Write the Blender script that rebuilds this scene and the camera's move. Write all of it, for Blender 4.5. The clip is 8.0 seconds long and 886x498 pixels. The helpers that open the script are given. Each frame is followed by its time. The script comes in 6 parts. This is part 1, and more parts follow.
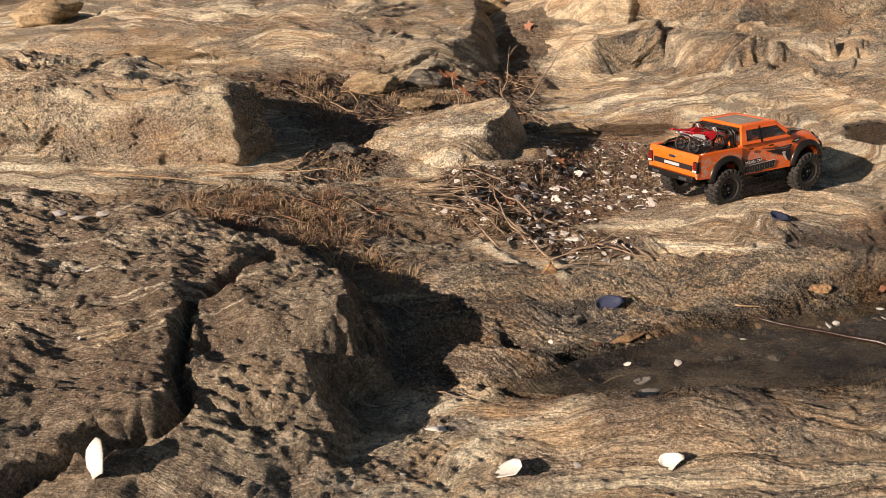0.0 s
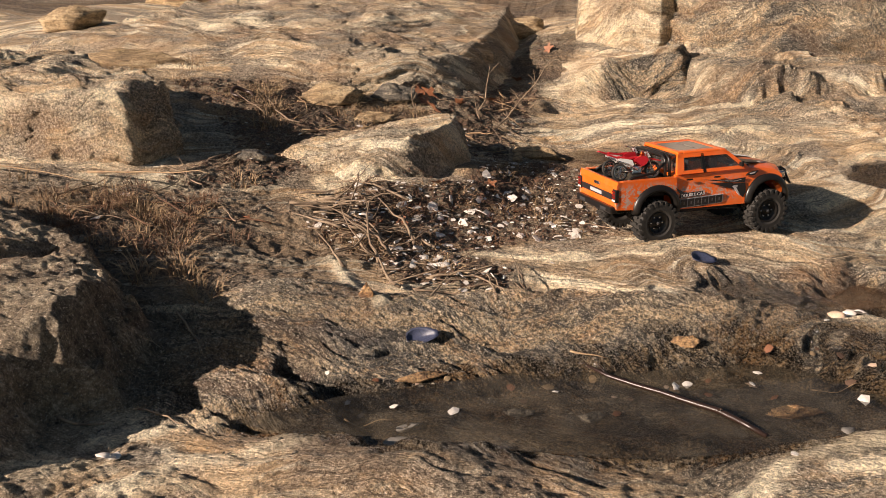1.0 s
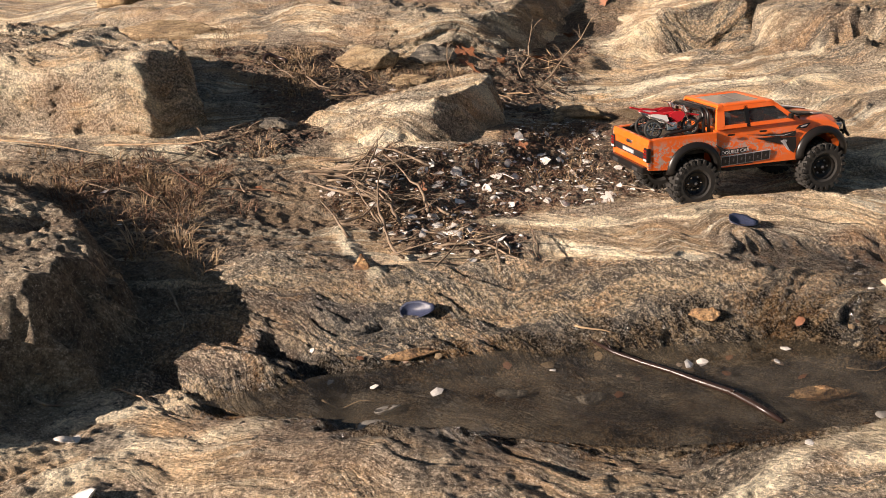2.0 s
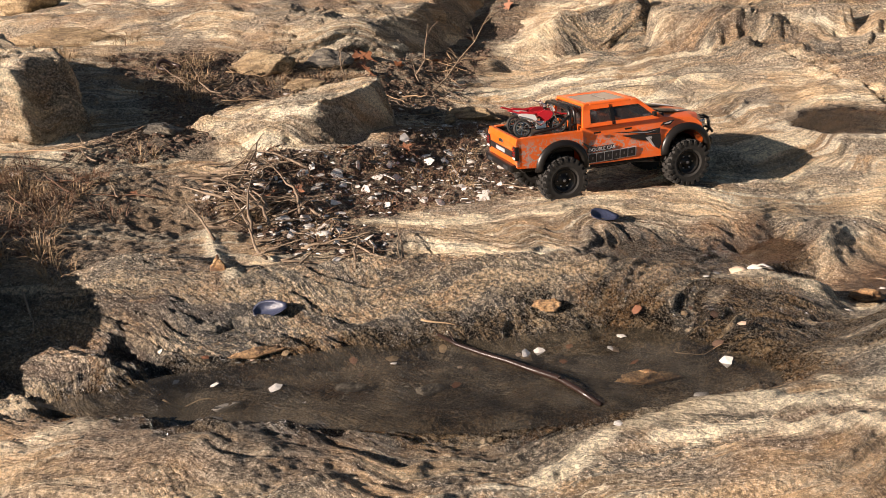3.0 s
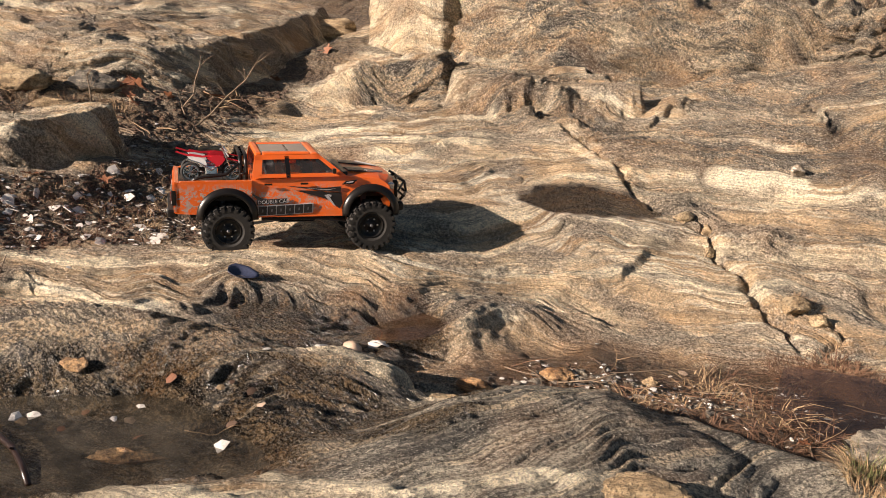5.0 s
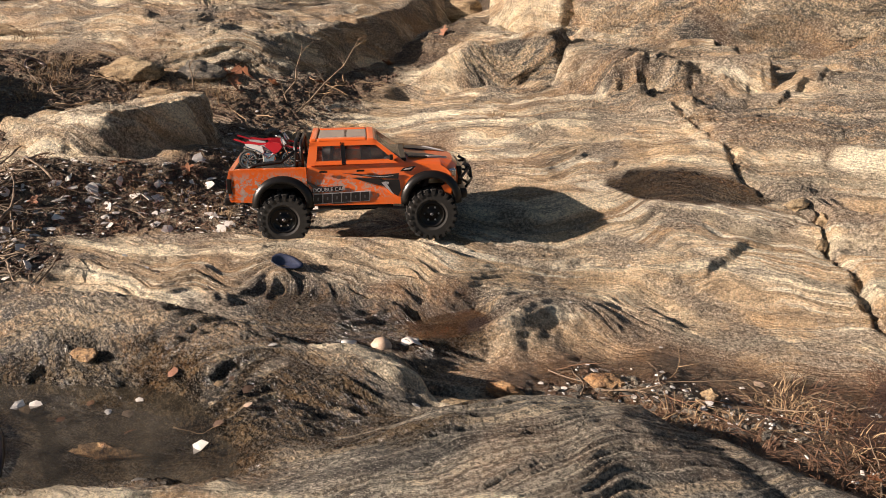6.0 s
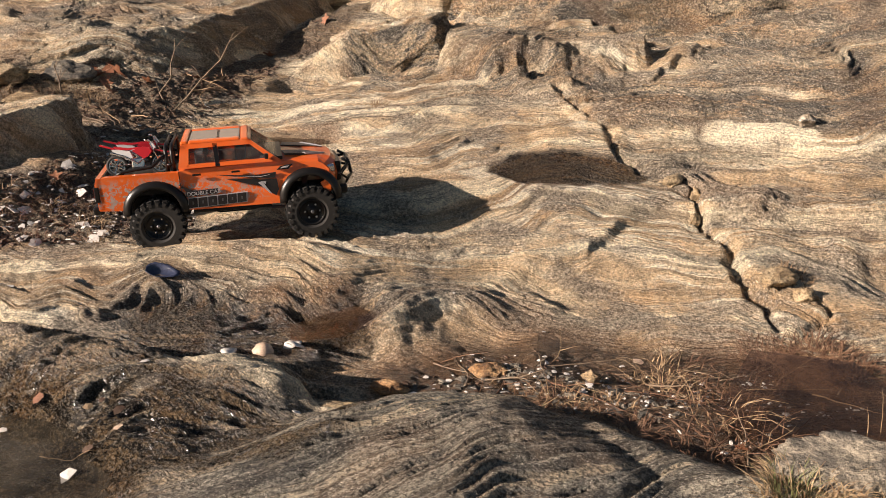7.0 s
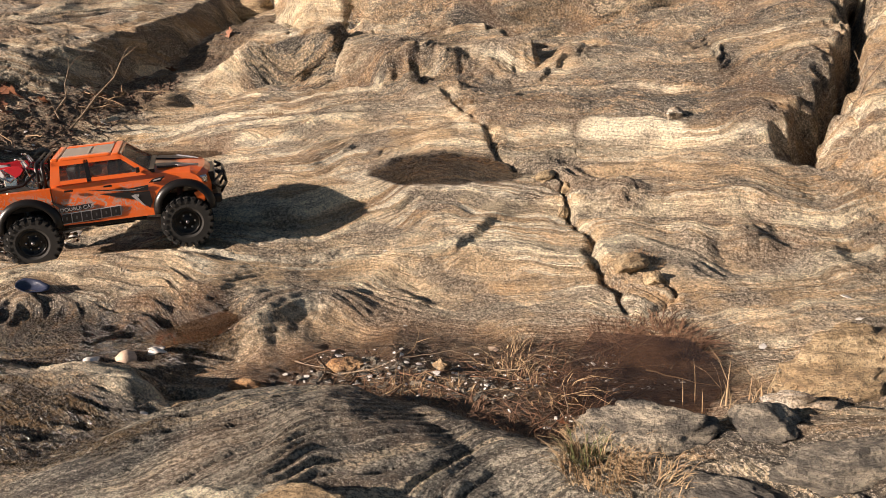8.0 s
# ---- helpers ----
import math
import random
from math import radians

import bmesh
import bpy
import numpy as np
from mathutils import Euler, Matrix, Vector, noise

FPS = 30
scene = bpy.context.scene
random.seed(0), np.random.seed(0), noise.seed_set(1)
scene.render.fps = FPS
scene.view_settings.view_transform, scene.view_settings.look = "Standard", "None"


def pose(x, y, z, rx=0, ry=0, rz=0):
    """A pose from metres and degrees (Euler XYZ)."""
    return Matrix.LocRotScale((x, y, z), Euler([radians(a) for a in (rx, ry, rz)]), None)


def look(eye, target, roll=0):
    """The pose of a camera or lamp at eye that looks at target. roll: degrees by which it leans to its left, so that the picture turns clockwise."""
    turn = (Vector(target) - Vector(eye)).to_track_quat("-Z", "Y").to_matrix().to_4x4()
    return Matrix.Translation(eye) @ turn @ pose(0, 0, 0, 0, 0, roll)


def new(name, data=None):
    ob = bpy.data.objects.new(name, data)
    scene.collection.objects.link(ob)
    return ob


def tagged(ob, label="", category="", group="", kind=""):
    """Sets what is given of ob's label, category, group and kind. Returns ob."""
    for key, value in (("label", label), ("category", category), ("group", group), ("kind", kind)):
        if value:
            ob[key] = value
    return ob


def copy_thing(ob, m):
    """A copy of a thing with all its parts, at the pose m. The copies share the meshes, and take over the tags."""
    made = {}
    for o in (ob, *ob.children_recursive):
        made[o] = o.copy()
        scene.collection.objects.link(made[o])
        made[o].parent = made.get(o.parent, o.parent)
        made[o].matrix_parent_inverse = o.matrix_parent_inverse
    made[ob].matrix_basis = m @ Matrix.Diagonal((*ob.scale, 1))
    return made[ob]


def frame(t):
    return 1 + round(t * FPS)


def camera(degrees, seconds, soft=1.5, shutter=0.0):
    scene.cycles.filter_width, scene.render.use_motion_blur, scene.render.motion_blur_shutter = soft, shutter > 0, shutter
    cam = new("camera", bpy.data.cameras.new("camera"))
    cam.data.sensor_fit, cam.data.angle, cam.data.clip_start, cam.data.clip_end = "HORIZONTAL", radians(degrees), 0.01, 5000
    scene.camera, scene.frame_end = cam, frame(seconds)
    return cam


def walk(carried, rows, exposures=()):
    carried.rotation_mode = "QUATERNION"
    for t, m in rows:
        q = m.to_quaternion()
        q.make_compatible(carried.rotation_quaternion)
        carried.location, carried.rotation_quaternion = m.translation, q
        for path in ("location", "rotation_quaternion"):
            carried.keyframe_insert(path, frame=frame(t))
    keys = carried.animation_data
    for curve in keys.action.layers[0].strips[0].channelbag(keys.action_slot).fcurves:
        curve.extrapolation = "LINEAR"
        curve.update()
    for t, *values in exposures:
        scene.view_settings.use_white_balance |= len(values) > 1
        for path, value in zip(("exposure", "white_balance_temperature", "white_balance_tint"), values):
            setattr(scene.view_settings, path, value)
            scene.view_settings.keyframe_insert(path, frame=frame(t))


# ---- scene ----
cam = camera(54.3, 8.0, soft=0.9)
PATH = [
    (0, (0.124, -0.023, 0.74), (0.014, 1.854, 0.06), -0.3),
    (0.5, (0.436, 0.073, 0.689), (0.256, 1.971, 0.084), 2.2),
    (1, (0.715, 0.249, 0.64), (0.278, 2.106, 0.04), 0.8),
    (1.2, (0.796, 0.294, 0.634), (0.245, 2.119, 0.028), -0.1),
    (2.3, (0.86, 0.405, 0.605), (0.225, 2.173, -0.081), -2.4),
    (2.5, (0.888, 0.41, 0.605), (0.287, 2.19, -0.08), -2.8),
    (3, (1.013, 0.411, 0.598), (0.48, 2.222, -0.064), -2.5),
    (3.5, (1.115, 0.417, 0.607), (0.634, 2.254, -0.021), -2.9),
    (4, (1.229, 0.426, 0.612), (0.82, 2.282, -0.011), -2.5),
    (4.5, (1.409, 0.574, 0.585), (1.053, 2.451, -0.006), 2.4),
    (4.7, (1.478, 0.616, 0.601), (1.12, 2.5, 0.033), 3.6),
    (5.8, (1.744, 0.843, 0.587), (0.986, 2.596, -0.007), 2.4),
    (6, (1.763, 0.862, 0.593), (0.957, 2.584, -0.025), 1.2),
    (6.5, (1.775, 0.875, 0.596), (0.996, 2.599, -0.052), -0.7),
    (7, (1.805, 0.896, 0.613), (1.198, 2.685, -0.043), -0.3),
    (7.5, (1.858, 0.901, 0.607), (1.354, 2.722, -0.051), -1.7),
    (8, (1.999, 0.884, 0.621), (1.48, 2.704, -0.026), -2.2),
]
walk(cam, [(t, look(eye, target, roll)) for t, eye, target, roll in PATH],
     exposures=[(0.0, 0.74, 6850, 10), (1.0, 0.86, 6800, 10), (2.5, 1.06, 6520, 9), (4.5, 1.02, 6560, 9), (6.0, 0.92, 6500, 9), (8.0, 0.93, 6560, 9)])

# ---------------------------------------------------------------- light
SUN_TURN, SUN_UP = 40.0, 21.0          # way of the shadows over the ground, height of the sun
world = bpy.data.worlds.new("sky")
scene.world = world
world.use_nodes = True
wn, wl = world.node_tree.nodes, world.node_tree.links
sky = wn.new("ShaderNodeTexSky")
sky.sky_type, sky.sun_disc = "NISHITA", False
sky.sun_elevation, sky.sun_rotation = radians(SUN_UP), radians(270 - SUN_TURN)
sky.air_density, sky.dust_density = 1.0, 1.5
wl.new(sky.outputs[0], wn["Background"].inputs[0])
wn["Background"].inputs[1].default_value = 0.034
sun = new("sun", bpy.data.lights.new("sun", "SUN"))
sun.data.energy, sun.data.angle, sun.data.color = 5.0, radians(0.6), (1.0, 0.83, 0.715)
sun.matrix_world = look((0, 0, 0), (math.cos(radians(SUN_TURN)) * math.cos(radians(SUN_UP)),
                                    math.sin(radians(SUN_TURN)) * math.cos(radians(SUN_UP)), -math.sin(radians(SUN_UP))))

# ---------------------------------------------------------------- node helpers


class Nodes:
    def __init__(self, name):
        self.mat = bpy.data.materials.new(name)
        self.mat.use_nodes = True
        self.n, self.l = self.mat.node_tree.nodes, self.mat.node_tree.links
        self.bsdf = self.n["Principled BSDF"]

    def put(self, socket, value):
        if isinstance(value, bpy.types.NodeSocket):
            self.l.new(value, socket)
        else:
            socket.default_value = value

    def attr(self, name, vector=False):
        a = self.n.new("ShaderNodeAttribute")
        a.attribute_name = name
        return a.outputs["Vector"] if vector else a.outputs["Fac"]

    def coords(self):
        return self.n.new("ShaderNodeTexCoord").outputs["Object"]

    def mapped(self, vec, scale=(1, 1, 1), turn=(0, 0, 0), move=(0, 0, 0)):
        m = self.n.new("ShaderNodeMapping")
        self.l.new(vec, m.inputs[0])
        m.inputs["Scale"].default_value, m.inputs["Rotation"].default_value, m.inputs["Location"].default_value = scale, turn, move
        return m.outputs[0]

    def noise(self, vec, scale, detail=4.0, rough=0.6, warp=0.0):
        t = self.n.new("ShaderNodeTexNoise")
        self.l.new(vec, t.inputs["Vector"])
        t.inputs["Scale"].default_value, t.inputs["Detail"].default_value = scale, detail
        t.inputs["Roughness"].default_value, t.inputs["Distortion"].default_value = rough, warp
        return t.outputs["Fac"]

    def bent(self, vec, place, scale, amount):
        """Coordinates pushed about by a slow noise."""
        t = self.n.new("ShaderNodeTexNoise")
        self.l.new(place, t.inputs["Vector"])
        t.inputs["Scale"].default_value, t.inputs["Detail"].default_value = scale, 3.0
        m = self.n.new("ShaderNodeVectorMath")
        m.operation = "MULTIPLY_ADD"
        self.l.new(t.outputs["Color"], m.inputs[0])
        m.inputs[1].default_value = (amount, amount, amount)
        self.l.new(vec, m.inputs[2])
        return m.outputs[0]

    def voronoi(self, vec, scale, feature="F1"):
        t = self.n.new("ShaderNodeTexVoronoi")
        t.feature = feature
        self.l.new(vec, t.inputs["Vector"])
        t.inputs["Scale"].default_value = scale
        return t.outputs["Distance"]

    def ramp(self, fac, *stops):
        r = self.n.new("ShaderNodeValToRGB")
        self.l.new(fac, r.inputs[0])
        e = r.color_ramp.elements
        while len(e) < len(stops):
            e.new(0.5)
        for el, (p, c) in zip(e, stops):
            el.position = p
            el.color = (c, c, c, 1) if isinstance(c, (int, float)) else (*c, 1)
        return r.outputs[0]

    def mix(self, fac, a, b, kind="MIX"):
        m = self.n.new("ShaderNodeMix")
        m.data_type, m.blend_type = "RGBA", kind
        for i, v in ((0, fac), (6, a), (7, b)):
            if isinstance(v, tuple):
                v = (*v, 1)[:4]
            self.put(m.inputs[i], v)
        return m.outputs[2]

    def maths(self, op, a, b=0.0, clamp=False):
        m = self.n.new("ShaderNodeMath")
        m.operation, m.use_clamp = op, clamp
        self.put(m.inputs[0], a)
        self.put(m.inputs[1], b)
        return m.outputs[0]

    def random(self):
        return self.n.new("ShaderNodeObjectInfo").outputs["Random"]

    def bump(self, height, strength, depth, normal=None):
        b = self.n.new("ShaderNodeBump")
        self.l.new(height, b.inputs["Height"])
        b.inputs["Strength"].default_value, b.inputs["Distance"].default_value = strength, depth
        if normal:
            self.l.new(normal, b.inputs["Normal"])
        return b.outputs[0]

    def out(self, colour, rough=0.8, metal=0.0, normal=None, **more):
        b = self.bsdf.inputs
        for key, v in (("Base Color", colour), ("Roughness", rough), ("Metallic", metal)):
            if isinstance(v, tuple):
                v = (*v, 1)[:4]
            self.put(b[key], v)
        if normal:
            self.l.new(normal, b["Normal"])
        for key, v in more.items():
            self.put(b[key.replace("_", " ")], v)
        return self.mat


def plain(name, colour, rough=0.5, metal=0.0, vary=0.15, scale=60.0, **more):
    """A material of one colour with fine dirt and unevenness."""
    k = Nodes(name)
    n1 = k.noise(k.coords(), scale, 5)
    n2 = k.noise(k.coords(), scale * 0.12, 3)
    c = k.mix(k.maths("MULTIPLY", n1, vary * 2), colour, tuple(v * 0.45 for v in colour))
    c = k.mix(k.maths("MULTIPLY", n2, vary * 0.3), c, (0.30, 0.24, 0.17))
    r = k.maths("ADD", k.maths("MULTIPLY", n2, 0.25), rough - 0.12, True)
    return k.out(c, r, metal, k.bump(n1, 0.15, 0.0006), **more)


# ---------------------------------------------------------------- materials
def rock_material():
    k = Nodes("gneiss")
    s = k.attr("strata", True)
    wet, soil, dark, rust, pale = k.attr("wet"), k.attr("soil"), k.attr("dark"), k.attr("rust"), k.attr("pale")
    pos = k.n.new("ShaderNodeNewGeometry").outputs["Position"]
    s = k.bent(k.bent(s, pos, 5.0, 0.016), pos, 48.0, 0.0080)
    bands = k.noise(k.mapped(s, (0.40, 11, 11)), 1.0, 3, 0.50, 0.3)
    layer = k.noise(k.mapped(s, (0.8, 38, 38)), 1.0, 3, 0.50, 0.3)
    fine = k.noise(k.mapped(s, (3.0, 110, 110)), 1.0, 3, 0.60, 0.4)
    hair = k.noise(k.mapped(s, (7.0, 210, 210)), 1.0, 3, 0.62, 0.4)
    lined = k.ramp(k.noise(pos, 3.7, 6, 0.68), (0.49, 0.05), (0.57, 1.0))
    banded = k.ramp(k.noise(k.mapped(pos, (1, 1.7, 1.7), (0, 0, 0.3), (3, 1, 2)), 2.6, 6, 0.68), (0.47, 0.08), (0.57, 1.0))
    slant = k.mapped(s, (1, 1, 1), (0, 0, 0.55))
    fine_b = k.noise(k.mapped(slant, (14, 130, 130)), 1.0, 6, 0.72, 0.5)
    hair_b = k.noise(k.mapped(slant, (24, 260, 260)), 1.0, 4, 0.70, 0.5)
    crust = k.noise(k.mapped(pos, (1, 1.5, 1.5), (0, 0, 0.3)), 5.2, 9, 0.68)
    blot = k.noise(pos, 2.3, 6, 0.65)
    speck = k.noise(pos, 310, 3, 0.8)
    dots = k.noise(pos, 165, 4, 0.75)
    grain = k.noise(pos, 60, 8, 0.78)
    c = k.ramp(bands, (0.33, (0.30, 0.245, 0.175)), (0.41, (0.48, 0.330, 0.185)), (0.50, (0.68, 0.49, 0.29)), (0.58, (0.95, 0.82, 0.58)))
    c = k.mix(k.maths("MULTIPLY", pale, k.ramp(layer, (0.40, 0.1), (0.50, 0.8))), c, (0.84, 0.69, 0.465))
    c = k.mix(k.ramp(blot, (0.53, 0.0), (0.62, 0.4)), c, (0.60, 0.36, 0.17))
    c = k.mix(k.maths("MULTIPLY", banded, k.ramp(layer, (0.535, 0.0), (0.57, 0.95))), c, (0.95, 0.86, 0.66))
    c = k.mix(k.maths("MULTIPLY", k.ramp(layer, (0.39, 0.75), (0.45, 0.0)), banded), c, (0.22, 0.165, 0.105))
    c = k.mix(k.maths("MULTIPLY", k.ramp(fine, (0.52, 0.0), (0.575, 0.60)), lined), c, (0.14, 0.10, 0.062))
    c = k.mix(k.maths("MULTIPLY", k.ramp(hair, (0.55, 0.0), (0.61, 0.7)), lined), c, (0.86, 0.75, 0.56))
    # grey weathered crust in ragged patches
    g = k.ramp(dots, (0.38, (0.46, 0.39, 0.30)), (0.50, (0.27, 0.22, 0.165)), (0.60, (0.10, 0.082, 0.062)))
    c = k.mix(k.maths("MULTIPLY", k.ramp(crust, (0.475, 0.0), (0.555, 0.85)), k.maths("SUBTRACT", 1.0, k.maths("MULTIPLY", pale, 0.3))), c, g)
    # grey schist with rusty and pale seams; also serves as painted shade
    d = k.ramp(bands, (0.36, (0.085, 0.075, 0.060)), (0.44, (0.23, 0.195, 0.150)), (0.52, (0.43, 0.36, 0.26)), (0.59, (0.70, 0.56, 0.37)))
    d = k.mix(k.ramp(fine_b, (0.48, 0.0), (0.52, 0.95)), d, (0.030, 0.028, 0.025))
    d = k.mix(k.ramp(layer, (0.57, 0.0), (0.60, 0.85)), d, (0.64, 0.48, 0.29))
    d = k.mix(k.ramp(layer, (0.385, 0.8), (0.43, 0.0)), d, (0.055, 0.048, 0.04))
    d = k.mix(k.ramp(hair_b, (0.54, 0.0), (0.60, 0.6)), d, (0.60, 0.52, 0.40))
    d = k.mix(k.ramp(k.noise(k.mapped(s, (5, 11, 11)), 1.0, 6, 0.7, 0.4), (0.515, 0.0), (0.575, 0.85)), d, k.mix(k.ramp(grain, (0.42, 0.0), (0.58, 1.0)), (0.66, 0.47, 0.27), (0.34, 0.20, 0.10)))
    # glints painted into the dark rock as fine pale specks
    d = k.mix(k.ramp(speck, (0.38, 0.75), (0.45, 0.0)), d, (0.62, 0.58, 0.50))
    d = k.mix(1.0, d, k.ramp(dots, (0.40, 1.3), (0.49, 1.0), (0.57, 0.35)), "MULTIPLY")
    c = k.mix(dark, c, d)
    v = k.ramp(fine, (0.40, (0.11, 0.105, 0.088)), (0.50, (0.30, 0.28, 0.23)), (0.57, (0.58, 0.53, 0.42)))
    v = k.mix(k.ramp(layer, (0.53, 0.0), (0.58, 0.8)), v, (0.82, 0.69, 0.48))
    v = k.mix(k.ramp(dots, (0.50, 0.0), (0.58, 0.7)), v, (0.07, 0.065, 0.055))
    c = k.mix(k.attr("grey"), c, v)
    c = k.mix(k.maths("MULTIPLY", k.attr("seam"), k.ramp(grain, (0.45, 1.0), (0.62, 0.8))), c, k.mix(k.ramp(blot, (0.54, 0.0), (0.66, 1.0)), (0.95, 0.84, 0.62), (0.78, 0.50, 0.24)))
    c = k.mix(k.maths("MULTIPLY", rust, k.ramp(grain, (0.36, 0.35), (0.60, 0.9))), c, (0.37, 0.185, 0.075))
    # brown knobbly weathering
    e = k.ramp(k.maths("ADD", k.maths("MULTIPLY", grain, 0.6), k.maths("MULTIPLY", k.noise(pos, 24, 5, 0.65), 0.4)), (0.38, (0.62, 0.53, 0.39)), (0.46, (0.36, 0.29, 0.20)), (0.52, (0.21, 0.16, 0.105)), (0.60, (0.085, 0.064, 0.045)))
    e = k.mix(k.ramp(blot, (0.45, 0.0), (0.55, 0.5)), e, (0.20, 0.125, 0.075))
    c = k.mix(k.maths("MULTIPLY", k.attr("brown"), k.ramp(layer, (0.55, 1.0), (0.60, 0.3))), c, e)
    c = k.mix(k.ramp(grain, (0.56, 0.0), (0.62, 0.5)), c, (0.10, 0.078, 0.052))
    c = k.mix(k.ramp(speck, (0.56, 0.0), (0.62, 0.4)), c, (0.05, 0.042, 0.033))
    c = k.mix(k.ramp(speck, (0.34, 0.6), (0.41, 0.0)), c, (0.88, 0.80, 0.66))
    c = k.mix(0.50, c, k.ramp(dots, (0.40, 1.40), (0.50, 1.02), (0.58, 0.42)), "MULTIPLY")
    c = k.mix(0.25, c, k.ramp(speck, (0.40, 1.4), (0.50, 1.0), (0.60, 0.55)), "MULTIPLY")
    # crumbs of soil and leaf litter
    e = k.ramp(dots, (0.38, (0.30, 0.20, 0.12)), (0.44, (0.10, 0.060, 0.036)), (0.52, (0.042, 0.026, 0.016)), (0.60, (0.014, 0.009, 0.006)))
    c = k.mix(k.maths("MULTIPLY", soil, k.ramp(grain, (0.34, 1.0), (0.66, 0.55))), c, e)
    damp = k.mix(1.0, c, (0.26, 0.23, 0.20), "MULTIPLY")
    c = k.mix(wet, c, damp)
    r = k.maths("SUBTRACT", k.maths("SUBTRACT", 0.88, k.maths("MULTIPLY", dark, 0.22)), k.maths("MULTIPLY", wet, k.ramp(speck, (0.42, 0.30), (0.54, 0.62))), True)
    h = k.maths("ADD", k.maths("ADD", k.maths("MULTIPLY", fine, 1.2), k.maths("MULTIPLY", k.maths("MULTIPLY", k.maths("ADD", fine_b, k.maths("MULTIPLY", hair_b, 0.5)), 2.8), dark)), k.maths("ADD", k.maths("MULTIPLY", grain, 1.25), k.maths("MULTIPLY", speck, 0.5)))
    h = k.maths("ADD", h, k.maths("ADD", k.maths("MULTIPLY", dots, 0.5), k.maths("ADD", k.maths("MULTIPLY", layer, 1.8), k.maths("MULTIPLY", hair, 0.6))))
    return k.out(c, r, 0.0, k.bump(h, 1.0, 0.012), Specular_IOR_Level=0.5)


def loose_rock_material(name, pale, mid, deep, damp=0.0):
    k = Nodes(name)
    p = k.coords()
    rnd = k.n.new("ShaderNodeObjectInfo").outputs["Random"]
    off = k.n.new("ShaderNodeVectorMath")
    off.operation = "ADD"
    k.l.new(p, off.inputs[0])
    k.l.new(k.maths("MULTIPLY", rnd, 17.0), off.inputs[1])
    p = off.outputs[0]
    b = k.noise(k.mapped(p, (6, 14, 42), (0.3, 0.2, 0.4)), 1.0, 6, 0.7, 0.6)
    g = k.noise(p, 75, 6, 0.72)
    s = k.noise(p, 260, 3, 0.7)
    c = k.ramp(b, (0.37, deep), (0.48, mid), (0.58, pale))
    c = k.mix(k.ramp(g, (0.47, 0.0), (0.60, 0.8)), c, deep)
    c = k.mix(k.ramp(s, (0.5, 0.0), (0.62, 0.6)), c, (0.06, 0.05, 0.04))
    h = k.maths("ADD", b, k.maths("ADD", k.maths("MULTIPLY", g, 0.8), k.maths("MULTIPLY", s, 0.3)))
    return k.out(c, 0.86 - 0.45 * damp, 0.0, k.bump(h, 1.0, 0.011))


def water_material(name, tint, murk):
    """Shallow still water: a clear top over a stained body."""
    k = Nodes(name)
    p = k.coords()
    n = k.noise(p, 26, 3, 0.5)
    c = k.mix(k.ramp(k.noise(p, 9, 6, 0.7), (0.40, 0.0), (0.58, 1.0)), tint, tuple(v * 0.25 for v in tint))
    m = k.out(c, 0.04, 0.0, k.bump(n, 0.05, 0.002), IOR=1.33, Alpha=murk)
    return m


def shell_material(name, pale, deep, rough=0.45, vary=0.45):
    k = Nodes(name)
    p = k.coords()
    g = k.noise(p, 150, 4, 0.6)
    w = k.noise(p, 35, 3, 0.6)
    c = k.mix(k.ramp(w, (0.42, 0.0), (0.70, 0.75)), pale, deep)
    c = k.mix(k.maths("MULTIPLY", k.random(), vary), c, (0.34, 0.29, 0.25))
    c = k.mix(k.ramp(g, (0.52, 0.0), (0.75, 0.5)), c, deep)
    return k.out(c, rough, 0.0, k.bump(g, 0.3, 0.001))


def wood_material(name, pale, deep, rough=0.8):
    k = Nodes(name)
    p = k.coords()
    g = k.noise(p, 60, 5, 0.7)
    c = k.mix(k.ramp(g, (0.35, 0.0), (0.66, 1.0)), pale, deep)
    c = k.mix(k.maths("MULTIPLY", k.random(), 0.5), c, deep)
    return k.out(c, rough, 0.0, k.bump(g, 0.5, 0.002))


ROCK = rock_material()
TAN = loose_rock_material("tan_stone", (0.60, 0.46, 0.28), (0.44, 0.31, 0.17), (0.20, 0.14, 0.08))
GREY = loose_rock_material("grey_stone", (0.42, 0.36, 0.27), (0.20, 0.175, 0.14), (0.06, 0.055, 0.048))
PALE = loose_rock_material("pale_stone", (0.72, 0.66, 0.56), (0.58, 0.48, 0.36), (0.30, 0.22, 0.14))
RUST = loose_rock_material("rusty_stone", (0.58, 0.36, 0.17), (0.42, 0.22, 0.09), (0.14, 0.075, 0.04), 0.4)
WATER = water_material("pool_water", (0.115, 0.096, 0.068), 0.50)
MUDDY = water_material("muddy_water", (0.11, 0.058, 0.030), 0.62)
SHELL = shell_material("white_shell", (0.82, 0.78, 0.72), (0.50, 0.44, 0.38), vary=0.3)
PINK = shell_material("tan_shell", (0.66, 0.50, 0.37), (0.36, 0.22, 0.14))
MUSSEL = shell_material("mussel_blue", (0.055, 0.065, 0.115), (0.018, 0.020, 0.032), 0.28, 0.0)
TWIG = wood_material("dry_twig", (0.36, 0.27, 0.18), (0.11, 0.075, 0.05))
BARK = wood_material("wet_bark", (0.035, 0.018, 0.012), (0.018, 0.010, 0.008), 0.3)
STRAW = wood_material("dry_grass", (0.47, 0.35, 0.20), (0.22, 0.13, 0.07))
REED = wood_material("brown_stems", (0.24, 0.13, 0.07), (0.075, 0.036, 0.020))
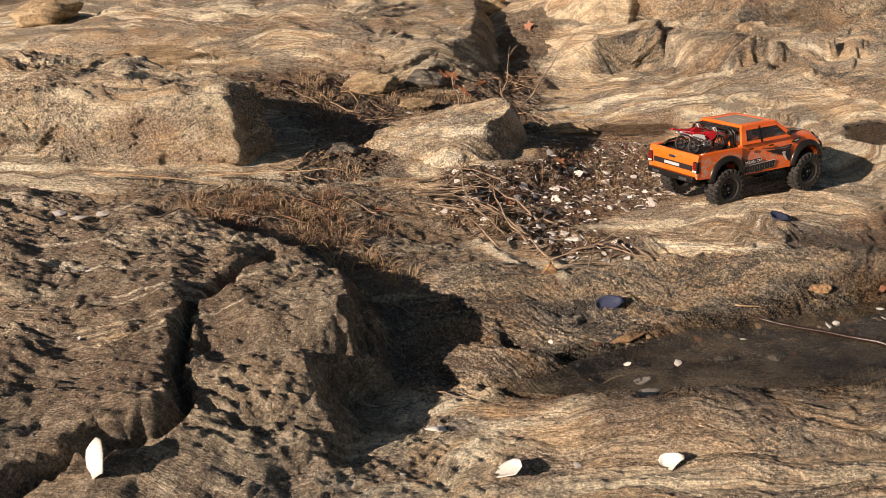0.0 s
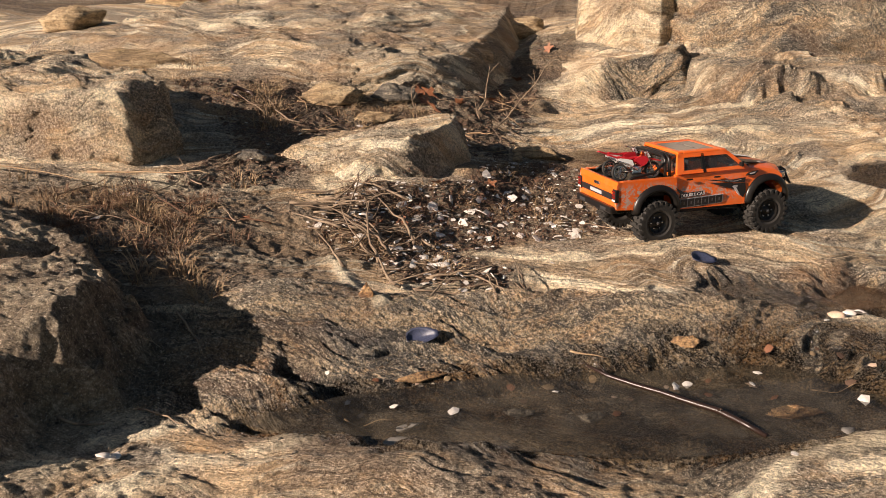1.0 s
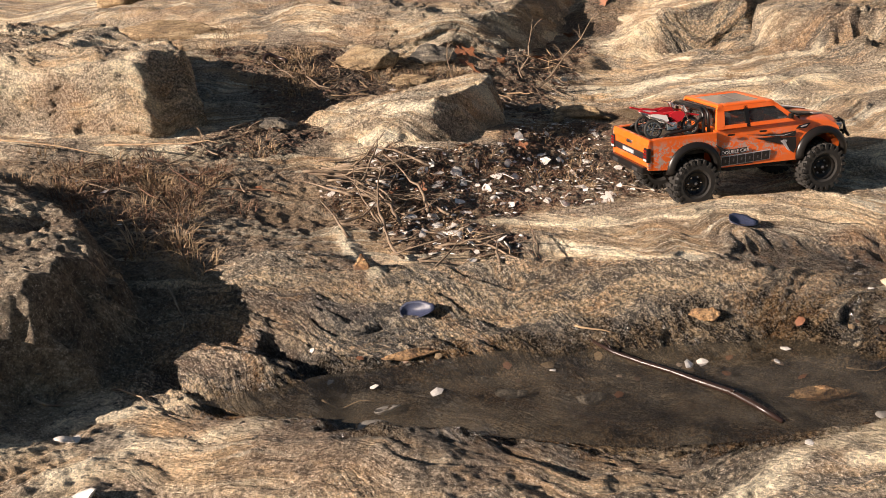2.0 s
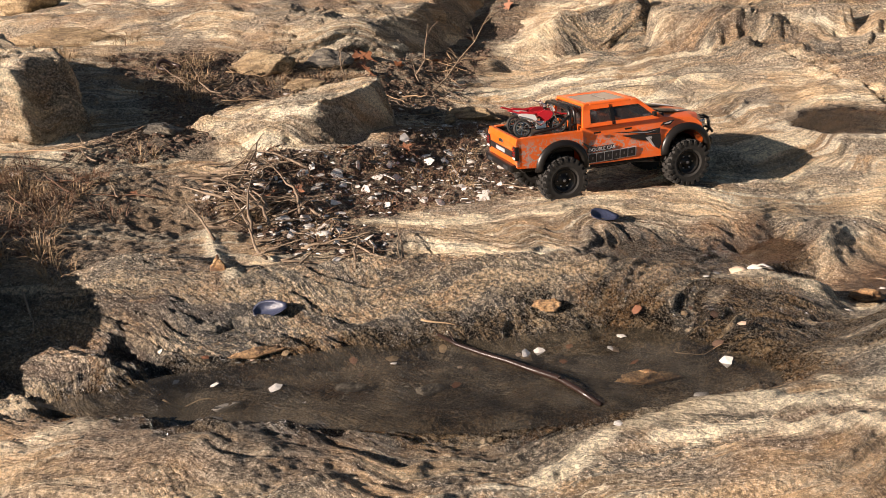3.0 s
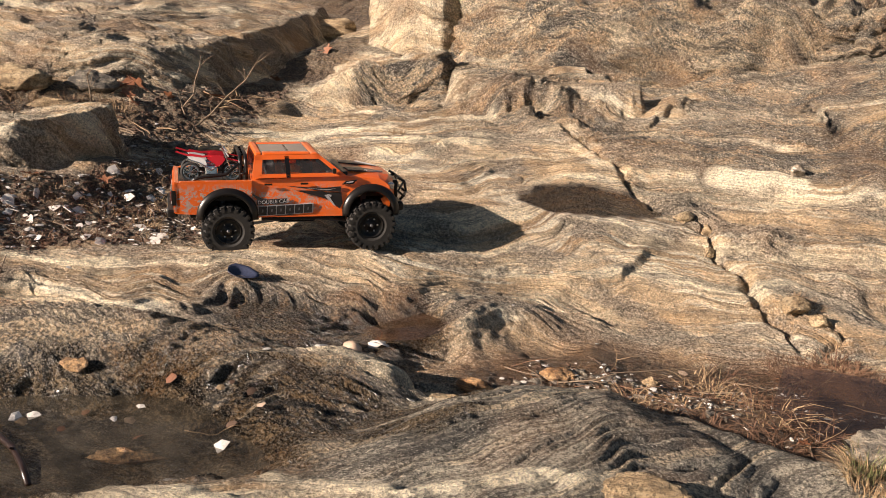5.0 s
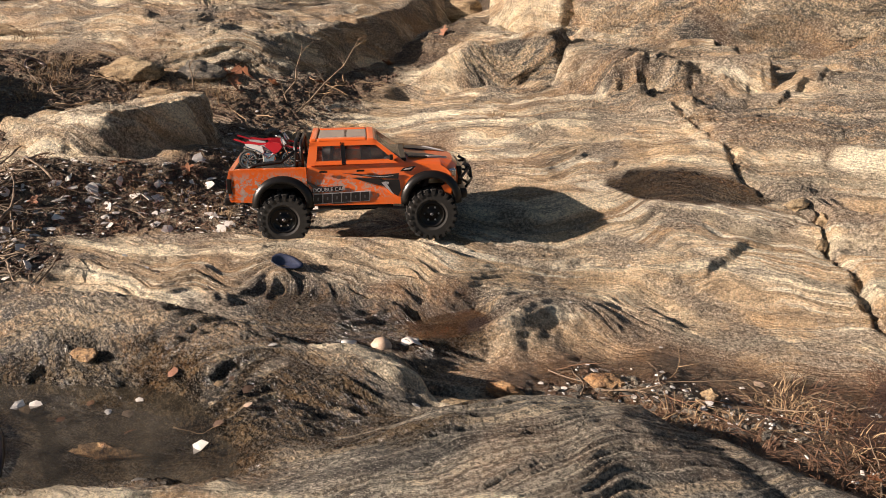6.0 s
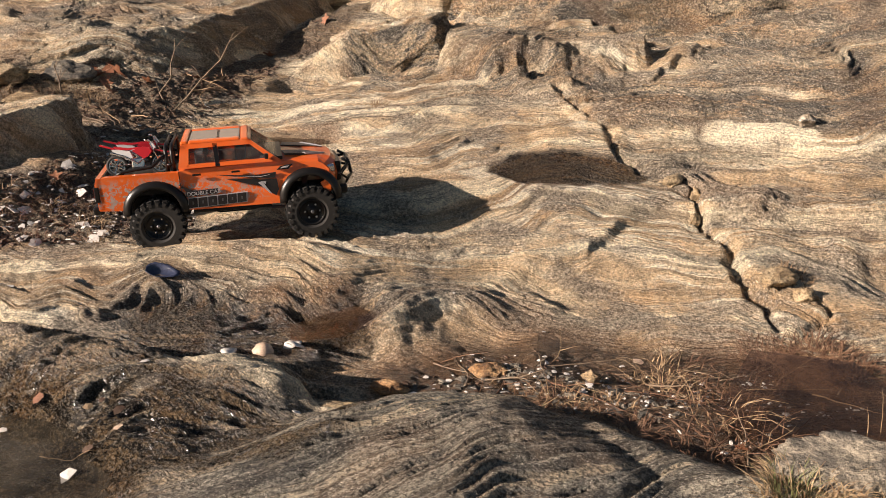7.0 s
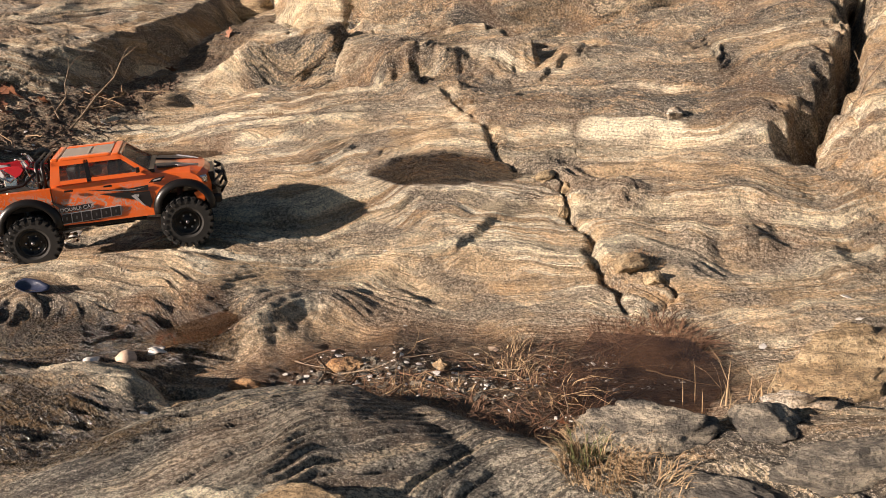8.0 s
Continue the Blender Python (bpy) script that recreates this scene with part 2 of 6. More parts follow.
GREEN = wood_material("green_grass", (0.20, 0.22, 0.07), (0.10, 0.10, 0.04))
LEAF = wood_material("dead_leaf", (0.36, 0.15, 0.07), (0.15, 0.06, 0.03), 0.6)
LITTERBITS = wood_material("leaf_crumbs", (0.15, 0.085, 0.050), (0.045, 0.025, 0.016))

# ---------------------------------------------------------------- noise and shapes of the ground
def perlin(x, y, seed=0):
    table = np.random.RandomState(seed + 11).permutation(256)
    ang = table * (2 * np.pi / 256)
    gx, gy = np.cos(ang), np.sin(ang)
    xi, yi = np.floor(x).astype(int), np.floor(y).astype(int)
    fx, fy = x - xi, y - yi
    u, v = fx * fx * fx * (fx * (fx * 6 - 15) + 10), fy * fy * fy * (fy * (fy * 6 - 15) + 10)

    def corner(i, j):
        h = table[(table[(xi + i) & 255] + yi + j) & 255]
        return gx[h] * (fx - i) + gy[h] * (fy - j)
    a, b = corner(0, 0) + u * (corner(1, 0) - corner(0, 0)), corner(0, 1) + u * (corner(1, 1) - corner(0, 1))
    return 1.5 * (a + v * (b - a))


def fbm(x, y, octaves=4, seed=0, gain=0.5):
    total, amp = 0.0, 1.0
    for i in range(octaves):
        total = total + amp * perlin(x * 2.03 ** i + 7.3 * i, y * 2.03 ** i - 3.1 * i, seed + i)
        amp *= gain
    return total


def smooth(a, b, t):
    k = np.clip((t - a) / (b - a), 0, 1)
    return k * k * (3 - 2 * k)


def outline_distance(x, y, pts):
    """Distance to a closed outline, minus inside."""
    d, inside = np.full(x.shape, 1e9), np.zeros(x.shape, bool)
    for (ax, ay), (bx, by) in zip(pts, pts[1:] + pts[:1]):
        ex, ey = bx - ax, by - ay
        t = np.clip(((x - ax) * ex + (y - ay) * ey) / (ex * ex + ey * ey), 0, 1)
        d = np.minimum(d, np.hypot(x - ax - t * ex, y - ay - t * ey))
        if ay != by:
            inside ^= ((ay > y) != (by > y)) & (x < ex * (y - ay) / ey + ax)
    return np.where(inside, -d, d)


def line_distance(x, y, pts):
    d = np.full(x.shape, 1e9)
    for (ax, ay), (bx, by) in zip(pts, pts[1:]):
        ex, ey = bx - ax, by - ay
        t = np.clip(((x - ax) * ex + (y - ay) * ey) / (ex * ex + ey * ey), 0, 1)
        d = np.minimum(d, np.hypot(x - ax - t * ex, y - ay - t * ey))
    return d


# outlines in plan, metres
POOL = [(0.20, 1.30), (0.33, 1.41), (0.46, 1.48), (0.60, 1.55), (0.75, 1.62), (0.93, 1.68), (1.02, 1.66), (1.13, 1.61), (1.16, 1.56),
        (1.05, 1.49), (0.92, 1.43), (0.74, 1.38), (0.58, 1.34), (0.40, 1.28)]
HOLE = [(0.87, 1.98), (0.89, 2.06), (0.99, 2.11), (1.05, 2.10), (1.20, 2.23), (1.25, 2.18), (1.22, 2.05), (1.15, 1.97), (1.10, 1.90), (1.04, 1.88), (0.95, 1.89)]
POCKET = [(1.20, 1.97), (1.22, 2.08), (1.27, 2.11), (1.33, 2.06), (1.34, 1.96), (1.29, 1.90)]
DARKPOOL = [(1.26, 2.80), (1.30, 2.92), (1.41, 2.99), (1.54, 2.99), (1.65, 2.95), (1.60, 2.88), (1.50, 2.83), (1.36, 2.78)]
MUD = [(1.30, 2.05), (1.40, 2.19), (1.55, 2.27), (1.80, 2.32), (1.94, 2.33), (2.05, 2.26), (2.10, 2.15), (2.02, 1.97), (1.86, 1.90), (1.70, 1.98), (1.50, 2.01), (1.38, 1.99)]
BROWN = [(0.45, 2.94), (0.52, 3.04), (0.75, 3.03), (0.78, 2.95), (0.69, 2.86), (0.52, 2.84)]
LITTER = [(-0.02, 2.0), (0.0, 2.27), (0.12, 2.31), (0.26, 2.42), (0.27, 2.80), (0.40, 2.86), (0.62, 2.82), (0.68, 2.66), (0.66, 2.40), (0.56, 2.27), (0.42, 2.14), (0.32, 2.02), (0.46, 1.97), (0.46, 1.87), (0.30, 1.82), (0.10, 1.92)]
LEDGE = [(-0.12, 1.29), (-0.15, 1.44), (-0.36, 1.60), (-0.75, 1.68), (-1.9, 1.75), (-1.9, 0.2), (-0.14, 0.2), (-0.11, 0.90), (-0.14, 1.08), (-0.17, 1.20)]
BLOCK = [(-0.56, 2.15), (-0.51, 2.29), (-0.66, 2.46), (-1.05, 2.58), (-2.2, 2.6), (-2.2, 2.09), (-1.0, 2.09), (-0.74, 2.11)]
SLAB = [(-0.22, 2.40), (-0.22, 2.60), (-0.10, 2.70), (0.08, 2.75), (0.17, 2.73), (0.185, 2.62), (0.16, 2.50), (0.10, 2.41), (0.0, 2.34), (-0.12, 2.33)]
BIGROCK = [(-0.04, 3.28), (0.04, 3.48), (0.06, 4.0), (0.0, 4.7), (-1.5, 4.7), (-1.6, 3.15), (-0.85, 3.04), (-0.5, 2.97), (-0.33, 3.02), (-0.20, 3.14)]
WEDGE = [(0.31, 3.52), (0.42, 3.57), (0.56, 3.64), (0.70, 3.70), (0.80, 3.73), (0.83, 3.80), (0.76, 3.90), (0.55, 3.98), (0.36, 3.95), (0.28, 3.70)]
PALEBLOCK = [(0.40, 4.22), (0.55, 4.10), (0.72, 4.07), (0.84, 4.2), (0.80, 4.8), (0.42, 4.8)]
BACKWALL = [(0.74, 4.30), (0.80, 4.02), (1.1, 3.95), (1.5, 4.02), (1.9, 4.14), (2.45, 4.36), (4.6, 4.5), (6.5, 6.0), (6.5, 7.5), (0.7, 7.5)]
RIGHTROCK = [(2.40, 3.06), (2.46, 3.30), (2.58, 3.60), (2.75, 4.2), (4.2, 4.3), (4.2, 3.0), (2.9, 2.92)]
FRONT = [(1.32, 1.62), (1.40, 1.78), (1.47, 1.87), (1.58, 1.91), (1.74, 1.85), (1.88, 1.80), (1.95, 1.55), (1.6, 1.4), (1.35, 1.45)]
CRACK = [(1.56, 2.99), (1.69, 2.935), (1.735, 2.90), (1.75, 2.82), (1.77, 2.74), (1.82, 2.67), (1.835, 2.58), (1.87, 2.52), (1.92, 2.42)]
CRACK_B = [(1.835, 2.58), (1.90, 2.50), (1.96, 2.53), (2.00, 2.45), (1.95, 2.40)]
CRACK_C = [(1.17, 3.55), (1.22, 3.46), (1.30, 3.42), (1.36, 3.30), (1.48, 3.16), (1.56, 2.99)]
CRACK_D = [(1.47, 3.52), (1.56, 3.55), (1.63, 3.70), (1.72, 3.83), (1.86, 3.93)]
SCARPS = (([(1.05, 3.52), (1.12, 3.46), (1.32, 3.31), (1.47, 3.17), (1.64, 3.19), (1.84, 3.18), (2.02, 3.13), (2.26, 3.16)], 0.030, 0.35),
          ([(1.40, 2.42), (1.47, 2.49), (1.55, 2.56), (1.61, 2.70), (1.66, 2.74)], 0.016, 0.20),
          ([(1.56, 3.56), (1.63, 3.70), (1.72, 3.83), (1.86, 3.93), (2.2, 4.0)], 0.022, 0.30),
          ([(0.55, 3.02), (0.75, 3.05), (0.95, 3.14), (1.10, 3.22)], 0.018, 0.18),
          ([(0.85, 2.70), (1.00, 2.77), (1.15, 2.80)], 0.012, 0.15))
CLEFT = [(2.28, 3.10), (2.33, 3.28), (2.40, 3.42), (2.50, 3.80), (2.56, 4.5)]
SEAM_A = [(-0.02, 1.20), (0.04, 1.23), (0.13, 1.30), (0.24, 1.31)]
SEAM_B = [(0.08, 1.08), (0.14, 1.16), (0.24, 1.20), (0.32, 1.27)]
SEAM_C = [(0.87, 1.27), (0.91, 1.33), (0.97, 1.385), (1.09, 1.43), (1.23, 1.435), (1.33, 1.41)]
SEAM_D = [(1.20, 1.50), (1.34, 1.50), (1.46, 1.56), (1.59, 1.62)]
SEAM_G = [(1.32, 1.39), (1.39, 1.41), (1.49, 1.46), (1.60, 1.50)]
SEAM_H = [(1.00, 1.35), (1.13, 1.37), (1.29, 1.39)]
SEAM_E = [(0.10, 1.86), (0.22, 1.70), (0.27, 1.64)]
SEAM_F = [(1.08, 1.84), (1.14, 1.87), (1.21, 1.88), (1.31, 1.87)]
SEAM_P = [(1.44, 3.12), (1.56, 3.12), (1.70, 3.16), (1.92, 3.17), (1.98, 3.15)]
SEAM_Q = [(0.36, 3.10), (0.55, 3.29), (0.76, 3.34), (0.88, 3.46), (1.05, 3.50)]
KNOLL = [(0.62, 1.82), (0.56, 1.97), (0.69, 2.03), (0.81, 2.05), (0.86, 1.95), (0.84, 1.83)]
CRACK_L = [(-0.30, 1.50), (-0.37, 1.24), (-0.34, 1.10), (-0.30, 1.03), (-0.43, 0.90), (-0.55, 0.70)]
FOOT = [(0.36, 4.22), (0.78, 3.93), (1.1, 3.86), (1.5, 3.92), (1.9, 4.05), (2.45, 4.26)]
TRENCH = [(0.16, 1.46), (0.30, 1.40), (0.36, 1.34)]
SCAR = [(0.00, 1.37), (0.10, 1.33), (0.22, 1.29)]

# broad lie of the land: rows from south to north, columns from west to east
LAND_X = np.array([-1.4, -0.5, 0.0, 0.4, 0.8, 1.2, 1.7, 2.3])
LAND_Y = np.array([0.5, 1.0, 1.3, 1.6, 1.9, 2.2, 2.5, 2.8, 3.2, 3.8, 5.5])
LAND = np.array([
    [0.120, 0.051, 0.027, 0.020, 0.022, 0.030, 0.042, 0.051],
    [0.132, 0.045, 0.019, 0.009, 0.027, 0.029, 0.030, 0.030],
    [0.144, 0.104, -0.007, 0.040, -0.017, 0.043, 0.046, 0.041],
    [0.170, 0.147, 0.070, 0.017, 0.040, 0.040, -0.024, 0.062],
    [0.208, 0.149, 0.083, 0.054, 0.035, -0.001, 0.032, 0.067],
    [0.244, 0.181, 0.114, 0.051, 0.056, 0.043, -0.057, -0.016],
    [0.280, 0.207, 0.166, 0.073, 0.086, 0.021, -0.013, -0.013],
    [0.311, 0.270, 0.161, 0.099, 0.110, 0.122, 0.062, -0.011],
    [0.342, 0.328, 0.256, 0.127, 0.162, 0.172, 0.158, 0.170],
    [0.378, 0.337, 0.257, 0.275, 0.262, 0.276, 0.299, 0.407],
    [0.460, 0.460, 0.467, 0.471, 0.474, 0.479, 0.505, 0.528]])


def grown(pts, by):
    cx, cy = sum(p[0] for p in pts) / len(pts), sum(p[1] for p in pts) / len(pts)
    return [(x + by * (x - cx) / math.hypot(x - cx, y - cy), y + by * (y - cy) / math.hypot(x - cx, y - cy)) for x, y in pts]


def soft_rows(knots, values, t):
    """Smooth interpolation of rows of values along the knots."""
    t = np.clip(t, knots[0], knots[-1])
    i = np.clip(np.searchsorted(knots, t) - 1, 0, len(knots) - 2)
    k = ((t - knots[i]) / (knots[i + 1] - knots[i]))[:, None]
    slope = np.gradient(values, knots, axis=0)
    w = (knots[i + 1] - knots[i])[:, None]
    k2, k3 = k * k, k * k * k
    return (2 * k3 - 3 * k2 + 1) * values[i] + (k3 - 2 * k2 + k) * w * slope[i] + (3 * k2 - 2 * k3) * values[i + 1] + (k3 - k2) * w * slope[i + 1]


def block_top(x, y):
    return 0.342 - 0.06 * (x + 0.5) + 0.06 * (y - 2.15)


def slab_top(x, y):
    return np.minimum(0.222 + 0.165 * x, 0.180 + 0.45 * (y - 2.33) + 0.10 * x)


def bigrock_top(x, y):
    return np.minimum(0.245 + 0.46 * (y - 2.92), 0.400 + 0.10 * (y - 3.3)) - 0.12 * np.clip(x + 0.36, 0, None)


def wedge_top(x, y):
    return np.minimum(0.215 + 0.62 * (x - 0.36) + 0.30 * (y - 3.58), 0.350 + 0.18 * (x - 0.55))


def paleblock_top(x, y):
    return 0.80 + 0.05 * (y - 4.2)


def backwall_top(x, y):
    return 0.66 + 0.10 * (y - 4.4)


def rightrock_top(x, y):
    return 0.23 + 0.10 * (y - 3.1) + 0.10 * (x - 2.5)


BANDING = radians(17)


def banding(x, y):
    """Coordinates along and across the bands of the rock, which bend in folds."""
    u = x * math.cos(BANDING) + y * math.sin(BANDING)
    v = -x * math.sin(BANDING) + y * math.cos(BANDING)
    v = v + 0.21 * fbm(x * 0.8, y * 0.8, 3, 5) + 0.085 * fbm(x * 2.4, y * 2.4, 3, 8) + 0.018 * fbm(x * 6, y * 6, 2, 9) - 0.32 * np.clip(x - 1.0, 0, 0.9) * smooth(2.15, 1.85, y)
    return u, v


def ground_shape(gx, gy):
    """Height of the rock over a grid of plan coordinates, and the maps that its material reads."""
    along = soft_rows(LAND_Y, LAND, gy)
    h = soft_rows(LAND_X, along.T.copy(), gx).T
    X, Y = np.meshgrid(gx, gy)
    far = np.clip(Y - 5.0, 0, None)
    h = h + 0.13 * far + 0.004 * far ** 2 * (far < 60)
    h = h - 0.02 * np.clip(np.abs(X - 0.5) - 6, 0, None)
    near = smooth(9, 4, np.hypot(X - 0.6, Y - 2.4)) * smooth(-2.2, -1.0, X) * smooth(4.2, 2.8, X) * smooth(0.3, 0.9, Y)
    jx, jy = X + 0.035 * fbm(X * 7, Y * 7, 4, 50), Y + 0.035 * fbm(X * 7, Y * 7, 4, 60)
    kx, ky = X + 0.012 * fbm(X * 16, Y * 16, 4, 51), Y + 0.012 * fbm(X * 16, Y * 16, 4, 61)
    U, V = banding(X, Y)

    soil = np.zeros_like(X)
    wet, dark, rust = soil.copy(), soil.copy(), soil.copy()

    def raise_to(pts, top, width, x=jx, y=jy):
        nonlocal h
        m = smooth(width, 0.0, outline_distance(x, y, pts))
        h = h + m * np.clip(top - h, 0, None)
        return m

    def sink_to(pts, floor, width, x=jx, y=jy):
        nonlocal h
        d = outline_distance(x, y, pts)
        m = smooth(width, -0.02, d)
        h = h - m * np.clip(h - floor, 0, None)
        return d

    # rock masses
    split = np.interp(Y, [0.6, 0.9, 1.03, 1.10, 1.24], [-0.60, -0.43, -0.30, -0.34, -0.37])
    raise_to(LEDGE, 0.163 - 0.11 * (X + 0.15) + 0.18 * np.clip(Y - 1.30, -0.5, 0) + 0.016 * fbm(X * 5, Y * 5, 3, 21)
             - (0.034 + 0.15 * np.clip(X + 0.25, 0, 0.3)) * smooth(-0.02, 0.04, X - split) * smooth(1.27, 1.19, Y), 0.075)
    raise_to([(0.93, 3.60), (0.88, 3.78), (0.83, 3.98), (1.2, 4.05), (1.5, 3.72), (1.15, 3.57)], 0.340 + 0.12 * (Y - 3.66), 0.06)
    raise_to(FRONT, 0.080 - 0.05 * np.clip(1.80 - Y, 0, 0.4) - 0.26 * np.clip(Y - 1.78, 0, None) - 0.26 * np.clip(X - 1.56, 0, None) - 0.05 * np.clip(1.55 - X, 0, None) + 0.006 * fbm(X * 5, Y * 5, 3, 26), 0.13, X, Y)
    # cores under the separate outcrops
    for pts, top in ((BLOCK, block_top), (SLAB, slab_top), (BIGROCK, bigrock_top), (WEDGE, wedge_top), (PALEBLOCK, paleblock_top), (BACKWALL, backwall_top), (RIGHTROCK, rightrock_top)):
        d = outline_distance(X, Y, pts)
        h = h + smooth(-0.05, -0.13, d) * np.clip(top(X, Y) - 0.05 - h, 0, None)
    h -= 0.056 * np.exp(-(((X - 0.73) / 0.23) ** 2 + ((Y - 2.48) / 0.16) ** 2))
    # crest behind the long pool, and the pale rib in front of it
    crest = line_distance(X, Y, [(0.10, 1.60), (0.45, 1.71), (0.70, 1.765), (0.95, 1.79), (1.22, 1.86)])
    h += 0.060 * np.exp(-(crest / 0.072) ** 2) * smooth(1.40, 1.15, X)
    rib = line_distance(jx, jy, [(-0.1, 1.12), (0.3, 1.17), (0.75, 1.26), (1.05, 1.36), (1.4, 1.50)])
    h += 0.008 * np.exp(-(rib / 0.07) ** 2)
    lip = line_distance(X, Y, [(0.78, 2.16), (1.05, 2.36), (1.30, 2.47), (1.60, 2.56), (1.82, 2.58)])
    h += 0.018 * np.exp(-(lip / 0.10) ** 2)
    knoll = line_distance(jx, jy, [(2.02, 2.84), (2.3, 2.88)])
    h += 0.035 * np.exp(-(knoll / 0.16) ** 2)

    for x, y, r, up in ((1.87, 2.83, 0.07, 0.026), (2.10, 2.72, 0.10, 0.030), (2.30, 2.70, 0.09, 0.022), (1.46, 2.36, 0.05, 0.010), (1.56, 2.45, 0.06, 0.010), (1.62, 2.52, 0.05, 0.010),
                        (1.45, 3.09, 0.12, 0.022), (1.12, 2.63, 0.05, 0.016), (1.20, 3.47, 0.06, 0.03), (1.33, 3.44, 0.05, 0.02), (0.84, 2.62, 0.10, 0.012), (2.10, 2.98, 0.20, 0.03), (1.95, 3.55, 0.16, 0.03), (1.60, 3.30, 0.16, 0.02),
                        (1.42, 2.25, 0.06, 0.007), (0.70, 2.02, 0.09, 0.010), (1.30, 1.99, 0.06, 0.008)):
        h += up * smooth(1.25, 0.35, np.hypot(jx - x, 1.25 * (jy - y)) / r)
    # lip on the sunny side of the hole
    h += 0.010 * np.exp(-(line_distance(kx, ky, [(0.72, 1.93), (0.82, 1.96), (0.845, 2.03), (0.86, 2.09)]) / 0.035) ** 2)
    h += 0.012 * np.exp(-(np.hypot(X - 1.00, Y - 2.45) / 0.10) ** 2) - 0.008 * np.exp(-(np.hypot(X - 0.72, Y - 2.27) / 0.10) ** 2)
    # gully before the wedge, litter banked against the slab
    h -= 0.040 * np.exp(-(line_distance(X, Y, [(0.40, 3.50), (0.50, 3.54), (0.62, 3.59), (0.82, 3.65)]) / 0.06) ** 2)
    h += 0.035 * np.exp(-(line_distance(X, Y, [(0.08, 2.26), (0.25, 2.40), (0.28, 2.60)]) / 0.08) ** 2)
    h += 0.05 * smooth(3.80, 4.02, Y) * smooth(1.0, 0.8, X) * smooth(0.0, 0.2, X)
    # hollows
    dp = sink_to(POOL, -0.008 + 0.010 * fbm(X * 9, Y * 9, 3, 31), 0.060, kx, ky)
    dh = sink_to(HOLE, 0.030 - 0.036 * smooth(0.98, 1.12, X) + 0.008 * fbm(X * 8, Y * 8, 3, 32), 0.040, 0.6 * X + 0.4 * kx, 0.6 * Y + 0.4 * ky)
    sink_to(POCKET, -0.036, 0.050, 0.6 * X + 0.4 * kx, 0.6 * Y + 0.4 * ky)
    dd = outline_distance(kx, ky, DARKPOOL)
    h -= 0.010 * smooth(0.01, -0.04, dd)
    dm = sink_to(MUD, -0.040 + 0.022 * smooth(1.45, 1.65, X) + 0.008 * fbm(X * 10, Y * 10, 3, 33), 0.11, 0.5 * (X + kx), 0.5 * (Y + ky))
    db = sink_to(BROWN, 0.112, 0.05)
    for pts, up, reach in SCARPS:
        over = 0.5 * (Y + ky) - np.interp(0.6 * X + 0.4 * kx, [p[0] for p in pts], [p[1] for p in pts])
        h += up * smooth(-0.035, 0.012, over) * smooth(reach, 0.03, over) * smooth(pts[0][0] - 0.02, pts[0][0] + 0.05, X) * smooth(pts[-1][0] + 0.02, pts[-1][0] - 0.08, X)
    for pts, width, depth in ((CRACK, 0.011, 0.030), (CRACK_B, 0.006, 0.018), (CRACK_C, 0.014, 0.022), (CRACK_D, 0.012, 0.016),
                              (CLEFT, 0.050, 0.20), (CRACK_L, 0.015, 0.05), (FOOT, 0.030, 0.045), (TRENCH, 0.028, 0.03), (SCAR, 0.02, 0.025)):
        d = line_distance(kx, ky, pts)
        h -= depth * np.exp(-(d / (width * (0.75 + 0.5 * fbm(X * 14, Y * 14, 2, 37)).clip(0.25))) ** 2)
    h += 0.018 * smooth(0.02, -0.02, outline_distance(kx, ky, CRACK + [(2.3, 2.5), (2.3, 3.1)])) * smooth(0.30, 0.05, line_distance(X, Y, CRACK))

    # maps
    def zone(pts, width, x=jx, y=jy):
        return smooth(width, -width, outline_distance(x, y, pts))
    soil = np.maximum.reduce([
        zone(LITTER, 0.04),
        zone([(-0.40, 2.05), (-0.36, 2.40), (-0.55, 2.62), (-0.9, 2.8), (-0.5, 3.0), (-0.2, 3.02), (0.08, 3.0), (0.05, 2.75), (-0.12, 2.45), (-0.2, 2.15)], 0.06),
        zone([(0.02, 2.9), (0.12, 3.4), (0.16, 4.4), (0.40, 4.4), (0.42, 3.9), (0.30, 3.5), (0.24, 3.05), (0.30, 2.85)], 0.05),
        0.8 * zone([(-0.7, 1.68), (-0.18, 1.55), (0.10, 1.78), (0.10, 2.12), (-0.15, 2.15), (-0.42, 2.05), (-0.7, 1.98)], 0.10),
        zone([(-9, 4.75), (-1.8, 4.75), (-1.3, 4.9), (0.3, 4.9), (0.3, 30), (-9, 30)], 0.15),
        0.40 * smooth(0.03, -0.05, dm),
        0.7 * zone([(2.2, 2.26), (2.6, 2.30), (2.9, 2.26), (2.6, 2.20)], 0.04),
    ])
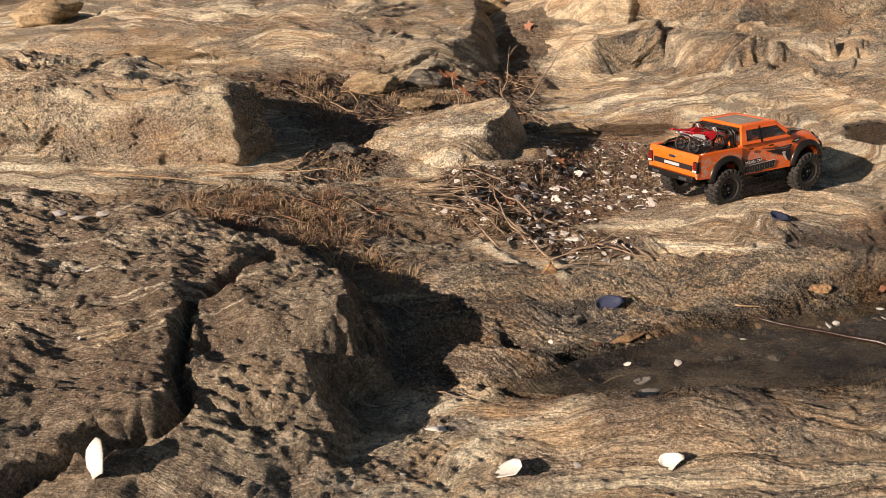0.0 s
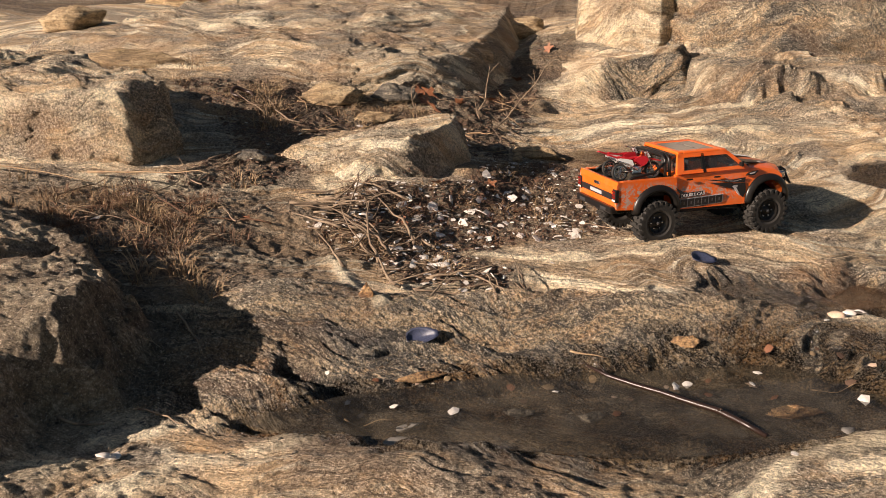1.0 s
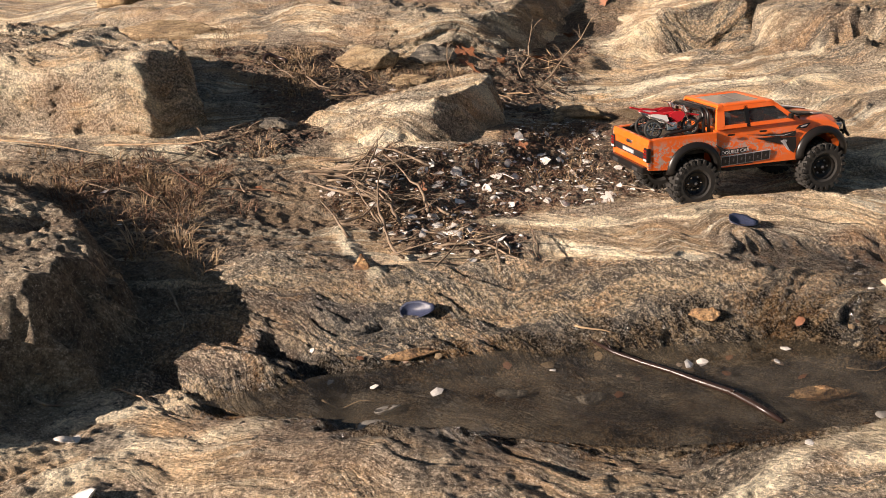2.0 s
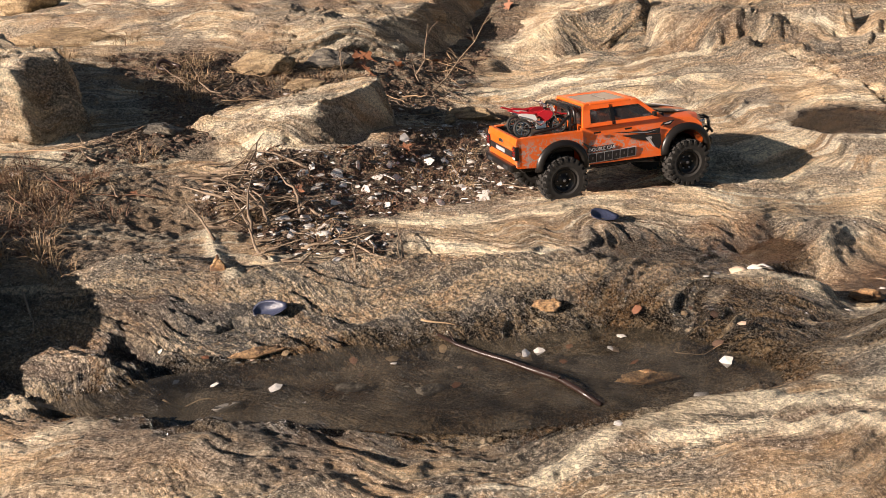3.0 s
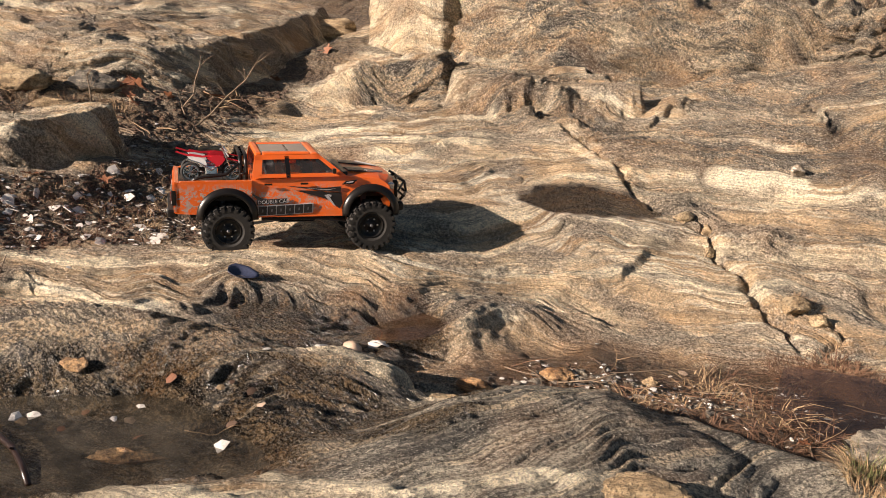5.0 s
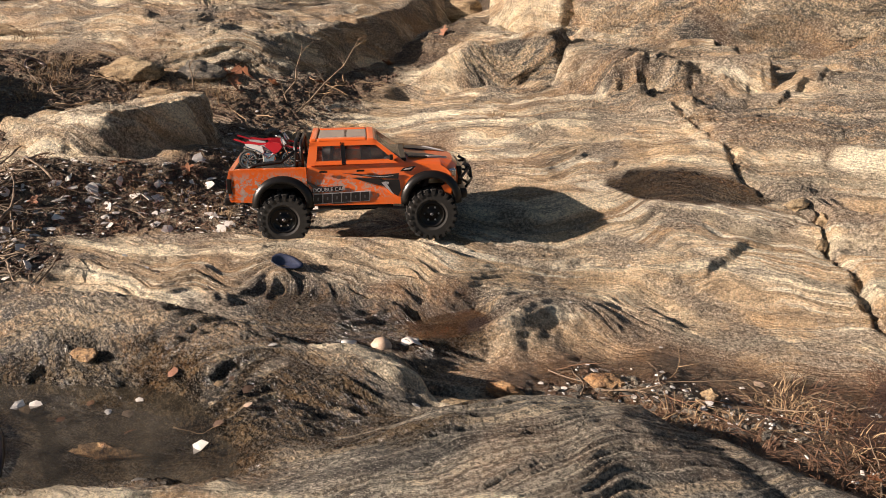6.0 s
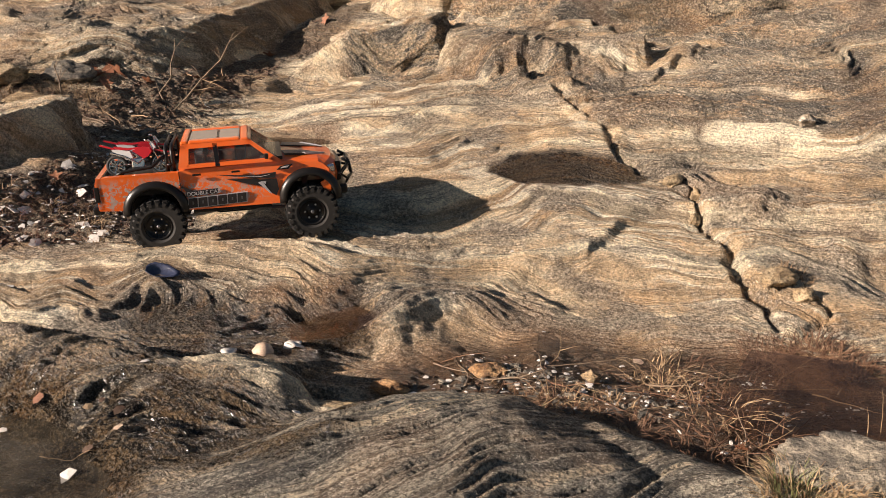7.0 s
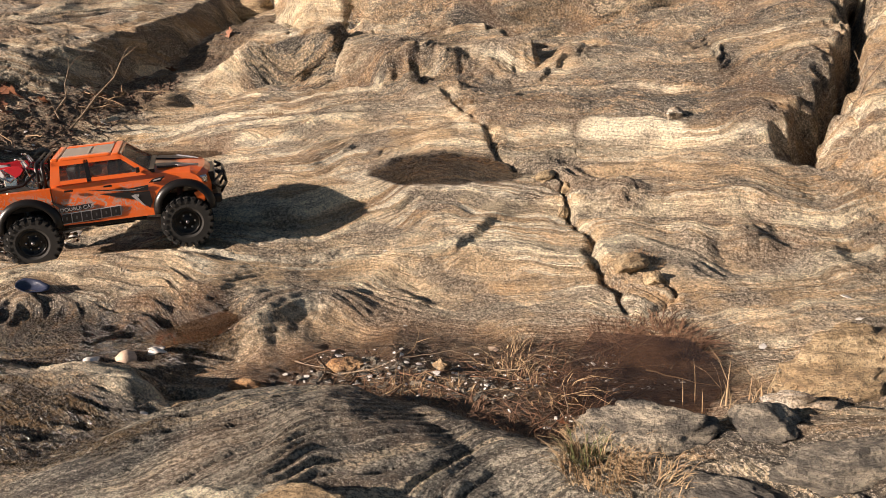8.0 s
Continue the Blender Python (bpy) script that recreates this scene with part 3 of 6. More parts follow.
    # round the hole, dark wet rock and its wall's shade share one colour
    dark = np.maximum.reduce([
        zone([(-0.05, 1.33), (0.16, 1.60), (0.45, 1.70), (0.85, 1.745), (1.10, 1.79), (1.25, 1.86), (1.36, 1.97), (1.55, 1.96), (1.75, 1.88), (1.95, 1.80),
              (2.3, 1.70), (2.2, 1.5), (1.62, 1.60), (1.30, 1.56), (1.12, 1.46), (0.90, 1.375), (0.60, 1.29), (0.35, 1.24), (0.1, 1.25)], 0.035, kx, ky),
        # last zone: ledge shade painted into the gully's grey rock
        0.95 * smooth(0.05, 0.01, dh), 0.8 * zone([(0.80, 2.02), (0.90, 2.13), (0.98, 2.10), (1.10, 1.95), (1.20, 1.98), (1.27, 2.02), (1.30, 1.92), (1.0, 1.83)], 0.04, kx, ky), smooth(0.014, -0.010, dd), 0.8 * zone([(-0.25, 1.48), (0.1, 1.66), (0.22, 1.48), (0.08, 1.34), (-0.1, 1.28)], 0.05),
        0.85 * zone([(0.95, 3.35), (1.3, 3.4), (1.5, 3.15), (2.0, 3.22), (2.35, 3.3), (2.5, 4.4), (1.1, 4.3), (0.9, 3.8)], 0.1) * smooth(-0.45, 0.1, fbm(U * 2.2, V * 5, 3, 48)), 0.25 * zone(LEDGE, 0.1),
        # shade painted along the steep east side of the big outcrop
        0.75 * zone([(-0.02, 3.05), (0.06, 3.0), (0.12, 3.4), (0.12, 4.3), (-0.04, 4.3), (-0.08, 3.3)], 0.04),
        0.9 * zone([(1.30, 3.36), (1.48, 3.22), (1.64, 3.23), (1.84, 3.22), (2.02, 3.17), (2.24, 3.20), (2.2, 3.34), (1.7, 3.36)], 0.03, kx, ky),
        0.85 * zone([(0.60, 3.34), (0.85, 3.52), (0.90, 3.70), (0.80, 3.74), (0.70, 3.56)], 0.03),
        0.7 * zone([(0.95, 4.2), (0.95, 4.05), (1.3, 4.1), (4, 4.3), (4, 5), (1, 5)], 0.1),
        0.45 * smooth(0.1, 0.5, fbm(X * 2.2, Y * 2.2, 4, 44)) * smooth(1.2, 1.8, X + 0.6 * (Y < 2.2)),
    ])
    dark = np.maximum(dark, 0.9 * zone([(0.0, 1.50), (0.02, 1.70), (0.30, 1.74), (0.50, 1.84), (0.80, 1.88), (1.05, 1.88), (1.22, 1.88), (1.22, 1.6), (0.4, 1.4)], 0.035, kx, ky))
    dark = dark * (1 - 0.85 * zone(KNOLL, 0.03, kx, ky))
    dark = np.maximum(dark, 0.9 * zone([(1.86, 1.86), (2.06, 1.90), (2.3, 1.86), (2.7, 1.9), (2.8, 1.4), (1.9, 1.4), (1.75, 1.7)], 0.05, kx, ky))
    rim = smooth(0.085, 0.03, dp + 0.02 * fbm(X * 9, Y * 9, 3, 64)) * smooth(0.02, -0.02, dp - 0.2)
    dark = np.maximum(dark, 0.95 * rim)
    dark = np.clip(dark, 0, 1) * (1 - 0.3 * smooth(0.0, -0.03, dp)) * (1 - 0.55 * zone(grown(FRONT, 0.12), 0.10) * smooth(-0.5, 0.1, fbm(U * 3, V * 11, 3, 43)))
    streaky = zone([(0.40, 1.18), (0.70, 1.31), (0.95, 1.42), (1.20, 1.55), (1.38, 1.58), (1.52, 1.64), (1.75, 1.62), (1.8, 1.4), (1.0, 1.0), (0.3, 0.9)], 0.05, kx, ky)
    dark = np.maximum(dark, streaky * (1 - rim) * np.clip(0.22 + 0.8 * fbm(U * 2, V * 30, 3, 42), 0.0, 0.85))
    wet = np.maximum.reduce([smooth(0.13, 0.02, dp) * smooth(-0.35, 0.25, fbm(X * 10, Y * 10, 3, 46) + 0.30), 0.8 * rim, 0.8 * smooth(0.02, -0.02, dh), smooth(0.012, -0.012, dd),
                             1.0 * zone([(0.85, 1.73), (0.95, 1.76), (1.03, 1.82), (1.15, 1.82), (1.27, 1.81), (1.39, 1.85), (1.42, 1.74), (1.37, 1.64), (1.24, 1.60), (1.12, 1.57), (0.98, 1.5)], 0.035, kx, ky) * smooth(-0.6, -0.1, fbm(U * 7, V * 24, 3, 45)),
                             0.7 * zone([(0.85, 2.03), (0.95, 2.12), (1.03, 2.12), (1.02, 1.98), (0.98, 1.90), (0.90, 1.92)], 0.03, kx, ky),
                             smooth(0.03, -0.02, dm) * 0.8, smooth(0.05, -0.01, db) * 0.6,
                             0.35 * zone([(0.0, 1.50), (0.10, 1.62), (0.45, 1.72), (0.95, 1.80), (1.22, 1.84), (1.28, 1.74), (1.05, 1.66), (0.7, 1.58), (0.3, 1.38)], 0.04, kx, ky)])
    rust = np.maximum.reduce([smooth(0.10, -0.02, db) * 0.8, smooth(0.09, -0.03, dm) * 0.95,
                              0.8 * zone([(1.02, 2.13), (1.18, 2.22), (1.27, 2.17), (1.24, 2.10), (1.14, 2.08)], 0.03),
                              0.7 * zone([(0.60, 2.28), (0.85, 2.40), (0.80, 2.50), (0.66, 2.42)], 0.04),
                              0.30 * smooth(0.1, 0.55, fbm(X * 3.0, Y * 3.0, 4, 47))])

    seam = np.zeros_like(X)
    for pts, width in ((SEAM_A, 0.014), (SEAM_B, 0.016), (SEAM_C, 0.015), (SEAM_D, 0.012), (SEAM_G, 0.012), (SEAM_H, 0.010), (SEAM_E, 0.012), (SEAM_F, 0.018), (SEAM_P, 0.019), (SEAM_Q, 0.014)):
        m = np.exp(-(line_distance(kx, ky, pts) / width) ** 2) * smooth(-0.9, -0.2, fbm(X * 12, Y * 12, 2, 39))
        h = h + 0.006 * m
        seam = np.maximum(seam, m)
    # layered relief: sharp ribs and small ledges that follow the banding
    Vz = V + 0.55 * h
    pools = np.maximum(np.maximum(smooth(0.01, -0.03, dp), smooth(0.01, -0.02, dm)), np.maximum(smooth(0.01, -0.02, dd), 0.7 * smooth(0.01, -0.02, dh)))
    left = smooth(0.35, -0.25, X) * smooth(2.1, 1.6, Y)
    rough = 0.75 + 0.35 * dark + 0.1 * left + 0.35 * smooth(0.1, 0.6, fbm(X * 2.6, Y * 2.6, 3, 70))
    rough = rough * (1 - 0.65 * zone(grown(MUD, 0.06), 0.06)) * (1 - 0.92 * zone(grown(DARKPOOL, 0.05), 0.03)) * (1 - 0.6 * soil) * near * (1 - 0.75 * pools)
    ribs = 0.0
    fade = smooth(5.5, 3.8, Y)
    calm = 1 - 0.6 * zone(grown(MUD, 0.10), 0.06) - 0.75 * zone([(0.95, 1.50), (1.20, 1.80), (1.40, 2.0), (1.80, 1.95), (2.1, 1.9), (2.2, 1.4), (1.2, 1.2)], 0.08) - 0.5 * zone(grown(HOLE, 0.05), 0.03)
    calm = np.clip(calm, 0.1, 1)
    for k, (fv, amp) in enumerate(((4.5, 0.010 * calm), (11, 0.012 * (0.35 + 0.65 * calm)), (26, 0.0080), (52, 0.0050), (105, 0.0024))):
        wave = 0.3 * perlin(X * fv * 0.35, Y * fv * 0.35, 78 + k)
        ribs = ribs + amp * ((1 - np.abs(perlin(U * fv / 11.0 + wave, Vz * fv + wave, 71 + k))) ** 2 - 0.45) * (1 if fv < 50 else fade)
    step = 3.0 * perlin(U * 0.9, Vz * 9.0, 83) + 0.08 * perlin(U * 6, Vz * 30, 84)
    low = np.floor(step)
    ribs += 0.0075 * calm * (low + smooth(0.60, 1.0, step - low))
    lumps = 0.008 * fbm(X * 9, Y * 9, 3, 80) - 0.005 * np.abs(fbm(X * 24, Y * 24, 3, 81)) + 0.0030 * perlin(X * 95, Y * 95, 82)
    ridge = zone(grown(FRONT, 0.10), 0.08)
    shelf = smooth(1.45, 1.30, Y) * smooth(1.05, 0.6, X)
    ribs = ribs * (1 - 0.65 * shelf) * (1 - 0.7 * ridge) + shelf * (0.010 * fbm(U * 8, Vz * 20, 4, 57) + 0.004 * np.abs(fbm(X * 40, Y * 46, 3, 58)))
    pits = smooth(0.15, 0.45, perlin(U * 9, Vz * 80, 85)) * 0.005
    knobs = 0.009 * (0.4 - np.abs(fbm(X * 8 + 0.5 * Y, Y * 11, 4, 86))) + 0.006 * np.abs(fbm(X * 34, Y * 40, 3, 88)) + 0.0015 * perlin(X * 75, Y * 75, 87)
    side = 0.0
    for fv, amp in ((13, 0.002), (27, 0.0040), (55, 0.0045), (110, 0.0032)):
        side = side + amp * ((1 - np.abs(perlin((0.85 * U + 0.52 * Vz) * fv / 8, (0.85 * Vz - 0.52 * U) * fv, int(fv)))) ** 2 - 0.45)
    crag = 0.008 * ((1 - np.abs(fbm(U * 3 + 2.5 * Vz, Vz * 17, 3, 66))) ** 2 - 0.5)
    side = (side + crag * (1 - ridge)) * (1 - 0.6 * ridge)
    ribs = ribs + dark * (1 - left) * (1 - streaky) * (side - 0.35 * ribs)
    h = h + rough * (0.85 * (1 - 0.45 * left) * ribs + 0.40 * (0.4 + 0.6 * calm) * lumps - pits * (0.5 + 0.5 * dark) + left * knobs)
    h = h + soil * near * (0.006 * fbm(X * 45, Y * 45, 3, 90) + 0.008 * fbm(X * 14, Y * 14, 2, 91))
    h = h + (1 - near) * 0.12 * fbm(X * 0.6, Y * 0.6, 4, 95)
    pale = np.maximum(0.85 * zone([(0.25, 2.98), (0.6, 3.1), (1.15, 3.2), (1.3, 2.9), (1.1, 2.6), (1.6, 2.45), (1.75, 2.55), (1.9, 2.4), (1.3, 2.3), (0.7, 2.3), (0.75, 2.7)], 0.12),
                      0.35 * (1 - streaky) * zone([(-0.1, 1.05), (0.3, 1.22), (0.75, 1.30), (1.05, 1.42), (1.4, 1.56), (1.6, 1.5), (1.2, 1.2), (0.0, 0.8)], 0.06))
    pale = np.maximum(pale, 1.0 * zone([(1.20, 3.36), (1.32, 3.30), (1.47, 3.17), (1.64, 3.19), (1.84, 3.18), (2.05, 3.13), (1.98, 3.08), (1.7, 3.06), (1.48, 3.05), (1.3, 3.18)], 0.02, kx, ky))
    brown = np.clip(left * (0.85 + 0.4 * fbm(X * 4, Y * 4, 3, 98)) * smooth(0.15, -0.1, X), 0, 1)
    grey = 0.8 * ridge * (1 - soil)
    return h, dict(grey=grey, brown=brown, pale=pale * smooth(-0.45, 0.2, fbm(U * 2, V * 5, 3, 99)), seam=np.clip(1.8 * seam, 0, 1), wet=wet, soil=np.clip(soil, 0, 1), dark=dark, rust=np.clip(rust, 0, 1)), (U, Vz)


def spread(lo, hi, step, reach, growth=1.16):
    """Coordinates that are close together from lo to hi and ever wider apart out to reach."""
    core = list(np.arange(lo, hi, step))
    left, right, s = [], [], step
    while reach[0] < (left[-1] if left else lo):
        s *= growth
        left.append((left[-1] if left else lo) - s)
    s = step
    while reach[1] > (right[-1] if right else core[-1]):
        s *= growth
        right.append((right[-1] if right else core[-1]) + s)
    return np.array(left[::-1] + core + right)


GX = spread(-0.95, 2.60, 0.0037, (-60, 60))
GY = np.concatenate([spread(1.0, 2.40, 0.0032, (-40, 2.40), 1.12)[:-1], spread(2.41, 4.0, 0.0070, (2.41, 90), 1.10)])
GY = np.unique(GY)
HEIGHT, MAPS, STRATA = ground_shape(GX, GY)


def ground_at(x, y):
    i = min(max(np.searchsorted(GX, x) - 1, 0), len(GX) - 2)
    j = min(max(np.searchsorted(GY, y) - 1, 0), len(GY) - 2)
    a, b = (x - GX[i]) / (GX[i + 1] - GX[i]), (y - GY[j]) / (GY[j + 1] - GY[j])
    return float((1 - b) * ((1 - a) * HEIGHT[j, i] + a * HEIGHT[j, i + 1]) + b * ((1 - a) * HEIGHT[j + 1, i] + a * HEIGHT[j + 1, i + 1]))


def ground_tilt(x, y, d=0.015):
    """The ground's normal about a place."""
    return Vector((ground_at(x - d, y) - ground_at(x + d, y), ground_at(x, y - d) - ground_at(x, y + d), 2 * d)).normalized()


def build_ground():
    ny, nx = HEIGHT.shape
    X, Y = np.meshgrid(GX, GY)
    me = bpy.data.meshes.new("ground")
    idx = np.arange(nx * ny).reshape(ny, nx)
    quads = np.stack([idx[:-1, :-1], idx[:-1, 1:], idx[1:, 1:], idx[1:, :-1]], -1).reshape(-1, 4)
    me.vertices.add(nx * ny)
    me.vertices.foreach_set("co", np.stack([X, Y, HEIGHT], -1).astype(np.float32).ravel())
    me.loops.add(quads.size)
    me.loops.foreach_set("vertex_index", quads.astype(np.int32).ravel())
    me.polygons.add(len(quads))
    me.polygons.foreach_set("loop_start", np.arange(0, quads.size, 4, dtype=np.int32))
    me.polygons.foreach_set("use_smooth", np.ones(len(quads), bool))
    me.update(calc_edges=True)
    for key, grid in MAPS.items():
        me.attributes.new(key, "FLOAT", "POINT").data.foreach_set("value", grid.astype(np.float32).ravel())
    me.attributes.new("strata", "FLOAT_VECTOR", "POINT").data.foreach_set(
        "vector", np.stack([STRATA[0], STRATA[1], 0 * X], -1).astype(np.float32).ravel())
    me.materials.append(ROCK)
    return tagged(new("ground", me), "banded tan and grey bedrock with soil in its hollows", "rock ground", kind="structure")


ground = build_ground()


# ---------------------------------------------------------------- mesh helpers
def finish(bm, name, material, smooth_shade=False):
    me = bpy.data.meshes.new(name)
    bmesh.ops.recalc_face_normals(bm, faces=bm.faces)
    bm.to_mesh(me)
    bm.free()
    if smooth_shade:
        me.polygons.foreach_set("use_smooth", np.ones(len(me.polygons), bool))
    me.materials.append(material)
    return me


def thing(name, bm, material, label, category, group="", kind="", m=None, smooth_shade=False):
    ob = tagged(new(name, finish(bm, name, material, smooth_shade)), label, category, group, kind)
    if m is not None:
        ob.matrix_basis = m
    return ob


def part(name, bm, material, parent, label="", smooth_shade=False):
    ob = new(name, finish(bm, name, material, smooth_shade))
    ob.parent = parent
    return tagged(ob, label)


def standing(x, y, turn=0.0, lift=0.0, tilt=1.0, scale=1.0):
    """A pose on the ground that leans with it."""
    n = ground_tilt(x, y)
    q = Vector((0, 0, 1)).rotation_difference(n.lerp(Vector((0, 0, 1)), 1 - tilt))
    return Matrix.Translation((x, y, ground_at(x, y) + lift)) @ q.to_matrix().to_4x4() @ Matrix.Rotation(radians(turn), 4, "Z") @ Matrix.Scale(scale, 4)


def sheet(name, pts, z, material, label, category):
    bm = bmesh.new()
    bm.faces.new([bm.verts.new((x, y, z)) for x, y in pts])
    ob = thing(name, bm, material, label, category, kind="structure")
    return ob


sheet("water", grown(POOL, 0.05), 0.012, WATER, "shallow clear pool over dark rock", "puddle")
sheet("water", grown([(1.84, 2.06), (1.88, 2.26), (2.02, 2.26), (2.08, 2.15), (2.02, 1.98), (1.92, 1.96)], 0.02), -0.012, MUDDY, "muddy brown puddle at the foot of the rock", "puddle")
sheet("water", [(1.12, 2.10), (1.19, 2.21), (1.27, 2.18), (1.22, 2.08), (1.15, 2.04)], 0.004, MUDDY, "brown water in the bottom of a rock hole", "puddle")
sheet("water", grown(BROWN, -0.01), 0.117, MUDDY, "film of rusty water on the slab", "puddle")


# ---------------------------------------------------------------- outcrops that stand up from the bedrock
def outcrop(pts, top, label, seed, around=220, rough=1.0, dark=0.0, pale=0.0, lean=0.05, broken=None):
    """A rock mass over an outline in plan: steep broken sides and a layered top."""
    cx, cy = sum(p[0] for p in pts) / len(pts), sum(p[1] for p in pts) / len(pts)
    edge = []
    for k in range(around):
        a = 2 * math.pi * k / around
        dx, dy, best = math.cos(a), math.sin(a), 0.0
        for (ax, ay), (bx, by) in zip(pts, pts[1:] + pts[:1]):
            ex, ey = bx - ax, by - ay
            det = dx * ey - dy * ex
            if abs(det) > 1e-9:
                t, s = ((ax - cx) * ey - (ay - cy) * ex) / det, ((ax - cx) * dy - (ay - cy) * dx) / det
                if t > 0 and -1e-6 <= s <= 1 + 1e-6:
                    best = max(best, t)
        edge.append((dx, dy, best))
    wall, roof = 34, 44
    verts, out = [], []
    for i in range(wall):
        s = i / (wall - 1)
        for dx, dy, r in edge:
            rr = r + lean * (1 - s) - 0.03 * max(0, s - 0.75) ** 2 * 16 * min(1, r)
            x, y = cx + dx * rr, cy + dy * rr
            zb = ground_at(x, y) - 0.04
            verts.append((x, y, zb + (max(float(top(x, y)), zb + 0.02) - zb) * s))
            out.append((dx * (1 - 0.5 * s ** 4), dy * (1 - 0.5 * s ** 4), s ** 4 * 0.8))
    for i in range(1, roof):
        s = (1 - i / roof) ** 1.0
        for dx, dy, r in edge:
            rr = (r - 0.03 * min(1, r)) * s
            x, y = cx + dx * rr, cy + dy * rr
            verts.append((x, y, float(top(x, y))))
            out.append((0, 0, 1))
    P, N = np.array(verts), np.array(out)
    U, V = banding(P[:, 0], P[:, 1])
    W = V + 0.75 * P[:, 2]
    q = seed * 7.7
    amount = 0.030 * perlin(P[:, 0] * 5 + P[:, 2] * 3 + q, P[:, 1] * 5 - P[:, 2] * 4, seed) + 0.018 * perlin(U * 9 + q, W * 14, seed + 1)
    steps = perlin(U * 6 + q, W * 18, seed + 2)
    amount += 0.022 * np.round(steps * 2.5) / 2.5
    for fv, amp in ((16, 0.016), (38, 0.009), (80, 0.005)):
        amount += amp * ((1 - np.abs(perlin(U * fv / 4 + P[:, 2] * fv * 0.3 + q, W * fv, seed + int(fv)))) ** 2 - 0.45)
    amount += 0.006 * perlin(P[:, 0] * 60 + P[:, 2] * 40, P[:, 1] * 60 + P[:, 2] * 50, seed + 3)
    P = P + N * (amount * rough)[:, None]
    faces, rows = [], wall + roof - 1
    for i in range(rows - 1):
        for k in range(around):
            q1 = (k + 1) % around
            faces.append((i * around + k, i * around + q1, (i + 1) * around + q1, (i + 1) * around + k))
    faces.append(tuple((rows - 1) * around + k for k in range(around)))
    me = bpy.data.meshes.new("rock_outcrop")
    me.from_pydata(P.tolist(), [], faces)
    me.polygons.foreach_set("use_smooth", np.ones(len(faces), bool))
    n = len(P)
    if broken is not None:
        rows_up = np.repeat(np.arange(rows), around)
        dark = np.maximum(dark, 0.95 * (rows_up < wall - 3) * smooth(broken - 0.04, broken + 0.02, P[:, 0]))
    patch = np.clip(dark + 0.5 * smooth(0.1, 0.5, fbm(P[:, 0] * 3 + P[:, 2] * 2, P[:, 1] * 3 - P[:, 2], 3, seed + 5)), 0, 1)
    for key, val in (("wet", np.zeros(n)), ("soil", np.zeros(n)), ("dark", patch), ("rust", 0.4 * smooth(0.1, 0.5, fbm(P[:, 0] * 4, P[:, 1] * 4 + P[:, 2] * 4, 3, seed + 6))), ("pale", np.full(n, pale)), ("seam", np.zeros(n)), ("grey", np.zeros(n)), ("brown", np.zeros(n))):
        me.attributes.new(key, "FLOAT", "POINT").data.foreach_set("value", val.astype(np.float32))
    me.attributes.new("strata", "FLOAT_VECTOR", "POINT").data.foreach_set("vector", np.stack([U, W, 0.3 * P[:, 2]], -1).astype(np.float32).ravel())
    me.materials.append(ROCK)
    return tagged(new("rock_outcrop", me), label, "rock outcrop")


outcrop(BLOCK, block_top, "blocky tan outcrop with a shaded end face", 3, 420, 0.7, 0.15, lean=0.03)
outcrop(SLAB, slab_top, "tilted tan rock slab beside the shell litter", 5, 200, 0.5, 0.0, 0.4)
outcrop(BIGROCK, bigrock_top, "large layered outcrop with a dark steep side", 8, 420, 0.6, 0.2, lean=0.13)
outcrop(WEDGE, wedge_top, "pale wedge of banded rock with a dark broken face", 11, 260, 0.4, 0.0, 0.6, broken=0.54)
outcrop(PALEBLOCK, paleblock_top, "tall cream-coloured block at the foot of the wall", 21, 220, 0.5, 0.0, 1.0, lean=0.03)
outcrop(BACKWALL, backwall_top, "high grey rock wall behind the slab", 14, 900, 1.8, 0.7, lean=0.04)
outcrop(RIGHTROCK, rightrock_top, "tan outcrop beyond the dark cleft", 17, 300, 0.8, 0.0, 0.2)

# ---------------------------------------------------------------- small mesh builders
def add_tube(bm, pts, radii, sides=7, caps=True):
    """A tube along points, with a radius at each."""
    pts = [Vector(p) for p in pts]
    if not isinstance(radii, (list, tuple)):
        radii = [radii] * len(pts)
    rings, side = [], None
    for i, p in enumerate(pts):
        d = (pts[min(i + 1, len(pts) - 1)] - pts[max(i - 1, 0)]).normalized()
        if side is None:
            side = d.orthogonal().normalized()
        side = (side - d * side.dot(d)).normalized()
        other = d.cross(side)
        rings.append([bm.verts.new(p + radii[i] * (math.cos(a) * side + math.sin(a) * other))
                      for a in (2 * math.pi * k / sides for k in range(sides))])
    for a, b in zip(rings, rings[1:]):
        for k in range(sides):
            bm.faces.new((a[k], a[(k + 1) % sides], b[(k + 1) % sides], b[k]))
    if caps:
        bm.faces.new(rings[0][::-1])
        bm.faces.new(rings[-1])
    return bm


def tube(pts, radii, sides=8):
    return add_tube(bmesh.new(), pts, radii, sides)


def add_box(bm, lo, hi):
    v = [bm.verts.new((x, y, z)) for x in (lo[0], hi[0]) for y in (lo[1], hi[1]) for z in (lo[2], hi[2])]
    for f in ((0, 1, 3, 2), (4, 6, 7, 5), (0, 4, 5, 1), (2, 3, 7, 6), (0, 2, 6, 4), (1, 5, 7, 3)):
        bm.faces.new([v[i] for i in f])
    return bm


def box(lo, hi, bevel=0.0, segments=2):
    bm = add_box(bmesh.new(), lo, hi)
    if bevel:
        bmesh.ops.bevel(bm, geom=bm.edges[:], offset=bevel, segments=segments, affect="EDGES", profile=0.5)
    return bm


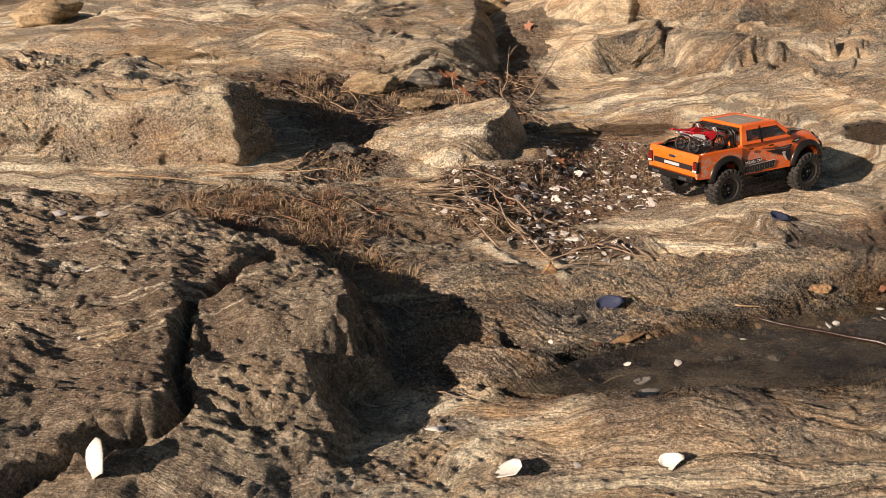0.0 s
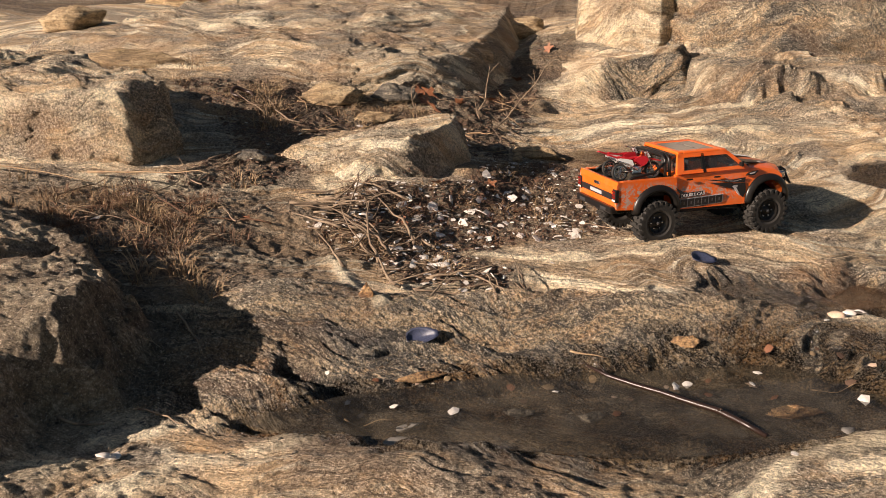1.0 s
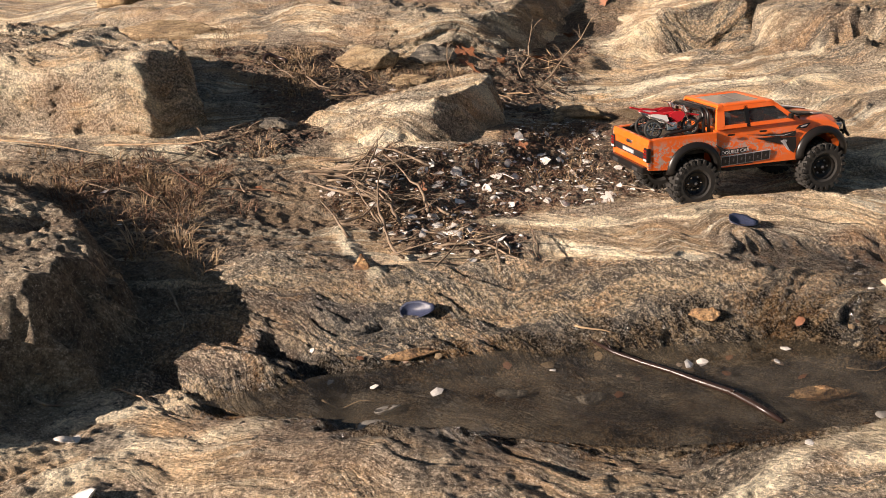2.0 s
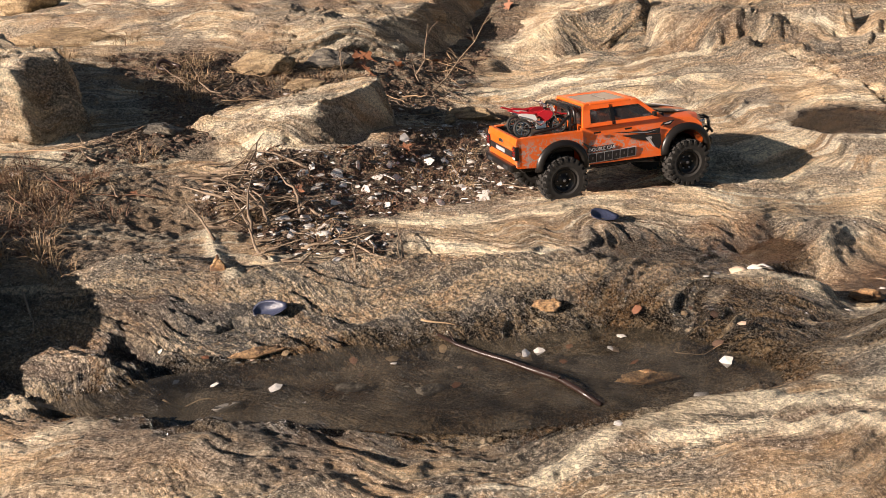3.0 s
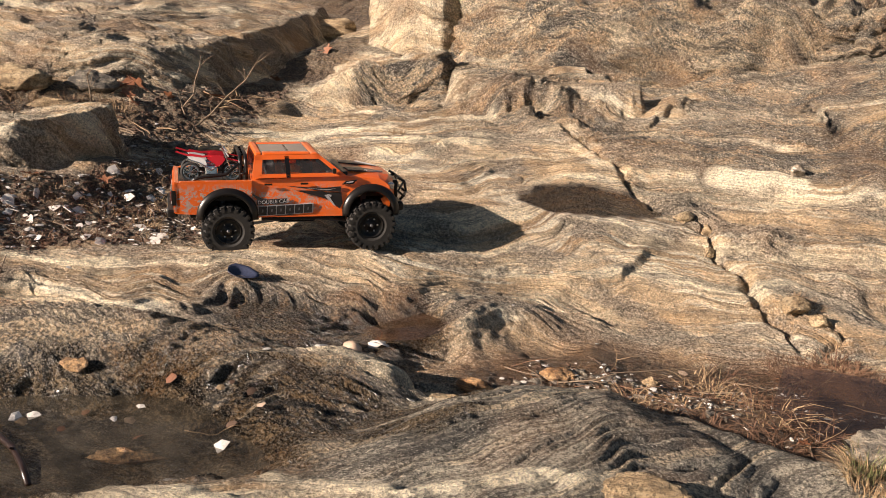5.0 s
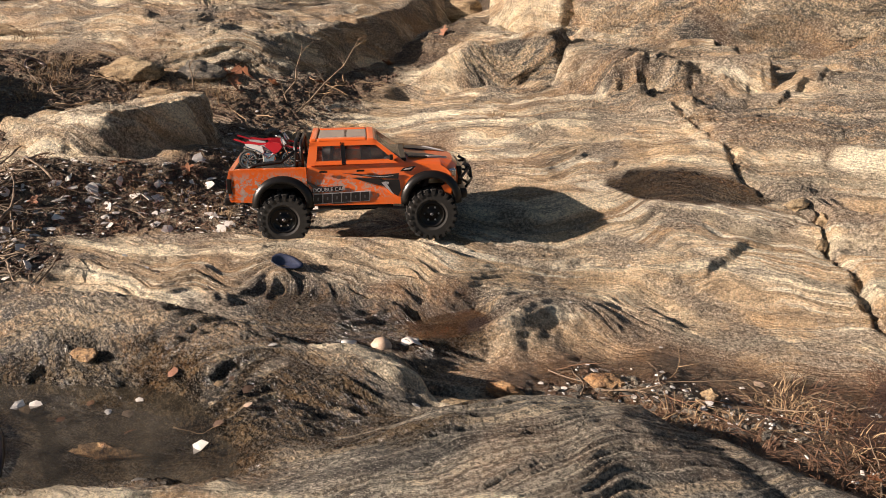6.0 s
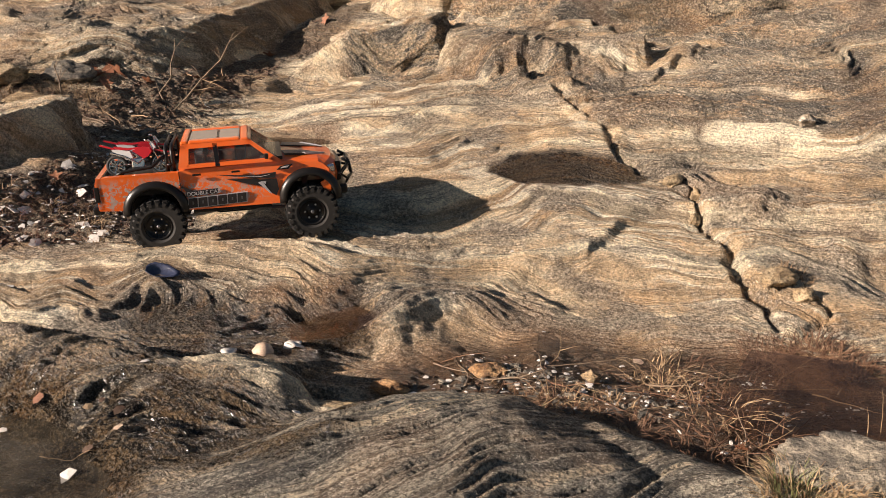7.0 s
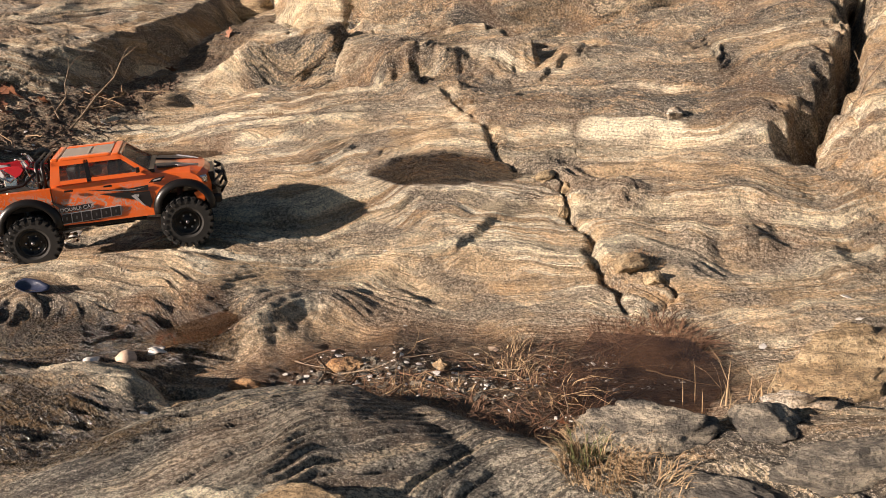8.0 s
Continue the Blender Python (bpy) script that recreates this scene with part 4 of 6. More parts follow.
def add_prism(bm, poly, y0, y1, shape=None):
    """A side outline (x, z) carried across from y0 to y1; shape moves each corner."""
    shape = shape or (lambda x, y, z: (x, y, z))
    a = [bm.verts.new(shape(x, y0, z)) for x, z in poly]
    b = [bm.verts.new(shape(x, y1, z)) for x, z in poly]
    n = len(poly)
    bm.faces.new(a)
    bm.faces.new(b[::-1])
    for i in range(n):
        bm.faces.new((a[i], b[i], b[(i + 1) % n], a[(i + 1) % n]))
    return bm


def prism(poly, y0, y1, shape=None, bevel=0.0, segments=2):
    bm = add_prism(bmesh.new(), poly, y0, y1, shape)
    if bevel:
        sharp = [e for e in bm.edges if len(e.link_faces) == 2 and e.calc_face_angle(0) > 0.6]
        bmesh.ops.bevel(bm, geom=sharp, offset=bevel, segments=segments, affect="EDGES", profile=0.5, clamp_overlap=True)
    return bm


def add_lathe(bm, profile, centre, sides=32, axis="Y", caps=True):
    """A profile of (radius, along) turned about an axis through centre."""
    rings = []
    for r, w in profile:
        ring = []
        for k in range(sides):
            a = 2 * math.pi * k / sides
            p = (r * math.cos(a), w, r * math.sin(a)) if axis == "Y" else (r * math.cos(a), r * math.sin(a), w)
            ring.append(bm.verts.new(Vector(centre) + Vector(p)))
        rings.append(ring)
    for a, b in zip(rings, rings[1:]):
        for k in range(sides):
            bm.faces.new((a[k], a[(k + 1) % sides], b[(k + 1) % sides], b[k]))
    if caps:
        bm.faces.new(rings[0][::-1])
        bm.faces.new(rings[-1])
    else:
        for k in range(sides):
            bm.faces.new((rings[-1][k], rings[-1][(k + 1) % sides], rings[0][(k + 1) % sides], rings[0][k]))
    return bm


# ---------------------------------------------------------------- the model truck
def body_paint():
    k = Nodes("orange_body")
    p = k.coords()
    n = k.noise(p, 75, 5, 0.75, 1.4)
    fine = k.noise(p, 240, 4, 0.8)
    s = k.n.new("ShaderNodeSeparateXYZ")
    k.l.new(p, s.inputs[0])
    low = k.ramp(k.maths("MULTIPLY", s.outputs[2], 5.0), (0.44, 0.0), (0.50, 1.0), (0.71, 1.0), (0.80, 0.0))
    back = k.ramp(k.maths("ADD", k.maths("MULTIPLY", s.outputs[0], 1.6), 0.5), (0.08, 0.9), (0.20, 1.0), (0.56, 0.8), (0.66, 0.0))
    side = k.ramp(k.maths("MULTIPLY", k.maths("ABSOLUTE", s.outputs[1]), 10.0), (0.90, 0.0), (0.93, 1.0))
    mask = k.maths("MULTIPLY", k.maths("MULTIPLY", low, back), side)
    spots = k.ramp(k.maths("ADD", k.maths("MULTIPLY", n, 0.85), k.maths("MULTIPLY", fine, 0.15)), (0.50, 0.0), (0.53, 1.0))
    c = k.mix(k.maths("MULTIPLY", mask, spots), (0.80, 0.130, 0.010), k.mix(k.noise(p, 130, 3), (0.52, 0.48, 0.45), (0.24, 0.21, 0.19)))
    dust = k.ramp(k.noise(p, 30, 5, 0.7), (0.45, 0.0), (0.75, 0.22))
    c = k.mix(dust, c, (0.42, 0.28, 0.16))
    r = k.maths("ADD", k.maths("MULTIPLY", k.noise(p, 40, 4), 0.25), 0.22)
    return k.out(c, r, 0.0, k.bump(fine, 0.05, 0.0004), Coat_Weight=0.6)


ORANGE = body_paint()
BLACK = plain("black_plastic", (0.006, 0.006, 0.007), 0.30, Specular_IOR_Level=0.3)
RUBBER = plain("tyre_rubber", (0.014, 0.014, 0.014), 0.75, vary=0.22)
CHROME = plain("bright_metal", (0.72, 0.71, 0.70), 0.25, 1.0, vary=0.05)
GUNMETAL = plain("dull_metal", (0.22, 0.22, 0.23), 0.4, 0.9)
RED = plain("red_plastic", (0.50, 0.012, 0.022), 0.32, vary=0.06)
WHITE = plain("white_plastic", (0.74, 0.72, 0.70), 0.4, vary=0.06)
LAMPRED = plain("red_lens", (0.20, 0.012, 0.010), 0.2, vary=0.05)
DECAL = plain("black_decal", (0.018, 0.016, 0.018), 0.35, vary=0.08)
SILVER = plain("silver_decal", (0.55, 0.53, 0.54), 0.35, 0.2, vary=0.08)
SEAT = plain("grey_trim", (0.22, 0.22, 0.23), 0.7)
SKYPANE = plain("smoked_pane", (0.30, 0.27, 0.25), 0.16, vary=0.22, scale=40)


def glass_material():
    k = Nodes("tinted_window")
    p = k.coords()
    c = k.mix(k.noise(p, 50, 4), (0.022, 0.022, 0.022), (0.07, 0.065, 0.06))
    return k.out(c, 0.08, 0.0, Alpha=k.maths("ADD", k.maths("MULTIPLY", k.noise(p, 60, 4), 0.35), 0.22))


GLASS = glass_material()
AX = 0.1575      # half of the wheelbase
HALF = 0.098     # half of the body's width


def taper(x, y, z):
    """Cab sides that lean in above the sills."""
    k = max(0.0, z - 0.168) / 0.048
    return (x, y * (1 - 0.17 * k), z)


def arch(cx, r, a0, a1, n=12, cz=0.086):
    return [(cx + r * math.cos(radians(a0 + (a1 - a0) * i / n)), cz + r * math.sin(radians(a0 + (a1 - a0) * i / n))) for i in range(n + 1)]


def body_block():
    """Doors, wings and bonnet in one shell, arched over the front wheels and crowned on top."""
    outline = [(-0.104, 0.082), (0.098, 0.079)] + arch(AX, 0.053, 184, 4) + [(0.222, 0.095), (0.226, 0.125), (0.222, 0.150), (0.212, 0.160),
               (0.18, 0.166), (0.14, 0.170), (0.105, 0.174), (-0.02, 0.172), (-0.104, 0.170)]
    bm = bmesh.new()
    rows = []
    for s in (-1, -0.97, -0.86, -0.6, -0.25, 0.25, 0.6, 0.86, 0.97, 1):
        row = []
        for x, z in outline:
            zz, yy = z, s * HALF
            if z > 0.12:
                zz = z - 0.007 * abs(s) ** 6 + (0.002 if 0.2 < abs(s) < 0.7 and x > 0.1 else 0)
                yy *= 1 - 0.10 * max(0, z - 0.135) / 0.04
            xx = x - (0.022 * abs(s) ** 3 if x > 0.2 else 0)
            row.append(bm.verts.new((xx, yy, zz)))
        rows.append(row)
    n = len(outline)
    bm.faces.new(rows[0])
    bm.faces.new(rows[-1][::-1])
    for a, b in zip(rows, rows[1:]):
        for i in range(n):
            bm.faces.new((a[i], b[i], b[(i + 1) % n], a[(i + 1) % n]))
    return bm


def bed_side(side):
    outline = [(-0.266, 0.096), (-0.216, 0.092)] + arch(-AX, 0.053, 172, -4) + [(-0.105, 0.082), (-0.105, 0.163), (-0.250, 0.164), (-0.264, 0.160)]
    y0, y1 = (side * HALF, side * (HALF - 0.014))
    return prism(outline, y0, y1, bevel=0.0035)


def wheel(truck, x, side):
    """A knobbly tyre on a black bolted rim."""
    w = part("wheel", tube([(x, side * 0.060, 0.055), (x, side * 0.078, 0.055)], 0.012, 10), BLACK, truck)
    cy = side * 0.091
    bm = bmesh.new()
    half = 0.021
    add_lathe(bm, [(0.028, -half * 0.8), (0.034, -half), (0.048, -half * 0.98), (0.0515, -half * 0.72), (0.0525, 0), (0.0515, half * 0.72), (0.048, half * 0.98), (0.034, half), (0.028, half * 0.8)], (x, cy, 0.055), 40, caps=False)
    for k in range(22):
        for row, (y0, y1) in enumerate(((-0.0215, -0.010), (-0.0085, 0.0085), (0.010, 0.0215))):
            a = 2 * math.pi * (k + 0.5 * (row % 2)) / 22
            lug = add_box(bmesh.new(), (-0.0045, y0, 0.050), (0.0045, y1, 0.0565 - (0.0012 if row != 1 else 0)))
            lug.transform(Matrix.Translation((x, cy, 0.055)) @ Matrix.Rotation(a, 4, "Y") @ Matrix.Rotation(0.25 * (1 - row), 4, "Z"))
            me = bpy.data.meshes.new("lug")
            lug.to_mesh(me)
            lug.free()
            bm.from_mesh(me)
            bpy.data.meshes.remove(me)
        a = 2 * math.pi * (k + 0.25) / 22
        for s in (-1, 1):
            lug = add_box(bmesh.new(), (-0.0035, s * 0.0205 - 0.0015, 0.044), (0.0035, s * 0.0205 + 0.0015, 0.0525))
            lug.transform(Matrix.Translation((x, cy, 0.055)) @ Matrix.Rotation(a, 4, "Y"))
            me = bpy.data.meshes.new("lug")
            lug.to_mesh(me)
            lug.free()
            bm.from_mesh(me)
            bpy.data.meshes.remove(me)
    part("tyre", bm, RUBBER, w, "black knobbly rubber tyre")
    out = side * 1.0
    rim = add_lathe(bmesh.new(), [(0.0285, -0.012 * out), (0.0285, 0.017 * out), (0.026, 0.019 * out), (0.024, 0.010 * out), (0.012, 0.007 * out), (0.010, 0.012 * out), (0.004, 0.013 * out)], (x, cy, 0.055), 28)
    part("rim", rim, BLACK, w, "black wheel rim", True)
    for k in range(6):
        a = 2 * math.pi * k / 6
        p = (x + 0.0155 * math.cos(a), cy + 0.0085 * out, 0.055 + 0.0155 * math.sin(a))
        part("bolt", add_lathe(bmesh.new(), [(0.0021, -0.001 * out), (0.0021, 0.0016 * out), (0.0012, 0.0022 * out)], p, 6), CHROME, w, "bright wheel bolt")
    part("hub_nut", add_lathe(bmesh.new(), [(0.0038, 0.010 * out), (0.0038, 0.0165 * out), (0.002, 0.0175 * out)], (x, cy, 0.055), 6), GUNMETAL, w)


def flare(truck, cx, side, a0, a1):
    """A thick black rim round a wheel arch."""
    bm = bmesh.new()
    rows = []
    n = 20
    section = ((0.0490, -0.010), (0.0495, 0.0105), (0.0520, 0.0125), (0.0580, 0.0110), (0.0635, 0.0065), (0.0665, 0.0010), (0.0655, -0.003))
    for i in range(n + 1):
        a = radians(a0 + (a1 - a0) * i / n)
        rows.append([bm.verts.new((cx + r * math.cos(a), side * (HALF - 0.003 + o), 0.086 + r * math.sin(a) * 0.96)) for r, o in section])
    m = len(section)
    for p, q in zip(rows, rows[1:]):
        for j in range(m):
            bm.faces.new((p[j], p[(j + 1) % m], q[(j + 1) % m], q[j]))
    bm.faces.new(rows[0])
    bm.faces.new(rows[-1][::-1])
    part("wheel_flare", bm, BLACK, truck, "glossy black wheel-arch flare", True)


def text_part(words, size, m, material, parent):
    cu = bpy.data.curves.new("lettering", "FONT")
    cu.body, cu.size, cu.extrude = words, size, 0.0004
    cu.align_x = "LEFT"
    tmp = bpy.data.objects.new("lettering", cu)
    scene.collection.objects.link(tmp)
    bpy.context.view_layer.update()
    me = bpy.data.meshes.new_from_object(tmp.evaluated_get(bpy.context.evaluated_depsgraph_get()))
    bpy.data.objects.remove(tmp)
    me.transform(m)
    me.materials.clear()
    me.materials.append(material)
    ob = new("lettering", me)
    ob.parent = parent
    return ob


def model_truck():
    t = tagged(new("model_truck"), "orange four-door toy pickup truck with black knobbly tyres on the rock", "model truck")
    body = part("body", body_block(), ORANGE, t, "glossy orange shell with black graphics")
    for side in (-1, 1):
        part("bed_side", bed_side(side), ORANGE, t)
    part("tailgate", prism([(-0.268, 0.098), (-0.256, 0.098), (-0.256, 0.163), (-0.265, 0.164), (-0.269, 0.150)], -HALF, HALF, bevel=0.003), ORANGE, t)
    part("tailgate_panel", box((-0.2715, -0.078, 0.118), (-0.2675, 0.078, 0.133), 0.001), DECAL, t, "black panel across the tailgate")
    part("name_bar", box((-0.2730, -0.030, 0.122), (-0.2710, 0.030, 0.130)), SILVER, t, "pale lettering bar on the tailgate")
    part("badge", box((-0.2715, -0.014, 0.142), (-0.2685, 0.014, 0.150), 0.0015), CHROME, t)
    part("bed_floor", box((-0.257, -0.084, 0.146), (-0.106, 0.084, 0.153)), BLACK, t)
    part("bed_front", box((-0.110, -0.084, 0.112), (-0.104, 0.084, 0.160)), BLACK, t)
    part("bed_liner", box((-0.257, -0.0838, 0.118), (-0.108, -0.0798, 0.162)), BLACK, t)
    part("bed_liner", box((-0.257, 0.0798, 0.118), (-0.108, 0.0838, 0.162)), BLACK, t)
    part("bed_liner", box((-0.2560, -0.0796, 0.118), (-0.2530, 0.0796, 0.162)), BLACK, t)
    # cab above the sills
    for side in (-1, 1):
        y0, y1 = side * 0.0950, side * 0.0875
        for name, poly in (("pillar", [(-0.104, 0.168), (-0.084, 0.168), (-0.079, 0.213), (-0.096, 0.213)]),
                           ("pillar", [(-0.030, 0.168), (-0.021, 0.168), (-0.023, 0.213), (-0.032, 0.213)]),
                           ("pillar", [(0.088, 0.168), (0.104, 0.168), (0.046, 0.213), (0.034, 0.213)]),
                           ("roof_rail", [(-0.097, 0.206), (0.048, 0.206), (0.040, 0.2165), (-0.094, 0.2165)]),
                           ("sill", [(-0.086, 0.168), (0.092, 0.168), (0.088, 0.1755), (-0.086, 0.1755)])):
            part(name, prism(poly, y0, y1, taper, 0.0016), BLACK if name == "pillar" and poly[0][0] == -0.030 else ORANGE, t)
        for poly in ([(-0.084, 0.175), (-0.031, 0.175), (-0.032, 0.207), (-0.080, 0.207)], [(-0.021, 0.175), (0.082, 0.175), (0.040, 0.207), (-0.022, 0.207)]):
            part("side_window", prism(poly, side * 0.0915, side * 0.0900, taper), GLASS, t, "tinted cab window")
        for x in (-0.078, 0.000):
            part("door_handle", box((x, side * 0.0970 - 0.0015, 0.152), (x + 0.017, side * 0.0970 + 0.0015, 0.156), 0.0008), BLACK, t, "black door handle")
        part("wing_mirror", box((0.070, side * 0.100 - 0.006, 0.176), (0.078, side * 0.100 + 0.006, 0.187), 0.002), BLACK, t)
        part("wing_vent", prism([(0.092, 0.150), (0.100, 0.157), (0.126, 0.160), (0.116, 0.150)], side * 0.0985, side * 0.0940, bevel=0.0006), BLACK, t, "black and silver badge on the wing")
        part("wing_vent_bar", prism([(0.100, 0.153), (0.104, 0.156), (0.119, 0.158), (0.114, 0.154)], side * 0.0992, side * 0.0960), SILVER, t)
        part("tail_lamp", box((-0.2720, side * 0.091 - 0.0085, 0.114), (-0.262, side * 0.091 + 0.0082, 0.146), 0.002), BLACK, t, "dark tail lamp with red and clear lenses")
        for z, m in ((0.119, WHITE), (0.126, LAMPRED), (0.133, LAMPRED), (0.140, LAMPRED)):
            part("lens", box((-0.2728, side * 0.091 - 0.0062, z - 0.0022), (-0.260, side * 0.0912 + 0.0086, z + 0.0022), 0.0006), m, t)
        part("head_lamp", box((0.196, side * 0.083 - 0.008, 0.134), (0.213, side * 0.083 + 0.008, 0.150), 0.003), CHROME, t, "clear headlamp")
        flare(t, AX, side, -8, 186)
        flare(t, -AX, side, -8, 184)
        part("step_bar", tube([(-0.085, side * 0.088, 0.076), (0.075, side * 0.088, 0.074)], 0.0045), BLACK, t)
    part("rear_window", prism([(-0.100, 0.172), (-0.098, 0.172), (-0.094, 0.212), (-0.096, 0.212)], -0.076, 0.076, taper), GLASS, t)
    part("windscreen", prism([(0.100, 0.172), (0.103, 0.172), (0.0445, 0.2135), (0.0425, 0.2130)], -0.086, 0.086, taper), GLASS, t, "smoky windscreen")
    part("windscreen_header", box((0.036, -0.0778, 0.2095), (0.046, 0.0778, 0.2165), 0.002), ORANGE, t)
    part("cowl", box((0.094, -0.085, 0.168), (0.107, 0.085, 0.1765), 0.002), BLACK, t)
    for lo, hi in (((-0.096, -0.0795, 0.212), (-0.080, 0.0795, 0.221)), ((0.024, -0.0795, 0.212), (0.042, 0.0795, 0.2195)),
                   ((-0.0805, -0.0795, 0.212), (0.0245, -0.0560, 0.2205)), ((-0.0805, 0.0560, 0.212), (0.0245, 0.0795, 0.2205))):
        part("roof_panel", box(lo, hi, 0.0042, 3), ORANGE, t)
    for x0, x1 in ((-0.0795, -0.0230), (-0.0190, 0.0235)):
        part("roof_window", box((x0, -0.0555, 0.2130), (x1, 0.0555, 0.2190), 0.0008), SKYPANE, t, "dusty grey roof window")
    part("roof_bar", box((-0.0232, -0.0555, 0.2130), (-0.0188, 0.0555, 0.2186)), BLACK, t)
    for x in (-0.060, 0.022):
        for y in (-0.040, 0.040):
            part("seat", box((x - 0.012, y - 0.022, 0.160), (x + 0.010, y + 0.022, 0.196), 0.005), SEAT, t)
    part("dashboard", box((0.060, -0.08, 0.160), (0.095, 0.08, 0.178), 0.004), SEAT, t)
    # graphics
    s = -1
    for s in (-1, 1):
        y0, y1 = s * (HALF + 0.0009), s * (HALF - 0.002)
        for poly in ([(-0.030, 0.150), (0.045, 0.143), (0.090, 0.146), (0.088, 0.134), (0.040, 0.138)], [(-0.010, 0.139), (0.050, 0.136), (0.092, 0.108), (0.086, 0.096), (0.060, 0.118)],
                     [(-0.108, 0.137), (-0.094, 0.121), (-0.078, 0.120)], [(-0.060, 0.0845), (-0.030, 0.0885), (-0.012, 0.0845)], [(0.050, 0.132), (0.090, 0.132), (0.093, 0.106)]):
            part("stripe", prism(poly, y0, y1), DECAL, t, "black streak decal")
        y0 = s * (HALF + 0.0016)
        for poly in ([(0.052, 0.127), (0.060, 0.129), (0.078, 0.100), (0.072, 0.104)], [(0.060, 0.129), (0.068, 0.128), (0.066, 0.122)], [(0.010, 0.1445), (0.060, 0.1400), (0.080, 0.1425), (0.058, 0.1385)]):
            part("stripe", prism(poly, y0, y1), SILVER, t, "silver streak decal")
    # the side name: pale backing with dark blocks, and the readable line over it
    part("name_backing", prism([(-0.0955, 0.0845), (0.026, 0.0885), (0.028, 0.1100), (-0.0915, 0.1070)], -(HALF + 0.0010), -(HALF - 0.002)), SILVER, t, "pale outline behind the name")
    for k in range(6):
        x0 = -0.0930 + 0.0198 * k
        part("name_block", prism([(x0, 0.0860 + 0.0006 * k), (x0 + 0.0180, 0.0866 + 0.0006 * k), (x0 + 0.0190, 0.1064 + 0.0005 * k), (x0 + 0.0012, 0.1058 + 0.0005 * k)], -(HALF + 0.0018), -HALF), DECAL, t, "dark block lettering")
        part("name_block", prism([(x0 + 0.0080, 0.0930 + 0.0006 * k), (x0 + 0.0110, 0.0931 + 0.0006 * k), (x0 + 0.0114, 0.0995 + 0.0005 * k), (x0 + 0.0084, 0.0994 + 0.0005 * k)], -(HALF + 0.0024), -HALF), GUNMETAL, t)
    part("name_backing", prism([(-0.096, 0.1100), (-0.031, 0.1120), (-0.030, 0.1225), (-0.094, 0.1205)], -(HALF + 0.0010), -(HALF - 0.002)), DECAL, t)
    text_part("DOUBLE CAB", 0.0112, pose(-0.0935, -(HALF + 0.0016), 0.1115, 90, -1.6, 0) , SILVER, t)
    for s in (-1, 1):
        for dz, poly, m in ((0.0, [(0.106, 0.030), (0.112, 0.066), (0.150, 0.062), (0.198, 0.034), (0.150, 0.026)], DECAL), (0.0012, [(0.150, 0.058), (0.198, 0.0345), (0.186, 0.046), (0.156, 0.061)], SILVER)):
            bm = bmesh.new()
            top = lambda x: 0.1760 - 0.0000 - (x - 0.105) * 0.088 - max(0, x - 0.165) * 0.11
            bm.faces.new([bm.verts.new((x, s * y, top(x) + 0.0022 + dz)) for x, y in poly])
            ret = bmesh.ops.extrude_face_region(bm, geom=bm.faces[:])
            bmesh.ops.translate(bm, vec=(0, 0, -0.004), verts=[v for v in ret["geom"] if isinstance(v, bmesh.types.BMVert)])
            part("bonnet_stripe", bm, m, t, "black and silver bonnet stripe")
    # ends
    part("grille", box((0.214, -0.062, 0.108), (0.2285, 0.062, 0.150), 0.003), BLACK, t)
    for z in (0.116, 0.125, 0.134, 0.143):
        part("grille_bar", box((0.226, -0.058, z - 0.0015), (0.2305, 0.058, z + 0.0015)), GUNMETAL, t)
    part("front_bumper", box((0.205, -0.085, 0.082), (0.238, 0.085, 0.104), 0.006), BLACK, t)
    bar = bmesh.new()
    for y in (-0.045, 0.045):
        add_tube(bar, [(0.236, y, 0.096), (0.252, y, 0.118), (0.248, y, 0.142), (0.232, y, 0.152)], 0.0032, 7)
    for a in (((0.252, -0.045, 0.118), (0.252, 0.045, 0.118)), ((0.248, -0.045, 0.142), (0.248, 0.045, 0.142))):
        add_tube(bar, a, 0.0032, 7)
    for s in (-1, 1):
        add_tube(bar, [(0.252, s * 0.045, 0.118), (0.238, s * 0.080, 0.116), (0.222, s * 0.090, 0.130), (0.246, s * 0.045, 0.142)], 0.0030, 7)
    part("bull_bar", bar, BLACK, t, "black tubular bull bar", True)
    part("rear_bumper", box((-0.281, -0.092, 0.086), (-0.260, 0.092, 0.103), 0.004), BLACK, t, "black rear bumper")
    for s in (-1, 1):
        part("bumper_step", box((-0.2822, s * 0.055 - 0.014, 0.090), (-0.279, s * 0.055 + 0.014, 0.098), 0.001), GUNMETAL, t)
    hoop = bmesh.new()
    for x in (-0.114, -0.126):
        add_tube(hoop, [(x, -0.078, 0.160), (x - 0.001, -0.074, 0.204), (x, -0.060, 0.2125), (x, 0.060, 0.2125), (x - 0.001, 0.074, 0.204), (x, 0.078, 0.160)], 0.0040, 8)
    for y in (-0.050, -0.017, 0.017, 0.050):
        add_tube(hoop, [(-0.112, y, 0.2125), (-0.128, y, 0.2125)], 0.0028, 6)
    for s in (-1, 1):
        add_tube(hoop, [(-0.126, s * 0.075, 0.198), (-0.158, s * 0.078, 0.174), (-0.215, s * 0.080, 0.169), (-0.232, s * 0.081, 0.160)], 0.0034, 7)
        add_tube(hoop, [(-0.126, s * 0.078, 0.176), (-0.114, s * 0.078, 0.176)], 0.0028, 6)
    part("roll_bar", hoop, BLACK, t, "black tubular roll bar in the bed", True)
    # underneath
    part("chassis", box((-0.235, -0.040, 0.070), (0.200, 0.040, 0.108), 0.004), BLACK, t)
    part("inner_wing", box((-0.235, -0.080, 0.1225), (-0.085, 0.080, 0.130)), BLACK, t)
